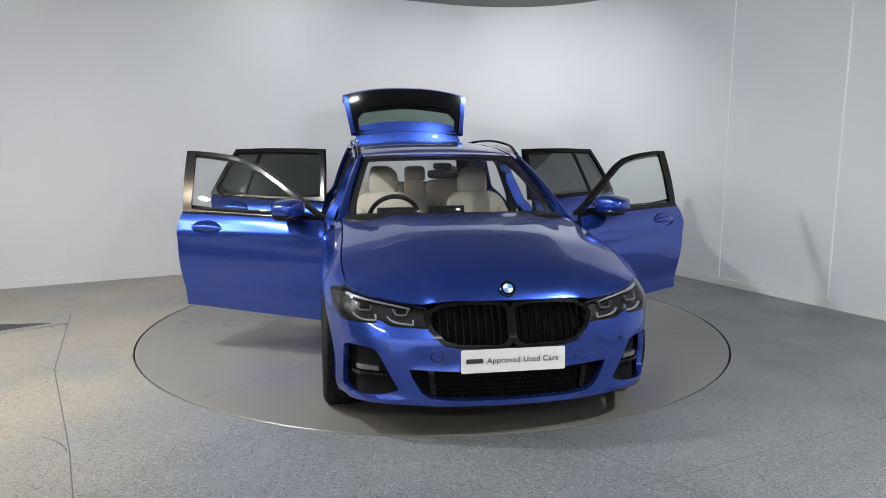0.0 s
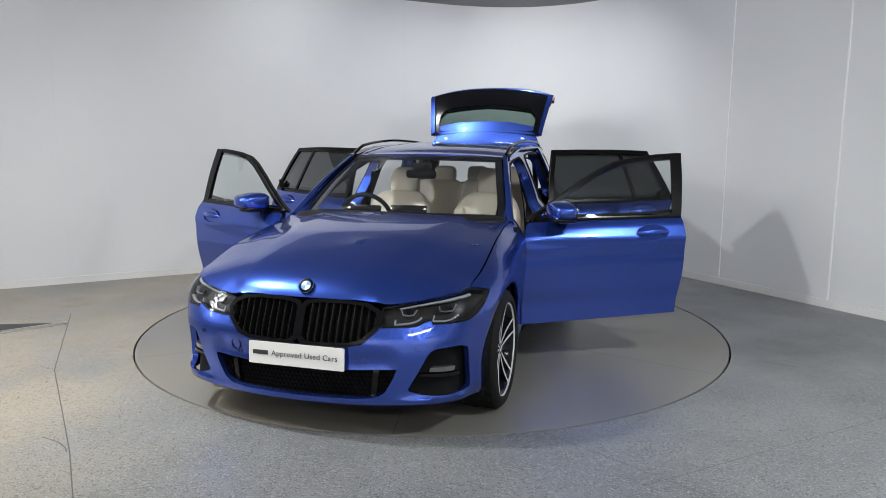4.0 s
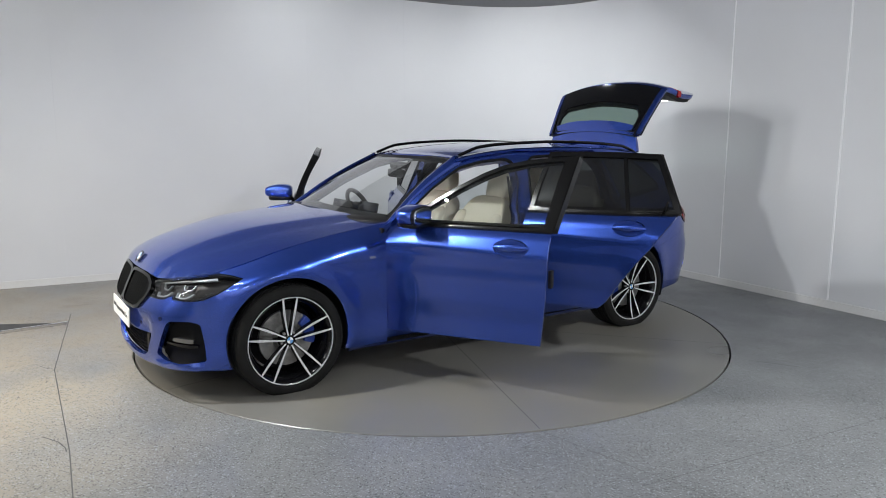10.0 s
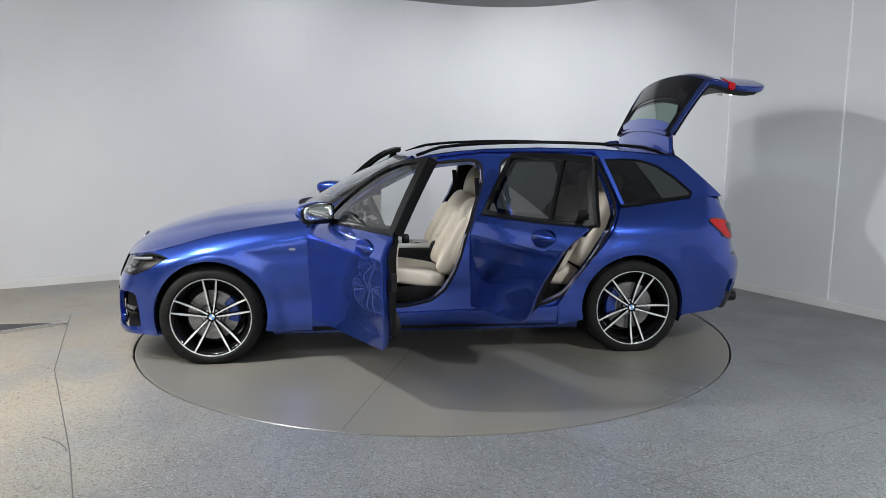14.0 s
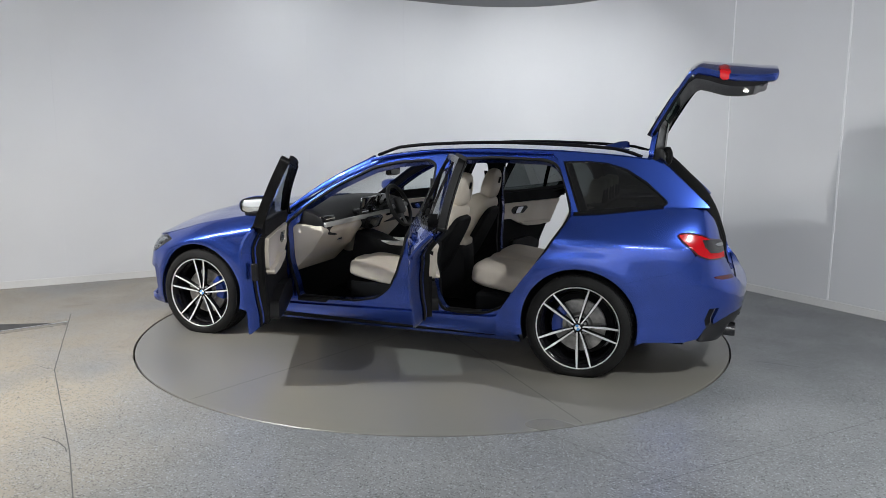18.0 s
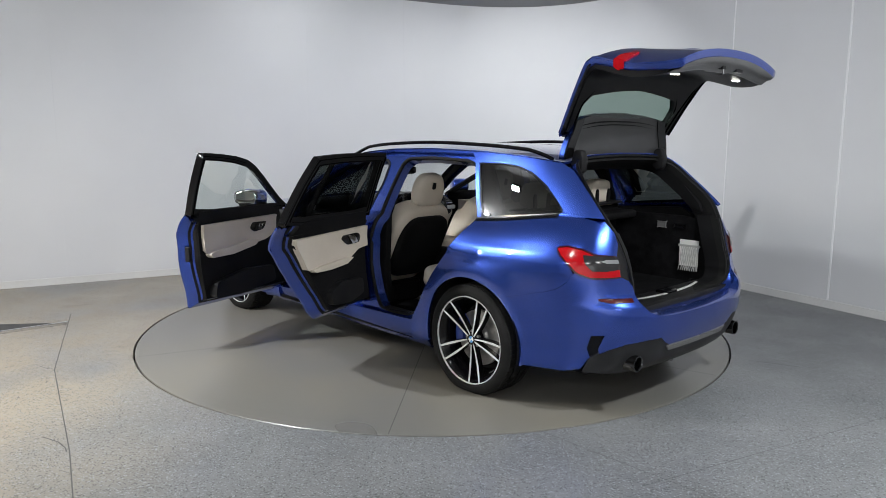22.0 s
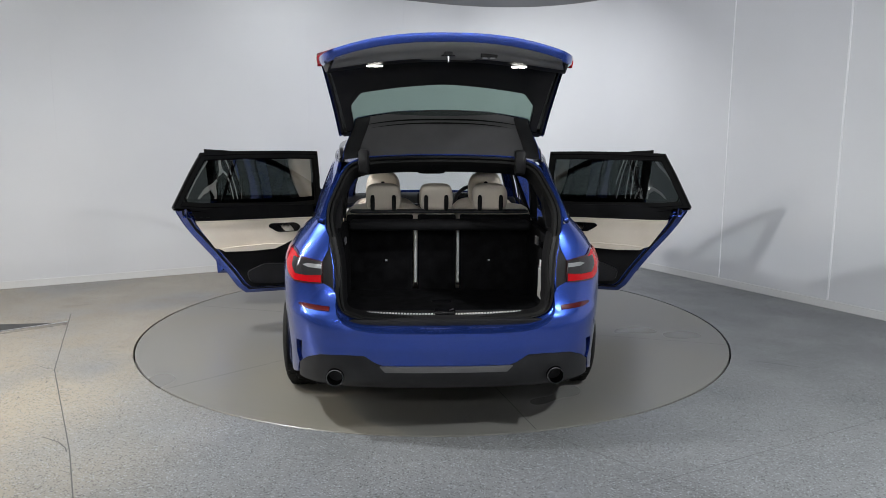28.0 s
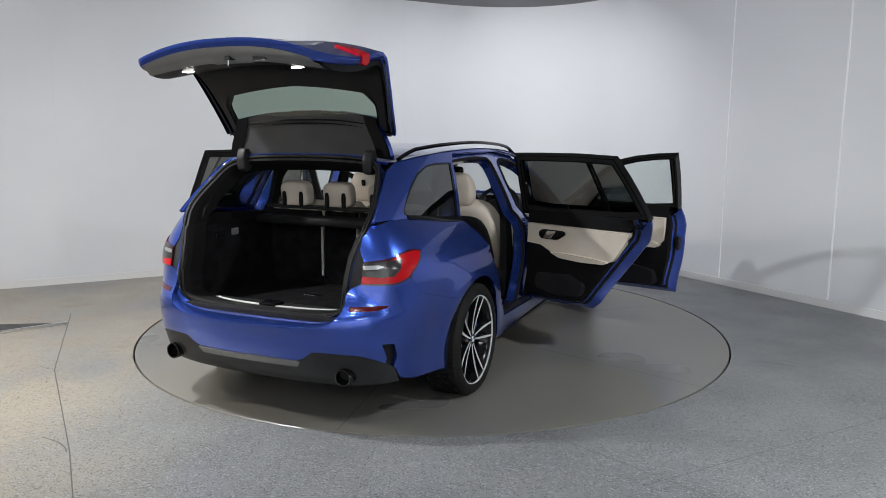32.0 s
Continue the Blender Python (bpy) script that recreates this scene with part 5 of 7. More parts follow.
def front_door(s):
    sg = -1 if s else 1
    org = (0.778, sg * 0.862, 0.0)
    skin = [(0.772, 0.285), (0.772, 0.60), (0.765, 0.88), (0.735, 0.930)] + [(x, float(z_top(x)) - 0.006) for x in (0.70, 0.5, 0.2, -0.1, -0.305)] + [(-0.310, 0.85), (-0.300, 0.60), (-0.275, 0.42), (-0.268, 0.335), (0.2, 0.312), (0.5, 0.298)]
    d = panel("front_door", patch(polyw(skin), body, 0.035, holes=[polyw(cup_hole(-0.085, 0.872))], mirror=s, out=O_BODY, thick=0.014), BLUE, car, "open front door in metallic blue", org)
    win = [(0.735, 0.955), (0.66, 1.000), (0.52, 1.092), (0.36, 1.190), (0.20, 1.275), (0.08, 1.322), (-0.06, 1.352), (-0.22, 1.370), (-0.378, 1.380), (-0.352, 1.20), (-0.312, float(z_top(-0.31)) + 0.004)]
    win += [(x, float(z_top(x)) - 0.012) for x in (-0.1, 0.2, 0.5)]
    window_set(d, win, GLASS, s, org, "window_pane", 0.022, "clear door window")
    pil = [(-0.370, 1.372), (-0.344, 1.20), (-0.306, float(z_top(-0.31)) + 0.008), (-0.245, float(z_top(-0.25)) + 0.004), (-0.275, 1.20), (-0.300, 1.372)]
    panel("pillar_cover", patch(pil, surf_in(green, -0.003, out=O_SIDE), 0.04, mirror=s, out=O_SIDE, thick=0.01), FRAME_BLACK, d, "", org)
    belt = [(0.72, float(z_top(0.72)) - 0.006)] + [(x, float(z_top(x)) + 0.010) for x in (0.60, 0.3, 0.0, -0.305)] + [(x, float(z_top(x)) - 0.008) for x in (-0.305, 0.0, 0.3, 0.6)]
    panel("belt_trim", patch(belt, lambda a, b: side_all(a, b, -0.004), 0.03, mirror=s, out=O_SIDE, thick=0.01), FRAME_BLACK, d, "", org)
    handle(d, -0.085, 0.872, s, org)
    mirror_unit(d, s, org)
    door_core(d, skin, s, org)
    inner_plate("inner_panel", [(x, z + (0.085 if z > 0.88 else 0.0)) for x, z in shrink(skin, 0.062)], d, s, org, DARK_TRIM, 0.120, "black inner door panel", 0.05)
    cream = [(0.60, 0.890), (0.60, 0.76), (0.46, 0.720), (0.10, 0.688), (-0.17, 0.692), (-0.212, 0.725), (-0.225, 0.895), (0.1, 0.895)]
    inner_plate("trim_panel", cream, d, s, org, CREAM, 0.142, "oyster leather door trim", 0.04)
    arm = [(0.36, 0.735), (0.30, 0.698), (0.05, 0.668), (-0.16, 0.672), (-0.19, 0.695), (-0.15, 0.712), (0.05, 0.722), (0.25, 0.745)]
    inner_plate("armrest", arm, d, s, org, CREAM, 0.168, "oyster leather armrest", 0.05)
    pull = [(0.47, 0.855), (0.30, 0.862), (0.27, 0.82), (0.32, 0.790), (0.43, 0.800)]
    inner_plate("release_bezel", rounded(pull, 0.02), d, s, org, GLOSS_BLACK, 0.148, "black release surround", 0.01)
    lever = [(0.42, 0.845), (0.37, 0.85), (0.345, 0.805), (0.39, 0.802)]
    inner_plate("release_lever", rounded(lever, 0.012), d, s, org, CHROME, 0.157, "chrome door release", 0.012)
    pocket = [(0.52, 0.40), (0.50, 0.52), (0.20, 0.54), (-0.15, 0.50), (-0.18, 0.40), (0.1, 0.375)]
    inner_plate("door_pocket", rounded(pocket, 0.03), d, s, org, SATIN_BLACK, 0.175, "", 0.06)
    latch = joined(new_box(-0.312, -0.290, 0.80, 0.835, 0.66, 0.76, 0.004, 1))
    moved(latch, Matrix.Diagonal((1, sg, 1, 1)))
    part("latch", latch, SATIN_BLACK, d, "", origin=org)
    d.matrix_local = Matrix.Translation(org) @ Matrix.Rotation(radians(-DOOR_OPEN * sg), 4, "Z")


def rear_door(s):
    sg = -1 if s else 1
    org = (-0.31, sg * 0.868, 0.0)
    skin = [(-0.318, 0.85), (-0.308, 0.60), (-0.284, 0.42), (-0.278, 0.338), (-0.6, 0.345), (-0.87, 0.352), (-0.925, 0.40), (-0.99, 0.50), (-1.11, 0.66), (-1.24, 0.82), (-1.335, 0.975), (-1.338, 0.992)]
    skin += [(x, float(z_top(x)) - 0.006) for x in (-1.1, -0.8, -0.55, -0.315)]
    d = panel("rear_door", patch(polyw(skin), body, 0.035, holes=[polyw(cup_hole(-1.065, 0.905))], mirror=s, out=O_BODY, thick=0.014), BLUE, car, "open rear door in metallic blue", org)
    win = [(-0.318, float(z_top(-0.32)) + 0.004), (-0.352, 1.20), (-0.392, 1.380), (-0.6, 1.384), (-0.9, 1.384), (-1.18, 1.374), (-1.25, 1.24), (-1.362, 1.004)]
    win += [(x, float(z_top(x)) - 0.012) for x in (-1.15, -0.8, -0.55)]
    window_set(d, win, PRIVACY, s, org, "window_pane", 0.032, "dark tinted door window")
    bar = [(-0.955, 1.372), (-0.930, 1.372), (-1.020, float(z_top(-1.02)) + 0.006), (-1.045, float(z_top(-1.04)) + 0.006)]
    panel("window_divider", patch(bar, surf_in(green, 0.004, out=O_SIDE), 0.04, mirror=s, out=O_SIDE, thick=0.02), FRAME_BLACK, d, "", org)
    belt = [(x, float(z_top(x)) + 0.010) for x in (-0.32, -0.6, -0.9, -1.15, -1.345)] + [(x, float(z_top(x)) - 0.008) for x in (-1.34, -1.15, -0.9, -0.6, -0.32)]
    panel("belt_trim", patch(belt, lambda a, b: side_all(a, b, -0.004), 0.03, mirror=s, out=O_SIDE, thick=0.01), FRAME_BLACK, d, "", org)
    handle(d, -1.065, 0.905, s, org)
    door_core(d, skin, s, org)
    inner_plate("inner_panel", [(x, z + (0.085 if z > 0.88 else 0.0)) for x, z in shrink(skin, 0.062)], d, s, org, DARK_TRIM, 0.120, "black inner door panel", 0.05)
    cream = [(-0.385, 0.895), (-0.380, 0.762), (-0.50, 0.755), (-0.60, 0.712), (-0.68, 0.692), (-0.85, 0.688), (-1.04, 0.695), (-1.09, 0.71), (-1.205, 0.88), (-1.210, 0.900), (-0.8, 0.898)]
    inner_plate("trim_panel", cream, d, s, org, CREAM, 0.142, "oyster leather door trim", 0.04)
    arm = [(-0.60, 0.715), (-0.68, 0.685), (-0.86, 0.678), (-1.03, 0.685), (-1.06, 0.705), (-0.95, 0.715), (-0.72, 0.722)]
    inner_plate("armrest", arm, d, s, org, CREAM, 0.165, "oyster leather armrest", 0.05)
    pull = [(-0.48, 0.84), (-0.50, 0.80), (-0.65, 0.80), (-0.72, 0.845), (-0.70, 0.865), (-0.52, 0.865)]
    inner_plate("release_bezel", rounded(pull, 0.02), d, s, org, GLOSS_BLACK, 0.148, "black release surround", 0.01)
    lever = [(-0.57, 0.860), (-0.53, 0.806), (-0.60, 0.806), (-0.645, 0.860)]
    inner_plate("release_lever", rounded(lever, 0.012), d, s, org, CHROME, 0.157, "chrome door release", 0.012)
    pocket = [(-0.48, 0.46), (-0.48, 0.56), (-0.75, 0.58), (-0.88, 0.53), (-0.86, 0.45), (-0.65, 0.43)]
    inner_plate("door_pocket", rounded(pocket, 0.03), d, s, org, SATIN_BLACK, 0.160, "", 0.05)
    d.matrix_local = Matrix.Translation(org) @ Matrix.Rotation(radians(-(DOOR_OPEN + 1.5) * sg), 4, "Z")


for side in (False, True):
    front_door(side)
    rear_door(side)

# ---------------------------------------------------------------- rear end and tailgate
def build_rear():
    R = lambda pts: [(ub(y), z) for y, z in pts]
    arch = polyw(ring(ARCH_R, ARCH_Z, ARCH_RAD, 196, 131, 14))
    outline = arch + SX([(-1.669, 0.6075), (-1.78, 0.6325), (-1.886, 0.6625), (-1.96, 0.6805), (-2.0115, 0.6988), (-2.0645, 0.740), (-2.0935, 0.790), (-2.118, 0.798), (-2.17, 0.774)]) + RX([(0.70, 0.770), (0.612, 0.772)]) + R([(0.59, 0.745), (0.566, 0.715), (0.560, 0.665), (0.540, 0.625), (0.50, 0.586), (0.44, 0.562), (0.36, 0.551), (0.25, 0.548)]) + [(UMAX, 0.547), (UMAX, 0.380)] + RX([(0.31, 0.381), (0.35, 0.398), (0.40, 0.434), (0.50, 0.434), (0.62, 0.425), (0.69, 0.395)]) + SX([(-2.165, 0.340), (-2.13, 0.280), (-2.05, 0.258), (-1.82, 0.248)])
    vent = R([(0.725, 0.475)]) + polyw([(-2.195, 0.47), (-2.175, 0.40), (-2.20, 0.315)]) + R([(0.735, 0.325), (0.745, 0.40)])
    bumper = panel("rear_bumper", patch(outline, body, 0.03, holes=[vent], both=True, out=O_BODY, thick=0.025), BLUE, car)
    # dark diffuser with its grey strip
    dif = RX([(0.31, 0.384), (0.35, 0.401), (0.40, 0.437), (0.50, 0.437), (0.62, 0.428), (0.69, 0.398)]) + SX([(-2.168, 0.342), (-2.135, 0.262)]) + RX([(0.60, 0.245), (0.45, 0.238), (0.25, 0.236)]) + [(UMAX, 0.236), (UMAX, 0.383)]
    panel("diffuser", patch(dif, surf_in(body, 0.004, out=O_BODY), 0.03, both=True, out=O_BODY, thick=0.02), DIFFUSER_GREY, bumper, "dark grey lower bumper panel")
    st = RX([(0.325, 0.376), (0.30, 0.345)]) + [(UMAX, 0.345), (UMAX, 0.376)]
    panel("diffuser_strip", patch(st, surf_in(body, -0.005, out=O_BODY), 0.03, both=True, out=O_BODY, thick=0.02), GREY_TRIM, bumper, "mid grey bumper strip")
    for s in (False, True):
        sg = -1 if s else 1
        panel("vent_back", patch([(a, b) for a, b in vent], surf_in(body, 0.028, out=O_BODY), 0.03, mirror=s, out=O_BODY, thick=0), SATIN_BLACK, bumper)
        ref = RX([(0.572, 0.640), (0.570, 0.660), (0.70, 0.667)]) + SX([(-2.205, 0.664), (-2.210, 0.654)]) + RX([(0.69, 0.642)])
        panel("reflector", patch(ref, surf_in(body, -0.003, out=O_BODY), 0.02, mirror=s, out=O_BODY, thick=0.012), DARK_RED, bumper, "dark red reflector strip")
        pipe = lathe([(0.042, 0.11), (0.044, 0.0), (0.043, -0.005), (0.038, -0.006), (0.035, 0.0), (0.034, 0.10), (0.0001, 0.10)], 28, "x")
        moved(pipe, Matrix.Translation((-2.338, sg * 0.548, 0.310)))
        part("exhaust_pipe", pipe, DARK_CHROME, car, "black exhaust tailpipe")
        # tail lamp on the quarter
        lamp = SX([(-1.986, 0.913), (-1.990, 0.898), (-2.013, 0.872), (-2.07, 0.825), (-2.100, 0.795), (-2.118, 0.784), (-2.17, 0.765)]) + RX([(0.70, 0.763), (0.609, 0.765), (0.606, 0.80), (0.609, 0.874), (0.66, 0.882)]) + SX([(-2.165, 0.890), (-2.113, 0.914), (-2.04, 0.926), (-2.0, 0.920)])
        t = panel("tail_lamp", patch(lamp, surf_in(body, -0.006, out=O_BODY), 0.02, mirror=s, out=O_BODY, thick=0.03), DARK_LENS, car, "glossy dark red tail lamp with a bright red band")
        panel("light_band", patch(shrink_outline(lamp, 0.009), surf_in(body, -0.0072, out=O_BODY), 0.015, mirror=s, out=O_BODY, thick=0.004), RED_LENS, t, "bright red light band")
        cl = RX([(0.608, 0.808), (0.69, 0.802)]) + SX([(-2.172, 0.806), (-2.140, 0.842), (-2.122, 0.884)]) + RX([(0.66, 0.877), (0.611, 0.870)])
        panel("clear_section", patch(cl, surf_in(body, -0.009, out=O_BODY), 0.02, mirror=s, out=O_BODY, thick=0.02), SMOKED_BODY, t, "smoked clear lamp section")
        bar = RX([(0.615, 0.838), (0.68, 0.842), (0.705, 0.852), (0.68, 0.860), (0.615, 0.857)])
        panel("light_guide", patch(bar, surf_in(body, -0.011, out=O_BODY), 0.02, mirror=s, out=O_BODY, thick=0.01), GUIDE_GREY, t, "pale reversing lamp bar")
        gap = R([(0.555, 0.72), (0.59, 0.742)]) + RX([(0.613, 0.772), (0.612, 0.873)]) + R([(0.648, 0.93), (0.665, 0.99), (0.615, 0.99), (0.57, 0.90), (0.55, 0.80)])
        panel("lamp_surround", patch(gap, surf_in(body, 0.004, out=O_BODY), 0.03, mirror=s, out=O_BODY, thick=0.02), SATIN_BLACK, car, "black trim beside the load opening")
    # frame round the load opening
    loop = opening_loop()
    rim = sorted([p for p in loop if p[2] < 0.70], key=lambda p: p[1])
    edge_z = curve((0.0, 0.547), (0.25, 0.548), (0.36, 0.551), (0.44, 0.562), (0.50, 0.586), (0.54, 0.625), (0.558, 0.68))
    bm = bmesh.new()
    rows = []
    for p in rim:
        y = abs(p[1])
        a = body(np.array([ub(y + 0.004)]), np.array([float(edge_z(y)) + 0.001]))[0]
        a = Vector((a[0], math.copysign(a[1], p[1]), a[2]))
        b = Vector(p) + Vector((0.004, 0, -0.002))
        rows.append([bm.verts.new(a.lerp(b, k) + Vector((0, 0, dz))) for k, dz in ((0, 0), (0.12, 0.004), (0.45, 0.003), (0.52, -0.006), (0.80, -0.008), (0.88, 0.0), (1, 0))])
    for a, b in zip(rows, rows[1:]):
        for k in range(6):
            bm.faces.new((a[k], a[k + 1], b[k + 1], b[k]))
    part("bumper_ledge", bm, BLUE, bumper, "painted ledge below the load opening", angle=40)
    ring_strip("opening_frame", loop, [(0.0, 0.0), (0.010, 0.006), (0.018, 0.055)], BLUE, "painted frame of the load opening")
    ring_strip("opening_seal", loop, [(0.008, 0.012), (0.012, -0.004), (0.022, -0.002), (0.026, 0.014), (0.030, 0.004), (0.042, 0.008), (0.046, 0.05)], SEAL, "black rubber seal of the load opening")
    ring_strip("opening_trim", loop, [(0.044, 0.030), (0.052, 0.14)], DARK_TRIM, "")
    # sill of the load floor with its bright strip
    part("load_sill", new_box(-2.300, -2.10, -0.49, 0.49, 0.535, 0.592, 0.008, 2), SATIN_BLACK, car, "black ribbed load sill")
    for y0, y1 in ((-0.41, -0.045), (0.045, 0.41)):
        for i in range(24):
            w = (y1 - y0) / 24
            part("sill_rib", moved(new_box(-0.009, 0.009, y0 + i * w, y0 + (i + 0.66) * w, 0.589, 0.597), Matrix.Translation((-2.20 + 0.055 * (abs(y0 + i * w) / 0.41) ** 2, 0, 0))), SILVER_STRIP, car)
    part("striker", new_box(-2.21, -2.13, -0.055, 0.055, 0.588, 0.608, 0.006, 2), GLOSS_BLACK, car)


def opening_loop():
    """The load opening's outline, seen from behind: (x, y, z), left half mirrored."""
    half = [(-1.815, 0.0, 1.392), (-1.82, 0.25, 1.387), (-1.835, 0.42, 1.374), (-1.88, 0.515, 1.335), (-1.97, 0.565, 1.245), (-2.08, 0.604, 1.135), (-2.150, 0.603, 1.045), (-2.212, 0.572, 0.93),
            (-2.245, 0.556, 0.84), (-2.275, 0.552, 0.75), (-2.282, 0.550, 0.705), (-2.285, 0.537, 0.655), (-2.285, 0.500, 0.614), (-2.280, 0.44, 0.590), (-2.275, 0.36, 0.580), (-2.270, 0.2, 0.576), (-2.268, 0.0, 0.575)]
    pts = [np.array(p) for p in half]
    out = []
    n = len(pts)
    for i in range(n - 1):
        a, b, c, d = pts[max(i - 1, 0)], pts[i], pts[i + 1], pts[min(i + 2, n - 1)]
        for t in np.linspace(0, 1, 4, endpoint=False):
            out.append(0.5 * (2 * b + (c - a) * t + (2 * a - 5 * b + 4 * c - d) * t**2 + (3 * b - a - 3 * c + d) * t**3))
    out.append(pts[-1])
    right = [p * (1, -1, 1) for p in out[-2:0:-1]]
    return np.array(out + right)


def ring_strip(name, loop, steps, mat, label):
    """A band following a loop: each step goes in towards its middle and forward into the car."""
    c = np.array((-2.1, 0, 0.98))
    n = len(loop)
    verts, faces = [], []
    for din, dfw in steps:
        for i in range(n):
            t = loop[(i + 1) % n] - loop[i - 1]
            t /= np.linalg.norm(t)
            fwd = np.array((0.92, 0, -0.38)) if loop[i][2] > 1.0 else np.array((1.0, 0, -0.05))
            nn = np.cross(t, fwd)
            nn /= np.linalg.norm(nn)
            if nn @ (c - loop[i]) < 0:
                nn = -nn
            verts.append(tuple(loop[i] + nn * din * (0.4 + 0.6 * float(step01(loop[i][2], 0.60, 0.68))) + fwd * dfw))
    for r in range(len(steps) - 1):
        for i in range(n):
            j = (i + 1) % n
            faces.append((r * n + i, r * n + j, (r + 1) * n + j, (r + 1) * n + i))
    bm = bmesh.new()
    me = mesh_of(name, verts, faces)
    bm.from_mesh(me)
    return part(name, bm, mat, car, label, angle=50)


DARK_CHROME = material("dark_chrome", (0.10, 0.10, 0.105), 0.12, 1.0)
SILVER_STRIP = material("ribbed_silver_strip", (0.78, 0.78, 0.77), 0.38, 0.25)
SMOKED_BODY = material("smoked_lamp_body", (0.022, 0.022, 0.024), 0.15, 0.0, 0.4)
DARK_LENS = material("dark_red_lens", (0.05, 0.0012, 0.002), 0.08, 0.0, 1.0)
GATE_GREY = mottled("tailgate_grey_plastic", (0.13, 0.13, 0.132), (0.155, 0.155, 0.157), 6, 0.34, 0.05, 700, 0.15)
LID_GREY = mottled("dark_grey_lid_plastic", (0.030, 0.030, 0.032), (0.040, 0.040, 0.042), 6, 0.36, 0.06, 700, 0.15)
HINGE = (-1.80, 0.0, 1.38)
TAILGATE_OPEN = 88.6
tg_x = curve((0.60, -2.370), (0.66, -2.374), (0.776, -2.380), (0.90, -2.388), (1.05, -2.396), (1.14, -2.402), (1.172, -2.394), (1.20, -2.360), (1.271, -2.240), (1.371, -2.045), (1.40, -1.985))
tg_y = curve((0.60, 0.40), (0.66, 0.475), (0.70, 0.518), (0.75, 0.556), (0.80, 0.574), (0.90, 0.595), (1.0, 0.615), (1.10, 0.628), (1.17, 0.628), (1.26, 0.605), (1.34, 0.578), (1.40, 0.56))


def tg(v, z):
    """The tailgate's outside: v across, -1 to 1, by height."""
    y = v * tg_y(z)
    x = tg_x(z) + (0.078 + 0.04 * (1 - step01(z, 0.9, 1.15))) * np.abs(y / 0.62) ** 2.4
    return np.stack([x, y, np.asarray(z, float) + 0 * x], -1)


def build_tailgate():
    o = facing(tg, 0.1, 0.8, (-1, 0, 0))
    org = HINGE
    zs = [0.70, 0.72, 0.80, 0.90, 1.0, 1.09, 1.15, 1.185]
    low = [(-1, z) for z in zs] + [(v, 1.187) for v in (-0.6, -0.2, 0.2, 0.6)] + [(1, z) for z in reversed(zs)] + [(v, 0.70) for v in (0.6, 0.2, -0.2, -0.6)]
    recess = [(-0.52, 0.73), (-0.46, 0.845), (0.46, 0.845), (0.52, 0.73)]
    gate = panel("tailgate", patch(low, tg, 0.05, holes=[recess], out=o, thick=0.010), BLUE, car, "open tailgate in metallic blue", org)
    panel("plate_recess", patch(recess, surf_in(tg, 0.025, out=o), 0.06, out=o, thick=0), GREY_TRIM, gate, "", org)
    up = [(-1, 1.187), (-1, 1.24), (-1, 1.3), (-1, 1.398), (0, 1.398), (1, 1.398), (1, 1.3), (1, 1.24), (1, 1.187), (0, 1.187)]
    hole = rounded([(-0.74, 1.290), (-0.85, 1.325), (-0.85, 1.388), (0, 1.390), (0.85, 1.388), (0.85, 1.325), (0.74, 1.290), (0, 1.280)], 0.02)
    panel("window_surround", patch(up, surf_in(tg, 0.002, out=o), 0.05, holes=[hole], out=o, thick=0.03), GLOSS_BLACK, gate, "black window surround", org)
    panel("rear_window", patch(up, surf_in(tg, 0.006, out=o), 0.07, out=o, thick=0), REAR_GLASS, gate, "tinted rear window", org)
    for s in (1, -1):
        side = [(s * 1.0, z) for z in (1.187, 1.24, 1.3, 1.398)] + [(s * 0.93, z) for z in (1.398, 1.3, 1.24, 1.187)]
        panel("side_frame", patch(side, surf_in(tg, -0.002, out=o), 0.03, out=o, thick=0.006), BLUE, gate, "", org)
        lamp = [(s * 0.74, 0.985), (s * 0.985, 0.965), (s * 0.985, 1.025), (s * 0.88, 1.035), (s * 0.72, 1.005)]
        panel("tail_lamp", patch(lamp, surf_in(tg, -0.008, out=o), 0.03, out=o, thick=0.03), RED_LENS, gate, "glossy red tail lamp", org)
    # spoiler over the window
    def spoil(x, v):
        y = v * (0.545 - 0.06 * step01(x, -1.80, -2.05))
        z = 1.402 + 0.026 * (1 - np.abs(v) ** 2.2) - 0.02 * np.clip((-1.80 - x) / 0.22, 0, 2) ** 1.5
        return np.stack([x + 0.03 * np.abs(v) ** 3, y, z], -1)
    so = facing(spoil, -1.9, 0.1, (0, 0, 1))
    outl = [(-1.812, -1), (-1.812, 0), (-1.812, 1), (-1.9, 1), (-2.03, 0.97), (-2.045, 0.5), (-2.05, 0), (-2.045, -0.5), (-2.03, -0.97), (-1.9, -1)]
    sp = panel("spoiler", patch(outl, spoil, 0.05, out=so, thick=0.03), BLUE, gate, "blue roof spoiler", org)
    lowsp = patch([(x + 0.004, v * 0.98) for x, v in outl], surf_in(spoil, 0.030, out=so), 0.06, out=-so, thick=0)
    panel("spoiler_underside", lowsp, LID_GREY, gate, "dark grey hinge-side trim", org)
    for k in (1, -1):
        flank = [(-1.812, k * 0.84), (-1.812, k * 0.99), (-1.9, k * 0.99), (-2.03, k * 0.96), (-2.03, k * 0.80), (-1.9, k * 0.83)]
        panel("spoiler_flank", patch(flank, surf_in(spoil, 0.037, out=so), 0.04, out=-so, thick=0.004), FRAME_BLACK, gate, "", org)
    part("brake_light", new_box(-2.048, -2.040, -0.10, 0.10, 1.388, 1.398), DARK_RED, gate, "", origin=org)
    # inner trim: shell sides, pale grey lower band, dark field and window frame
    sides = bmesh.new()
    rows = []
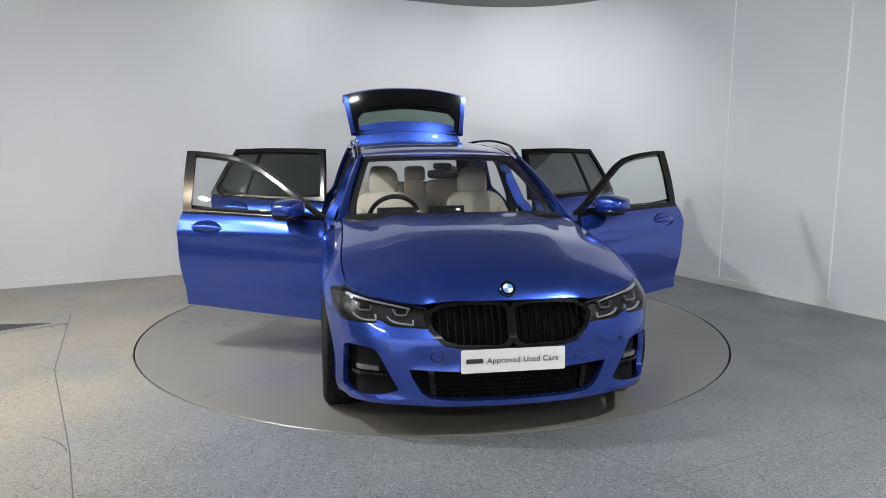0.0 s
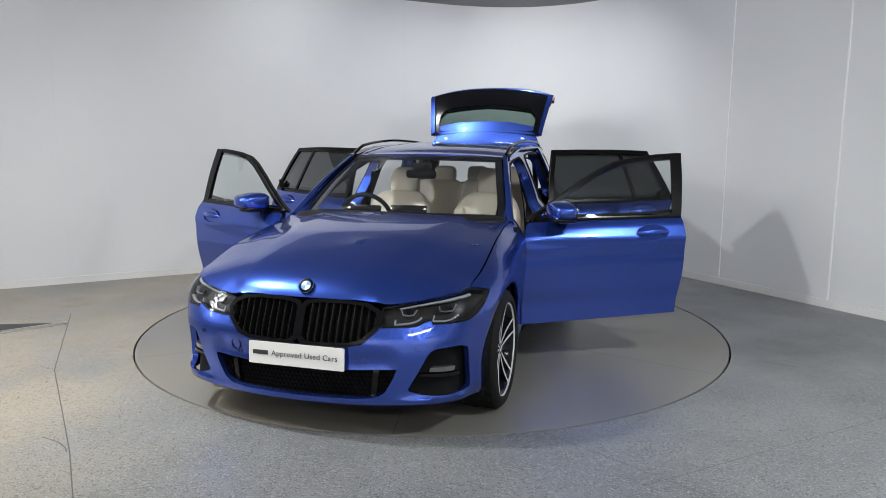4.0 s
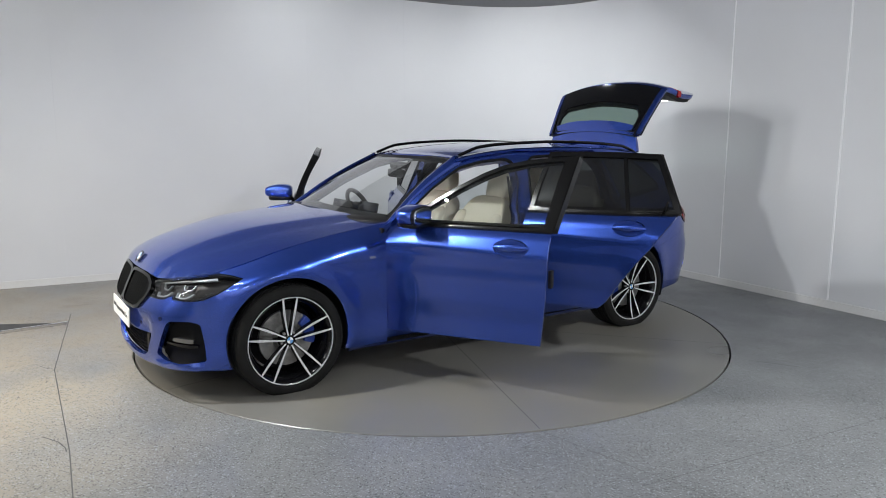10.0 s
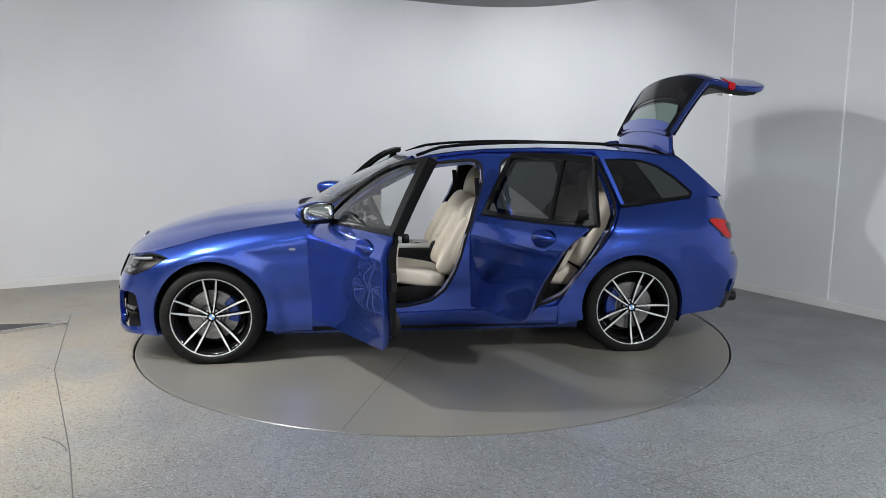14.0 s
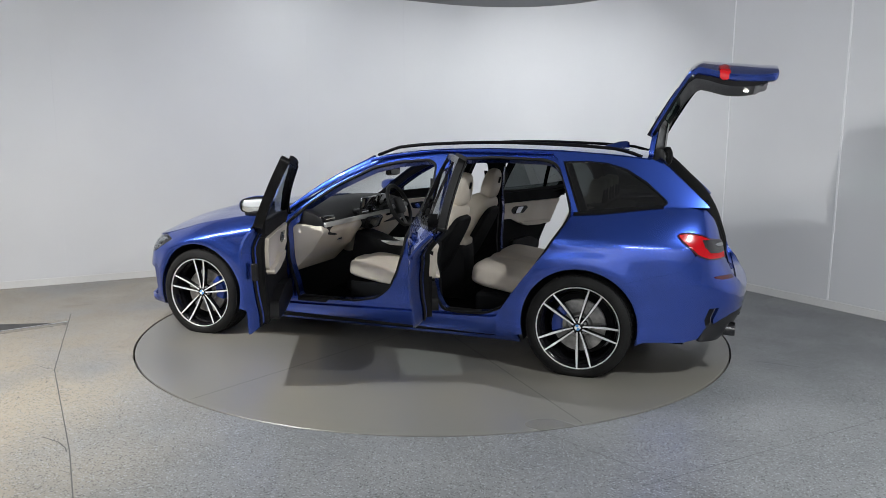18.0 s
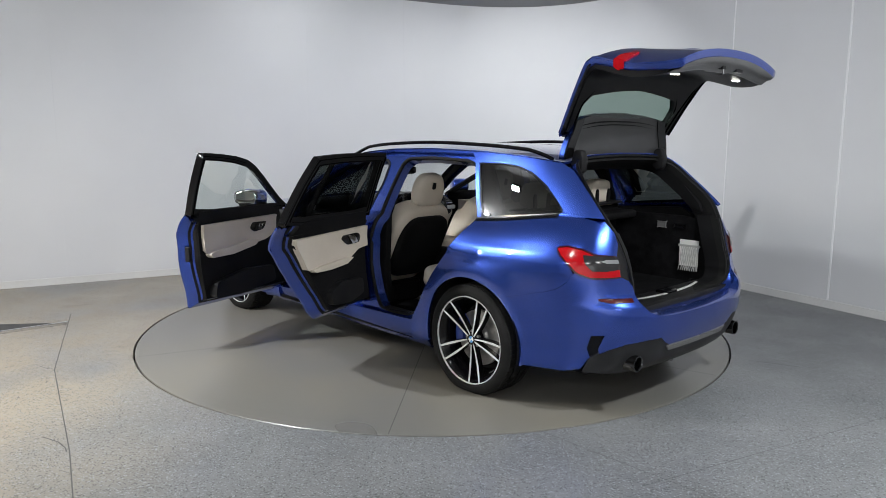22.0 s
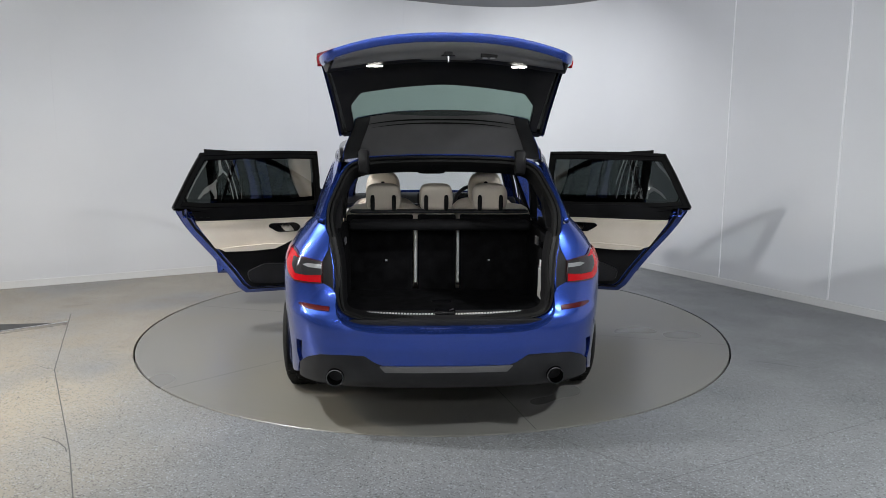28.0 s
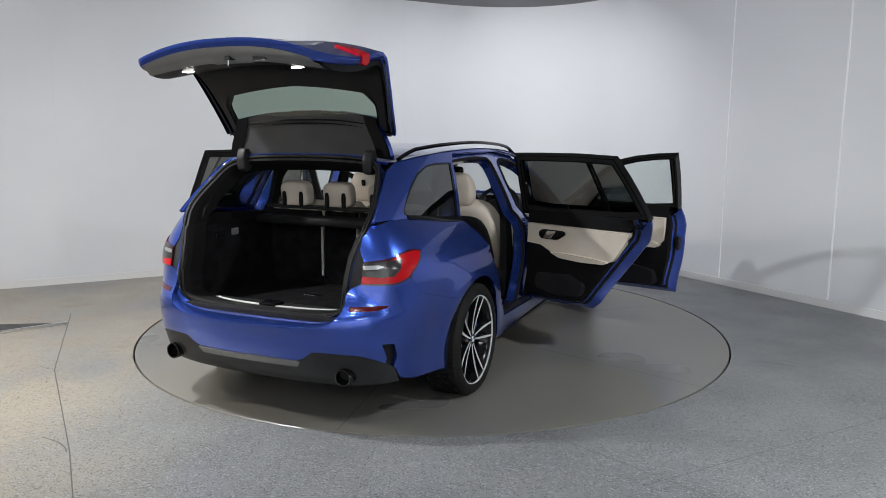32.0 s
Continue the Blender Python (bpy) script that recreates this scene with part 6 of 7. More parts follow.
    pts = [(v, z) for v, z in dense(low[:8] + [(-1, 1.2), (-1, 1.3), (-1, 1.398), (0, 1.398), (1, 1.398), (1, 1.3), (1, 1.2)] + [(1, z) for z in reversed(zs)], 0.06)] 
    inn = surf_in(tg, 0.030, out=o)
    def inner_pt(v, z, k, d):
        q = tg(np.array([v * k]), np.array([0.98 + (z - 0.98) * k]))[0]
        return (q[0] + d - HINGE[0], q[1], q[2] - HINGE[2])
    for v, z in pts:
        a = tg(np.array([v]), np.array([z]))[0]
        rows.append([sides.verts.new((a[0] - HINGE[0] + 0.009, a[1], a[2] - HINGE[2])), sides.verts.new(inner_pt(v, z, 0.99, 0.032)), sides.verts.new(inner_pt(v, z, 0.965, 0.046))])
    for i in range(len(rows)):
        a, b = rows[i], rows[(i + 1) % len(rows)]
        for k in (0, 1):
            sides.faces.new((a[k], b[k], b[k + 1], a[k + 1]))
    part("inner_shell", sides, BLUE, gate, "painted tailgate flange", angle=60)

    def inner_face(v, z):
        p = tg(np.asarray(v) * 0.945, z)
        dep = curve((0.60, 0.028), (0.71, 0.036), (0.745, 0.066), (0.79, 0.102), (0.82, 0.114), (0.88, 0.122), (0.98, 0.122), (1.08, 0.115), (1.18, 0.100), (1.25, 0.072), (1.38, 0.055))
        p[..., 0] += dep(z) * (1 - 0.34 * np.clip(np.abs(v), 0, 1) ** 4)
        return p
    io = facing(inner_face, 0.1, 0.7, (1, 0, 0))
    edge = bmesh.new()
    rows = []
    for v, z in pts:
        fz = min(max(z, 0.715), 1.396)
        q = inner_face(np.array([v]), np.array([fz]))[0]
        rows.append([edge.verts.new(inner_pt(v, z, 0.965, 0.046)), edge.verts.new((q[0] - HINGE[0], q[1], q[2] - HINGE[2]))])
    for i in range(len(rows)):
        a, b = rows[i], rows[(i + 1) % len(rows)]
        if pts[i][1] > 0.71 or pts[(i + 1) % len(pts)][1] > 0.71:
            edge.faces.new((a[0], b[0], b[1], a[1]))
    part("trim_edge", edge, SATIN_BLACK, gate, "black tailgate trim edge", angle=60)
    field = [(-0.995, 0.775), (0, 0.775), (0.995, 0.775), (1.0, 0.80), (1.0, 1.0), (0.98, 1.2), (0.96, 1.396), (0, 1.396), (-0.96, 1.396), (-0.98, 1.2), (-1, 1.0), (-1, 0.80)]
    whole = rounded([(-0.76, 1.280), (-0.88, 1.315), (-0.88, 1.382), (0, 1.386), (0.88, 1.382), (0.88, 1.315), (0.76, 1.280), (0, 1.268)], 0.02)
    panel("inner_trim", patch(field, inner_face, 0.06, holes=[whole], out=io, thick=0.03), SATIN_BLACK, gate, "black tailgate inner trim", org)
    lip = bmesh.new()
    rows = []
    for v in np.linspace(-0.985, 0.985, 41):
        q = inner_face(np.array([v]), np.array([0.745]))[0]
        b = Vector((q[0] - HINGE[0] + 0.012, q[1], q[2] - HINGE[2]))
        a = Vector(inner_pt(v, 0.70, 0.985, 0.040))
        col = [a, a.lerp(b, 0.5) + Vector((0.006, 0, -0.004)), b]
        end = 0.806 if abs(v) < 0.23 else 0.792
        for zz in np.linspace(0.755, end, 5):
            q = inner_face(np.array([v]), np.array([zz]))[0]
            col.append(Vector((q[0] - HINGE[0] + 0.010 - 0.004 * (zz == end), q[1], q[2] - HINGE[2])))
        rows.append([lip.verts.new(p) for p in col])
    for r0, r1 in zip(rows, rows[1:]):
        for k in range(len(r0) - 1):
            lip.faces.new((r0[k], r0[k + 1], r1[k + 1], r1[k]))
    part("lower_trim", lip, GATE_GREY, gate, "grey tailgate trim band", angle=60)
    for v in (-0.335, 0.335):
        z = 0.845
        q = inner_face(np.array([v / (0.92 * float(tg_y(z)))]), np.array([z]))[0]
        lp = lathe([(0.0001, 0.006), (0.025, 0.006), (0.028, 0.0), (0.0001, 0.0)], 20, "x")
        moved(lp, Matrix.Translation((q[0] + 0.001, v, z)) @ Matrix.Diagonal((1.0, 1.35, 0.6, 1)))
        part("courtesy_lamp", lp, LAMP_WHITE, gate, "lit white courtesy lamp", origin=org)
    q = inner_face(np.array([0.0]), np.array([0.765]))[0]
    latch = joined(new_box(q[0] - 0.01, q[0] + 0.045, -0.005, 0.005, 0.752, 0.760, 0.002, 1), new_box(q[0] + 0.036, q[0] + 0.045, -0.005, 0.005, 0.752, 0.790, 0.002, 1))
    part("latch", latch, CHROME, gate, "bright tailgate latch", origin=org)
    part("latch_plate", new_box(q[0] - 0.01, q[0] + 0.016, -0.018, 0.018, 0.748, 0.776, 0.003, 1), SATIN_BLACK, gate, "", origin=org)
    for sg in (-1, 1):
        part("latch_rib", tube([(q[0] + 0.012, sg * 0.020, 0.760), (q[0] + 0.016, sg * 0.055, 0.800)], 0.003, 6), SATIN_BLACK, gate, "", origin=org)
    q = inner_face(np.array([-0.33]), np.array([0.765]))[0]
    part("switch_plate", new_box(q[0] - 0.02, q[0] + 0.016, -0.222, -0.146, 0.752, 0.782, 0.003, 1), SATIN_BLACK, gate, "", origin=org)
    for yy in (-0.201, -0.167):
        part("switch", new_box(q[0] - 0.01, q[0] + 0.020, yy - 0.012, yy + 0.012, 0.757, 0.777, 0.002, 1), GREY_LIGHT, gate, "pale switch", origin=org)
    # the lamps run round the corners of the gate
    for sg in (-1, 1):
        bm = bmesh.new()
        rows = []
        for z in (0.972, 0.985, 1.0, 1.013, 1.024):
            e = tg(np.array([sg * 1.0]), np.array([z]))[0]
            reach = 0.045 - 0.015 * abs(z - 1.0) / 0.03
            rows.append([bm.verts.new((e[0] + dx, e[1] + sg * dy, z)) for dx, dy in ((-0.010, -0.02), (-0.010, 0.003), (0.012, 0.006), (reach, 0.002), (reach, -0.02))])
        for a, b in zip(rows, rows[1:]):
            for k in range(5):
                bm.faces.new((a[k], a[(k + 1) % 5], b[(k + 1) % 5], b[k]))
        bm.faces.new(rows[0])
        bm.faces.new(rows[-1])
        part("lamp_corner", bm, RED_LENS, gate, "glossy red lamp corner", origin=org)
    gate.matrix_local = Matrix.Translation(HINGE) @ Matrix.Rotation(radians(TAILGATE_OPEN), 4, "Y")
    # hinge arms on the body
    for sg in (1, -1):
        arm = prism(rounded([(-1.80, 1.395), (-1.785, 1.31), (-1.82, 1.275), (-1.865, 1.285), (-1.875, 1.36), (-1.855, 1.415), (-1.815, 1.415)], 0.02), sg * 0.395, sg * 0.452, "xz", 0.012)
        part("tailgate_hinge", arm, SATIN_BLACK, car, "black tailgate hinge cover")


build_rear()
build_tailgate()

# ---------------------------------------------------------------- wheels
HUB_Z = 0.311


def settle(bm):
    """The tyre's foot pressed flat on the ground."""
    for v in bm.verts:
        v.co.z = max(v.co.z, -HUB_Z + 0.02 * (v.co.z + HUB_Z) if v.co.z < -HUB_Z else v.co.z)


def build_wheel():
    """One wheel, its outer face to +y, about its own middle."""
    R, W = 0.331, 0.230
    w = lathe([(0.205, -0.085), (0.215, 0.0), (0.235, 0.080), (0.253, 0.098), (0.258, 0.100), (0.258, 0.092), (0.236, 0.080), (0.236, -0.09), (0.228, -0.095)], 64, "y")
    for f in list(w.faces):
        if len(f.verts) > 8:
            w.faces.remove(f)
    wheel = part("wheel", w, GLOSS_BLACK, car, "two-tone black and machined alloy wheel", angle=50)
    h = W / 2
    tyre = lathe([(0.2605, h - 0.020), (0.2635, h - 0.009), (0.271, h + 0.001), (0.285, h + 0.003), (0.305, h - 0.004), (0.318, h - 0.014), (0.324, h - 0.022), (0.3255, h - 0.030), (0.3255, 0.052), (0.323, 0.050), (0.323, 0.042), (0.326, 0.040),
                  (0.3255, 0.012), (0.324, 0.010), (0.324, -0.002), (0.3255, -0.004), (0.3255, -0.040), (0.323, -0.042), (0.323, -0.050), (0.3255, -0.052), (0.325, -h + 0.030), (0.31, -h + 0.008), (0.285, -h), (0.236, -h + 0.012)], 72, "y", closed=True)
    settle(tyre)
    part("tyre", tyre, RUBBER, wheel, "black low-profile tyre", angle=30)
    blocks = bmesh.new()
    for i in range(76):
        for yy, tw, off in ((0.076, 0.034, 0.0), (0.030, 0.030, 0.5), (-0.030, 0.030, 0.0), (-0.076, 0.034, 0.5)):
            a = 2 * math.pi * (i + off) / 76
            r0, r1 = 0.3245, 0.3312 if abs(yy) < 0.05 else 0.3298
            quad = [(a + da, yy + dy) for da, dy in ((-0.030, -tw / 2), (0.030, -tw / 2), (0.034, tw / 2), (-0.026, tw / 2))]
            lo = [blocks.verts.new((r0 * math.cos(p), q, r0 * math.sin(p))) for p, q in quad]
            hi = [blocks.verts.new((r1 * math.cos(p), q, r1 * math.sin(p))) for p, q in quad]
            blocks.faces.new(hi)
            for k in range(4):
                blocks.faces.new((lo[k], lo[(k + 1) % 4], hi[(k + 1) % 4], hi[k]))
    bmesh.ops.recalc_face_normals(blocks, faces=blocks.faces)
    settle(blocks)
    part("tyre_tread", blocks, RUBBER, wheel, "tread blocks of the tyre", smooth=False)["kind"] = "stuff"
    lip = lathe([(0.2540, 0.096), (0.2560, 0.107), (0.2605, 0.107), (0.2615, 0.094)], 64, "y", closed=True)
    part("rim_edge", lip, MACHINED, wheel, "bright machined rim edge")
    # five forked spokes: a black body and two machined faces each
    for i in range(5):
        t = radians(90 + 72 * i)
        body_bm = bmesh.new()
        faces_bm = bmesh.new()
        for sg in (1, -1):
            rows, face_rows = [], []
            for k in range(9):
                q = k / 8
                r = 0.030 + q * 0.224
                off = sg * (0.009 + 0.034 * q + 0.0025 * math.sin(math.pi * q))
                wd = 0.0056 + 0.0030 * math.exp(-((q - 0.62) / 0.28) ** 2)
                y = 0.072 + 0.027 * q ** 2
                def put(bm, rr, oo, yy):
                    return bm.verts.new((rr * math.cos(t) - oo * math.sin(t), yy, rr * math.sin(t) + oo * math.cos(t)))
                rows.append([put(body_bm, r, off - wd - 0.004, y - 0.030), put(body_bm, r, off - wd, y), put(body_bm, r, off + wd, y), put(body_bm, r, off + wd + 0.004, y - 0.030)])
                face_rows.append([put(faces_bm, r, off - wd * 0.86, y - 0.004), put(faces_bm, r, off - wd * 0.80, y + 0.002), put(faces_bm, r, off + wd * 0.80, y + 0.002), put(faces_bm, r, off + wd * 0.86, y - 0.004)])
            for bm, rr in ((body_bm, rows), (faces_bm, face_rows)):
                for a, b in zip(rr, rr[1:]):
                    for k in range(4):
                        bm.faces.new((a[k], a[(k + 1) % 4], b[(k + 1) % 4], b[k]))
                bm.faces.new(rr[0])
                bm.faces.new(rr[-1])
        part("spoke", body_bm, GLOSS_BLACK, wheel, "black spoke side")
        part("spoke_face", faces_bm, MACHINED, wheel, "machined silver spoke face")
    hub = lathe([(0.0001, 0.068), (0.028, 0.068), (0.031, 0.074), (0.036, 0.072), (0.048, 0.058), (0.060, 0.03), (0.0001, 0.03)], 30, "y")
    part("hub", hub, GLOSS_BLACK, wheel)
    cap = badge("hub_cap", 0.031, wheel, Matrix.Translation((0, 0.0735, 0)) @ Euler((radians(-90), 0, 0)).to_matrix().to_4x4())
    disc = lathe([(0.06, 0.012), (0.165, 0.012), (0.165, -0.012), (0.06, -0.012)], 48, "y", closed=True)
    part("brake_disc", disc, STEEL, wheel, "bare steel brake disc")
    bell = lathe([(0.0001, 0.03), (0.07, 0.03), (0.085, 0.01), (0.085, -0.02), (0.0001, -0.02)], 32, "y")
    part("brake_bell", bell, STEEL, wheel)
    back = lathe([(0.0001, -0.05), (0.20, -0.05), (0.20, -0.07), (0.0001, -0.07)], 32, "y")
    part("backing_plate", back, DARK_TRIM, wheel)
    for i in range(5):
        t = radians(126 + 72 * i)
        bl = lathe([(0.0001, 0.066), (0.009, 0.066), (0.009, 0.05), (0.0001, 0.05)], 6, "y")
        moved(bl, Matrix.Translation((0.048 * math.cos(t), 0, 0.048 * math.sin(t))))
        part("wheel_bolt", bl, STEEL, wheel)
    return wheel


def caliper(parent, ang):
    pts = ring(0, 0, 0.172, -32, 32, 10) + ring(0, 0, 0.105, 32, -32, 10)
    bm = prism(pts, -0.035, 0.042, "xz", 0.008)
    c = part("brake_caliper", bm, CALIPER, parent, "blue brake caliper")
    c.matrix_local = Matrix.Rotation(radians(ang), 4, "Y")


def build_wheels():
    base = build_wheel()
    made = []
    spots = [(ARCH_F, 1, 0, 165), (ARCH_R, 1, -25, 15), (ARCH_F, -1, 40, 165), (ARCH_R, -1, 55, 15)]
    for n, (x, sg, spin, ang) in enumerate(spots):
        m = Matrix.Translation((x, sg * 0.792, HUB_Z)) @ (Matrix.Rotation(math.pi, 4, "Z") if sg < 0 else Matrix.Identity(4))
        wl = base if n == 0 else copy_thing(base, m)
        wl.matrix_local = m @ Matrix.Rotation(radians(spin), 4, "Y")
        for c in wl.children:
            if c.name.startswith("tyre"):
                c.matrix_local = Matrix.Rotation(radians(-spin), 4, "Y")
        made.append((wl, -spin - (ang if sg > 0 else 180 - ang)))
    for wl, turn in made:
        caliper(wl, turn)


build_wheels()

# ---------------------------------------------------------------- inside the car
def soft(parent, name, mat, size, at, rot=0.0, puff=0.5, label="", seg=7, shape=None):
    bm = cushion(*size, puff, seg, shape)
    moved(bm, Matrix.Translation(at) @ Matrix.Rotation(radians(rot), 4, "Y"))
    return part(name, bm, mat, parent, label, angle=75)


def front_seat(y):
    seat = tagged(part("front_seat", new_box(-0.16, 0.30, y - 0.22, y + 0.22, 0.24, 0.40, 0.02, 1), DARK_TRIM, car), "oyster leather front seat with black rear shell")

    def bolster(k):
        return lambda x, yy, z: (x, yy, z + (0.030 * abs(yy / 0.26) ** 3 if z > 0 else 0))
    soft(seat, "seat_cushion", CREAM, (0.50, 0.50, 0.12), (0.09, y, 0.490), -9, 0.42, "oyster leather seat cushion", 8, bolster(1))
    for k in (-0.14, 0.14):
        soft(seat, "side_bolster", CREAM, (0.44, 0.10, 0.11), (0.08, y + (0.215 if k > 0 else -0.215), 0.50), -9, 0.5, "", 6)
    soft(seat, "seat_insert", CREAM, (0.40, 0.28, 0.05), (0.14, y, 0.535), -9, 0.4, "", 6)
    tilt = 28

    def back(x, yy, z):
        w = 1.0 - 0.22 * max(0.0, z / 0.30) ** 2
        return (x + (0.030 * abs(yy / 0.26) ** 3 if x > 0 else 0), yy * w, z)
    soft(seat, "backrest", CREAM, (0.17, 0.54, 0.60), (-0.315, y, 0.755), -tilt, 0.42, "oyster leather backrest", 9, back)
    for sg in (-1, 1):
        soft(seat, "side_bolster", CREAM, (0.14, 0.10, 0.44), (-0.22, y + sg * 0.215, 0.72), -tilt, 0.5, "", 6)
    soft(seat, "back_shell", DARK_TRIM, (0.06, 0.44, 0.50), (-0.385, y, 0.70), -tilt, 0.4, "black rear shell", 8, back)
    soft(seat, "headrest", CREAM, (0.115, 0.245, 0.235), (-0.487, y, 1.115), -14, 0.45, "oyster leather headrest", 8,
         lambda x, yy, z: (x * (1 - 0.3 * max(0, z / 0.1)), yy * (1 - 0.18 * max(0, z / 0.1) ** 2), z))
    for sg in (-1, 1):
        part("headrest_post", tube([(-0.47, y + sg * 0.06, 0.98), (-0.485, y + sg * 0.06, 1.07)], 0.007, 6), CHROME, seat)
    soft(seat, "headrest_slot", DARK_TRIM, (0.012, 0.03, 0.05), (-0.552, y + 0.0, 1.14), -14, 0.5, "", 3)
    part("seat_rail", new_box(-0.20, 0.36, y - 0.24, y - 0.19, 0.225, 0.25, 0.004, 1), STEEL, seat)
    part("seat_rail", new_box(-0.20, 0.36, y + 0.19, y + 0.24, 0.225, 0.25, 0.004, 1), STEEL, seat)
    part("seat_side_cover", new_box(-0.20, 0.28, y - 0.262, y - 0.245, 0.33, 0.44, 0.008, 2), DARK_TRIM, seat)
    part("seat_side_cover", new_box(-0.20, 0.28, y + 0.245, y + 0.262, 0.33, 0.44, 0.008, 2), DARK_TRIM, seat)


def rear_bench():
    seat = tagged(part("rear_bench", new_box(-1.16, -0.66, -0.60, 0.60, 0.225, 0.42, 0.02, 1), DARK_TRIM, car), "oyster leather rear bench")
    for y, w in ((0.33, 0.50), (0.0, 0.22), (-0.33, 0.50)):
        soft(seat, "seat_cushion", CREAM, (0.56, w, 0.16), (-0.88, y, 0.50), -9, 0.40, "oyster leather bench cushion", 7)
        soft(seat, "backrest", CREAM, (0.15, w, 0.58), (-1.275, y, 0.80), -22, 0.36, "oyster leather bench backrest", 7)
    for y, w in ((0.334, 0.21), (0.02, 0.20), (-0.303, 0.21)):
        soft(seat, "headrest", CREAM, (0.10, w, 0.155), (-1.44, y, 1.128), -8, 0.42, "oyster leather headrest with dark posts", 7,
             lambda x, yy, z: (x, yy * (1 - 0.12 * max(0, z / 0.08) ** 2), z))
        for sg in (-1, 1):
            soft(seat, "headrest_post", DARK_TRIM, (0.02, 0.026, 0.095), (-1.492, y + sg * w * 0.30, 1.095), 0, 0.5, "", 3)
    for y0, y1 in ((0.158, 0.555), (-0.10, 0.13), (-0.555, -0.125)):
        part("seat_back_carpet", moved(new_box(-0.02, 0.02, y0, y1, 0.555, 1.02, 0.01, 2), Matrix.Translation((-1.43, 0, 0)) @ Matrix.Rotation(radians(0), 4, "Y")), CARPET, seat, "black carpeted seat back")
    for y in (0.144, -0.112):
        part("split_strip", new_box(-1.458, -1.45, y - 0.007, y + 0.007, 0.61, 0.95), GREY_LIGHT, seat, "pale strip between the seat backs")
    for y in (0.32, -0.30):
        part("release_knob", new_box(-1.462, -1.45, y - 0.010, y + 0.010, 0.735, 0.755, 0.004, 1), CHROME, seat)


def dashboard():
    d = tagged(part("dashboard", moved(cushion(0.46, 1.50, 0.15, 0.30, 8, lambda x, y, z: (x + 0.10 * (1 - abs(y / 0.75) ** 3) - 0.02, y, z - 0.10 * max(0, -x / 0.23) ** 2)), Matrix.Translation((0.625, 0, 0.905))), SATIN_BLACK, car), "black and oyster dashboard")
    lower = prism([(0.76, 0.86), (0.44, 0.845), (0.42, 0.80), (0.52, 0.66), (0.68, 0.50), (0.76, 0.50)], 0.14, 0.76, "xz", 0.02)
    part("glovebox", lower, CREAM, d, "oyster glovebox panel")
    lower = prism([(0.76, 0.86), (0.46, 0.845), (0.44, 0.80), (0.52, 0.68), (0.68, 0.52), (0.76, 0.52)], -0.76, -0.14, "xz", 0.02)
    part("knee_panel", lower, CREAM, d, "oyster knee panel")
    part("trim_strip", new_box(0.405, 0.43, -0.75, 0.75, 0.838, 0.872, 0.006, 2), GREY_LIGHT, d, "silver trim strip")
    part("glovebox_handle", new_box(0.47, 0.50, 0.40, 0.46, 0.71, 0.725, 0.003, 1), CHROME, d)
    for y in (0.66, -0.66, 0.10, -0.10):
        v = part("air_vent", new_box(0.425, 0.50, y - 0.075, y + 0.075, 0.872, 0.915, 0.01, 2), GLOSS_BLACK, d)
        part("vent_bar", new_box(0.420, 0.430, y - 0.065, y + 0.065, 0.890, 0.896), CHROME, v)
    scr = moved(new_box(-0.012, 0.012, -0.135, 0.135, -0.055, 0.055, 0.008, 2), Matrix.Translation((0.45, -0.02, 0.948)) @ Matrix.Rotation(radians(-12), 4, "Y"))
    part("display", scr, SCREEN, d, "dark centre display")
    scr = moved(new_box(-0.012, 0.012, -0.15, 0.15, -0.055, 0.055, 0.008, 2), Matrix.Translation((0.50, -0.36, 0.945)) @ Matrix.Rotation(radians(-12), 4, "Y"))
    part("instrument_display", scr, SCREEN, d)
    part("control_panel", moved(new_box(-0.02, 0.02, -0.12, 0.12, -0.05, 0.05, 0.01, 2), Matrix.Translation((0.40, 0, 0.80)) @ Matrix.Rotation(radians(-25), 4, "Y")), GLOSS_BLACK, d)
    c = tagged(part("centre_console", prism([(0.50, 0.74), (0.36, 0.70), (0.15, 0.625), (-0.10, 0.615), (-0.12, 0.66), (-0.42, 0.665), (-0.44, 0.25), (0.60, 0.25)], -0.125, 0.125, "xz", 0.02), DARK_TRIM, car), "black centre console with oyster armrest")
    part("armrest", moved(cushion(0.30, 0.20, 0.07, 0.4, 5), Matrix.Translation((-0.28, 0, 0.685))), CREAM, c, "oyster armrest")
    part("console_trim", new_box(-0.08, 0.36, 0.085, 0.118, 0.635, 0.668, 0.008, 2), GREY_LIGHT, c)
    part("console_trim", new_box(-0.08, 0.36, -0.118, -0.085, 0.635, 0.668, 0.008, 2), GREY_LIGHT, c)
    part("gear_lever", moved(cushion(0.06, 0.045, 0.09, 0.5, 4), Matrix.Translation((0.10, -0.03, 0.68))), GLOSS_BLACK, c, "black gear selector")
    part("rotary_knob", lathe([(0.0001, 0.665), (0.025, 0.665), (0.028, 0.66), (0.028, 0.63), (0.0001, 0.63)], 20, "z"), CHROME, c)
    # steering wheel on the right
    m = Matrix.Translation((0.335, -0.375, 0.905)) @ Matrix.Rotation(radians(-66), 4, "Y")
    rim = bmesh.new()
    n, k = 40, 10
    rows = []
    for i in range(n):
        a = 2 * math.pi * i / n
        rows.append([rim.verts.new(((0.178 + 0.0165 * math.cos(b)) * math.cos(a), (0.178 + 0.0165 * math.cos(b)) * math.sin(a), 0.0165 * math.sin(b))) for b in [2 * math.pi * j / k for j in range(k)]])
    for i in range(n):
        for j in range(k):
            rim.faces.new((rows[i][j], rows[(i + 1) % n][j], rows[(i + 1) % n][(j + 1) % k], rows[i][(j + 1) % k]))
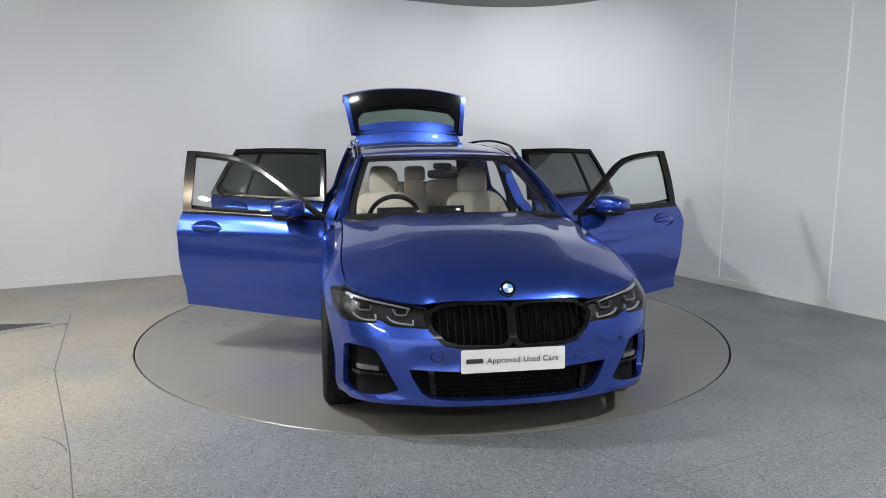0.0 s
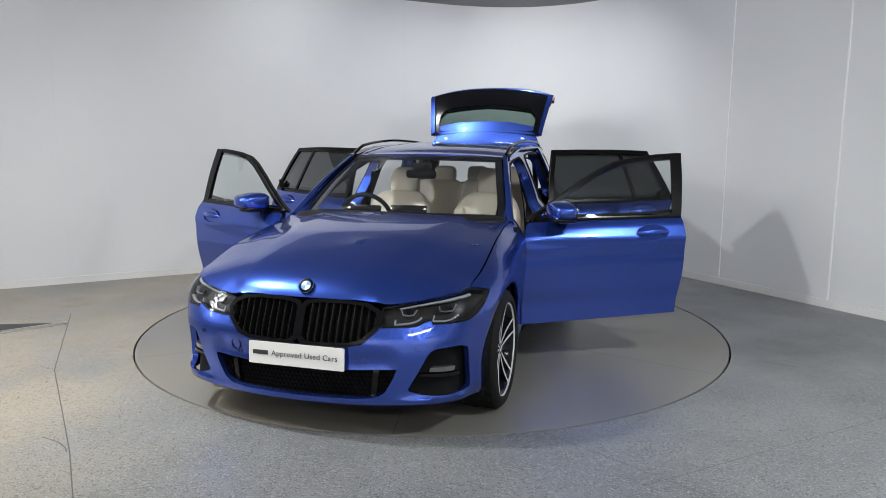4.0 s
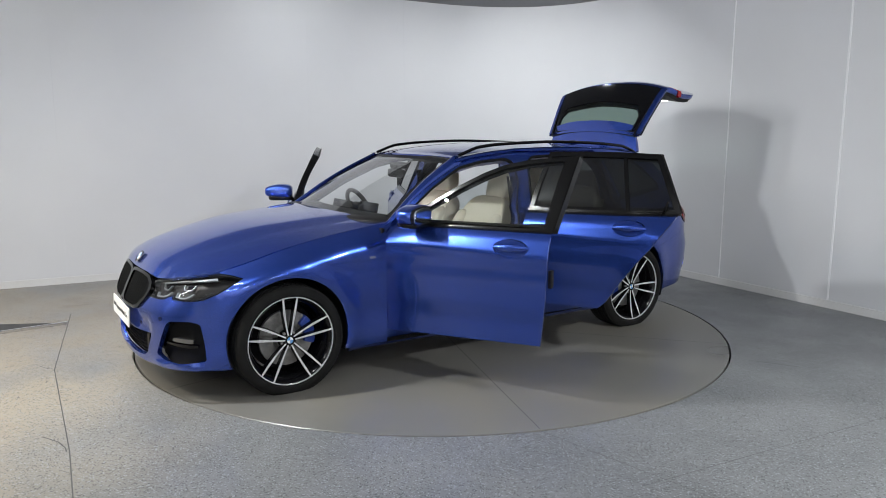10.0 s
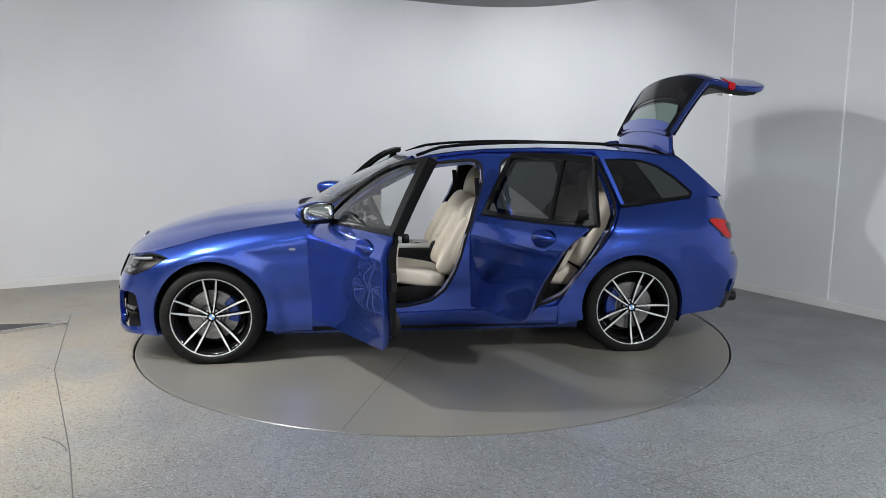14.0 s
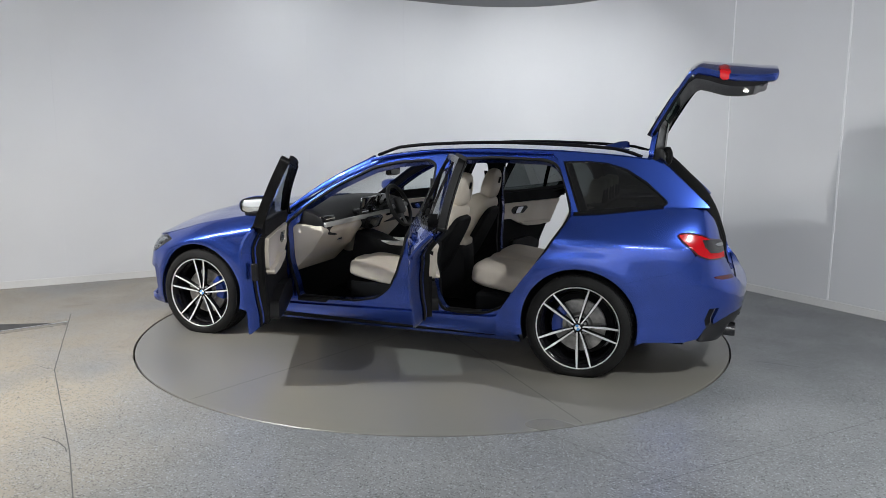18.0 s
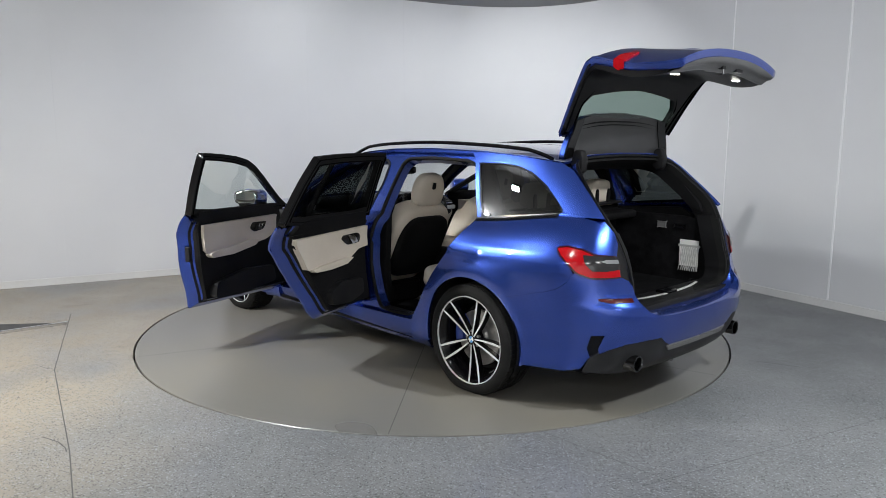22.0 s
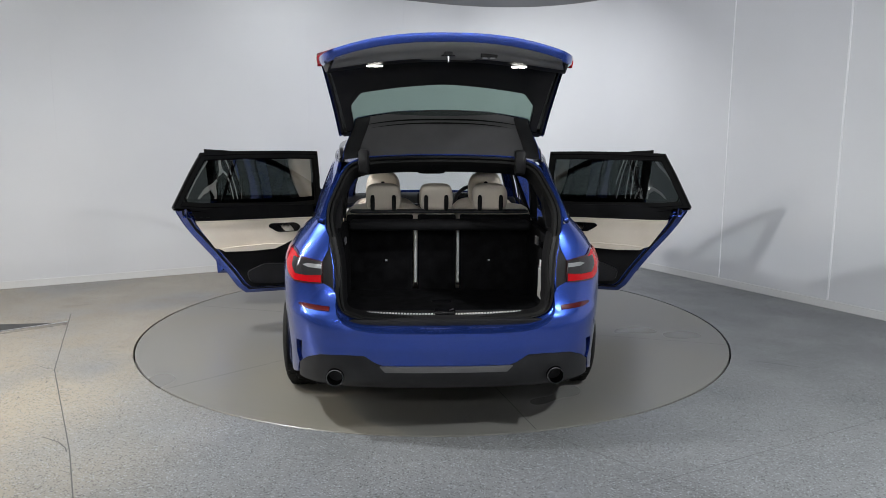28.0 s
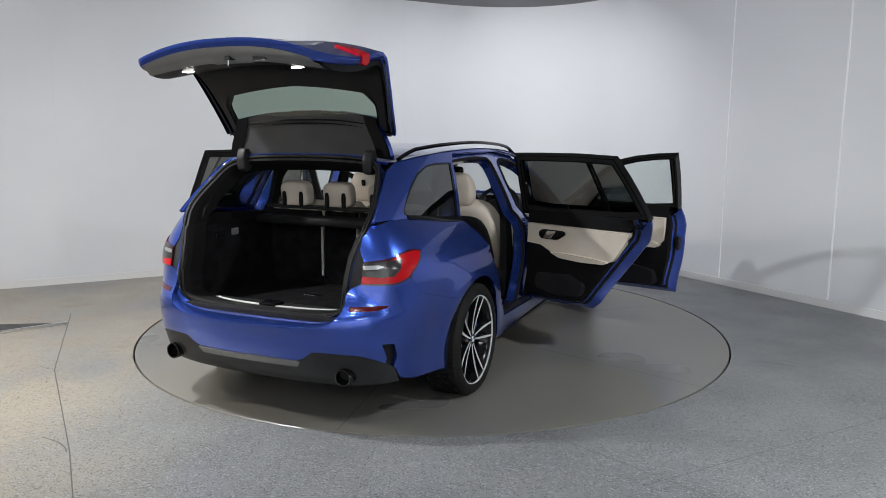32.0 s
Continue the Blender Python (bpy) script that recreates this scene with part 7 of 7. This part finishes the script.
    w = part("steering_wheel", moved(rim, m), SATIN_BLACK, car, "black leather steering wheel")
    part("airbag_hub", moved(cushion(0.15, 0.17, 0.06, 0.5, 6), m @ Matrix.Translation((0.0, 0, -0.01))), SATIN_BLACK, w)
    for a in (90, 270, 180):
        c_, s_ = math.cos(radians(a)), math.sin(radians(a))
        part("wheel_spoke", moved(tube([(c_ * 0.06, s_ * 0.06, -0.012), (c_ * 0.17, s_ * 0.17, 0.0)], 0.018, 8, 0.5), m), GREY_TRIM, w)
    part("steering_column", tube([(0.36, -0.375, 0.89), (0.60, -0.375, 0.80)], 0.045, 12), DARK_TRIM, w)
    # interior mirror
    mir = tagged(part("interior_mirror", moved(cushion(0.035, 0.23, 0.065, 0.4, 5), Matrix.Translation((0.22, 0.0, 1.212))), GLOSS_BLACK, car), "black interior mirror")
    part("mirror_stem", tube([(0.225, 0, 1.22), (0.21, 0, 1.27)], 0.016, 8), DARK_TRIM, mir)
    part("sensor_housing", moved(cushion(0.11, 0.13, 0.05, 0.45, 5), Matrix.Translation((0.195, 0, 1.268))), DARK_TRIM, mir)


def cabin_shell():
    part("cabin_floor", new_box(-1.15, 0.78, -0.80, 0.80, 0.222, 0.232), CARPET, car, "black cabin carpet")
    for sg in (1, -1):
        part("sill_trim", new_box(-0.92, 0.62, sg * 0.80 - 0.045, sg * 0.80 + 0.02, 0.30, 0.345, 0.01, 2), SATIN_BLACK, car, "black door sill trim")
        slab = prism([(-0.28, 0.35), (-0.28, 0.62), (-0.36, 0.95), (-0.41, 1.32), (-0.50, 1.32), (-0.46, 0.95), (-0.44, 0.62), (-0.46, 0.35)], sg * 0.70, sg * 0.745, "xz")
        for v in slab.verts:
            v.co.y -= sg * (0.34 * max(0.0, v.co.z - 0.95) + 0.02)
        part("pillar_trim", slab, DARK_TRIM, car, "black pillar trim")
        belt = tube([(-0.36, sg * 0.615, 1.20), (-0.38, sg * 0.655, 0.95), (-0.37, sg * 0.69, 0.60), (-0.36, sg * 0.70, 0.42)], 0.02, 6, 0.2)
        part("seat_belt", belt, DARK_TRIM, car, "black seat belt")
        # load-bay side trim and pillar lining
        bay = prism([(-1.40, 0.54), (-1.40, 0.98), (-1.95, 0.98), (-2.08, 0.97), (-2.17, 0.80), (-2.19, 0.54)], sg * 0.535, sg * 0.575, "xz")
        part("load_bay_trim", bay, CARPET, car, "black load-bay side trim")
        # lining over the wheel, behind the rear doorway
        qt = [(-1.17, 0.42), (-1.35, 0.98), (-1.36, 1.00), (-1.88, 1.03), (-1.97, 0.99), (-2.02, 0.60), (-1.85, 0.60), (-1.42, 0.70)]
        part("quarter_lining", prism(qt, sg * 0.615, sg * 0.65, "xz"), DARK_TRIM, car)
        arm = [(-1.30, 1.34), (-1.42, 1.00), (-1.36, 0.99), (-1.22, 1.34)]
        part("pillar_lining", prism(arm, sg * 0.565, sg * 0.60, "xz"), DARK_TRIM, car)
        rear = [(-1.70, 1.33), (-1.86, 1.20), (-1.98, 1.06), (-2.08, 1.02), (-2.06, 1.07), (-1.90, 1.24), (-1.80, 1.32)]
        part("pillar_lining", prism(rear, sg * 0.53, sg * 0.575, "xz"), DARK_TRIM, car)
    # headliner
    rf = [(0.05, -1), (0.05, 0), (0.05, 1), (-0.9, 1), (-1.78, 1), (-1.78, 0), (-1.78, -1), (-0.9, -1)]
    panel("headliner", patch(rf, surf_in(roof, 0.045, out=O_ROOF), 0.12, out=-O_ROOF, thick=0), HEADLINER, car, "dark headliner")
    # load floor, cover and small fittings
    part("load_floor", new_box(-2.24, -1.41, -0.54, 0.54, 0.540, 0.562, 0.006, 1), CARPET, car, "black load floor carpet")
    part("load_cover", new_box(-1.62, -1.46, -0.53, 0.53, 0.945, 0.998, 0.02, 3), DARK_TRIM, car, "black roller load cover")
    part("cover_sheet", new_box(-1.50, -1.40, -0.53, 0.53, 1.035, 1.052, 0.005, 1), SATIN_BLACK, car)
    part("floor_handle", new_box(-2.16, -2.10, -0.06, 0.06, 0.561, 0.568, 0.003, 1), GLOSS_BLACK, car)
    part("floor_handle", new_box(-1.80, -1.76, -0.055, 0.055, 0.561, 0.567, 0.003, 1), GLOSS_BLACK, car)
    for sg in (1, -1):
        part("bay_fitting", new_box(-1.98, -1.90, sg * 0.528, sg * 0.540, 0.90, 0.925, 0.004, 1), GLOSS_BLACK, car)
        part("bay_fitting", new_box(-1.84, -1.78, sg * 0.528, sg * 0.540, 0.895, 0.935, 0.004, 1), GREY_TRIM, car)
        part("lashing_eye", new_box(-2.06, -2.03, sg * 0.50, sg * 0.52, 0.562, 0.585, 0.004, 1), CHROME, car)
    # storage net on the side wall
    net = tagged(part("storage_net", new_box(-2.09, -1.94, -0.530, -0.522, 0.785, 0.80, 0.002, 1), GREY_LIGHT, car), "white storage net with a leaflet")
    for i in range(9):
        x0 = -1.95 - i * 0.016
        part("net_cord", tube([(x0, -0.519, 0.785), (x0 - 0.03 if i < 7 else x0, -0.519, 0.63)], 0.0022, 4), GREY_LIGHT, net)
        part("net_cord", tube([(x0, -0.517, 0.63), (x0 - 0.03 if i < 7 else x0, -0.517, 0.785)], 0.0022, 4), GREY_LIGHT, net)
    part("leaflet", new_box(-2.08, -1.95, -0.528, -0.524, 0.66, 0.83), WHITE_PLATE, net)


front_seat(0.372)
front_seat(-0.372)
rear_bench()
dashboard()
cabin_shell()

# ---------------------------------------------------------------- what moves
def motions():
    """The turntable carries the car round."""
    table_rows, car_rows = [], []
    for t in range(33):
        spin = Matrix.Rotation(radians(TURN_START + TURN_RATE * t), 4, "Z")
        table_rows.append((float(t), spin))
        car_rows.append((float(t), spin @ Matrix.Translation(CAR_OFF)))
    walk(turntable, table_rows)
    walk(car, car_rows)


motions()
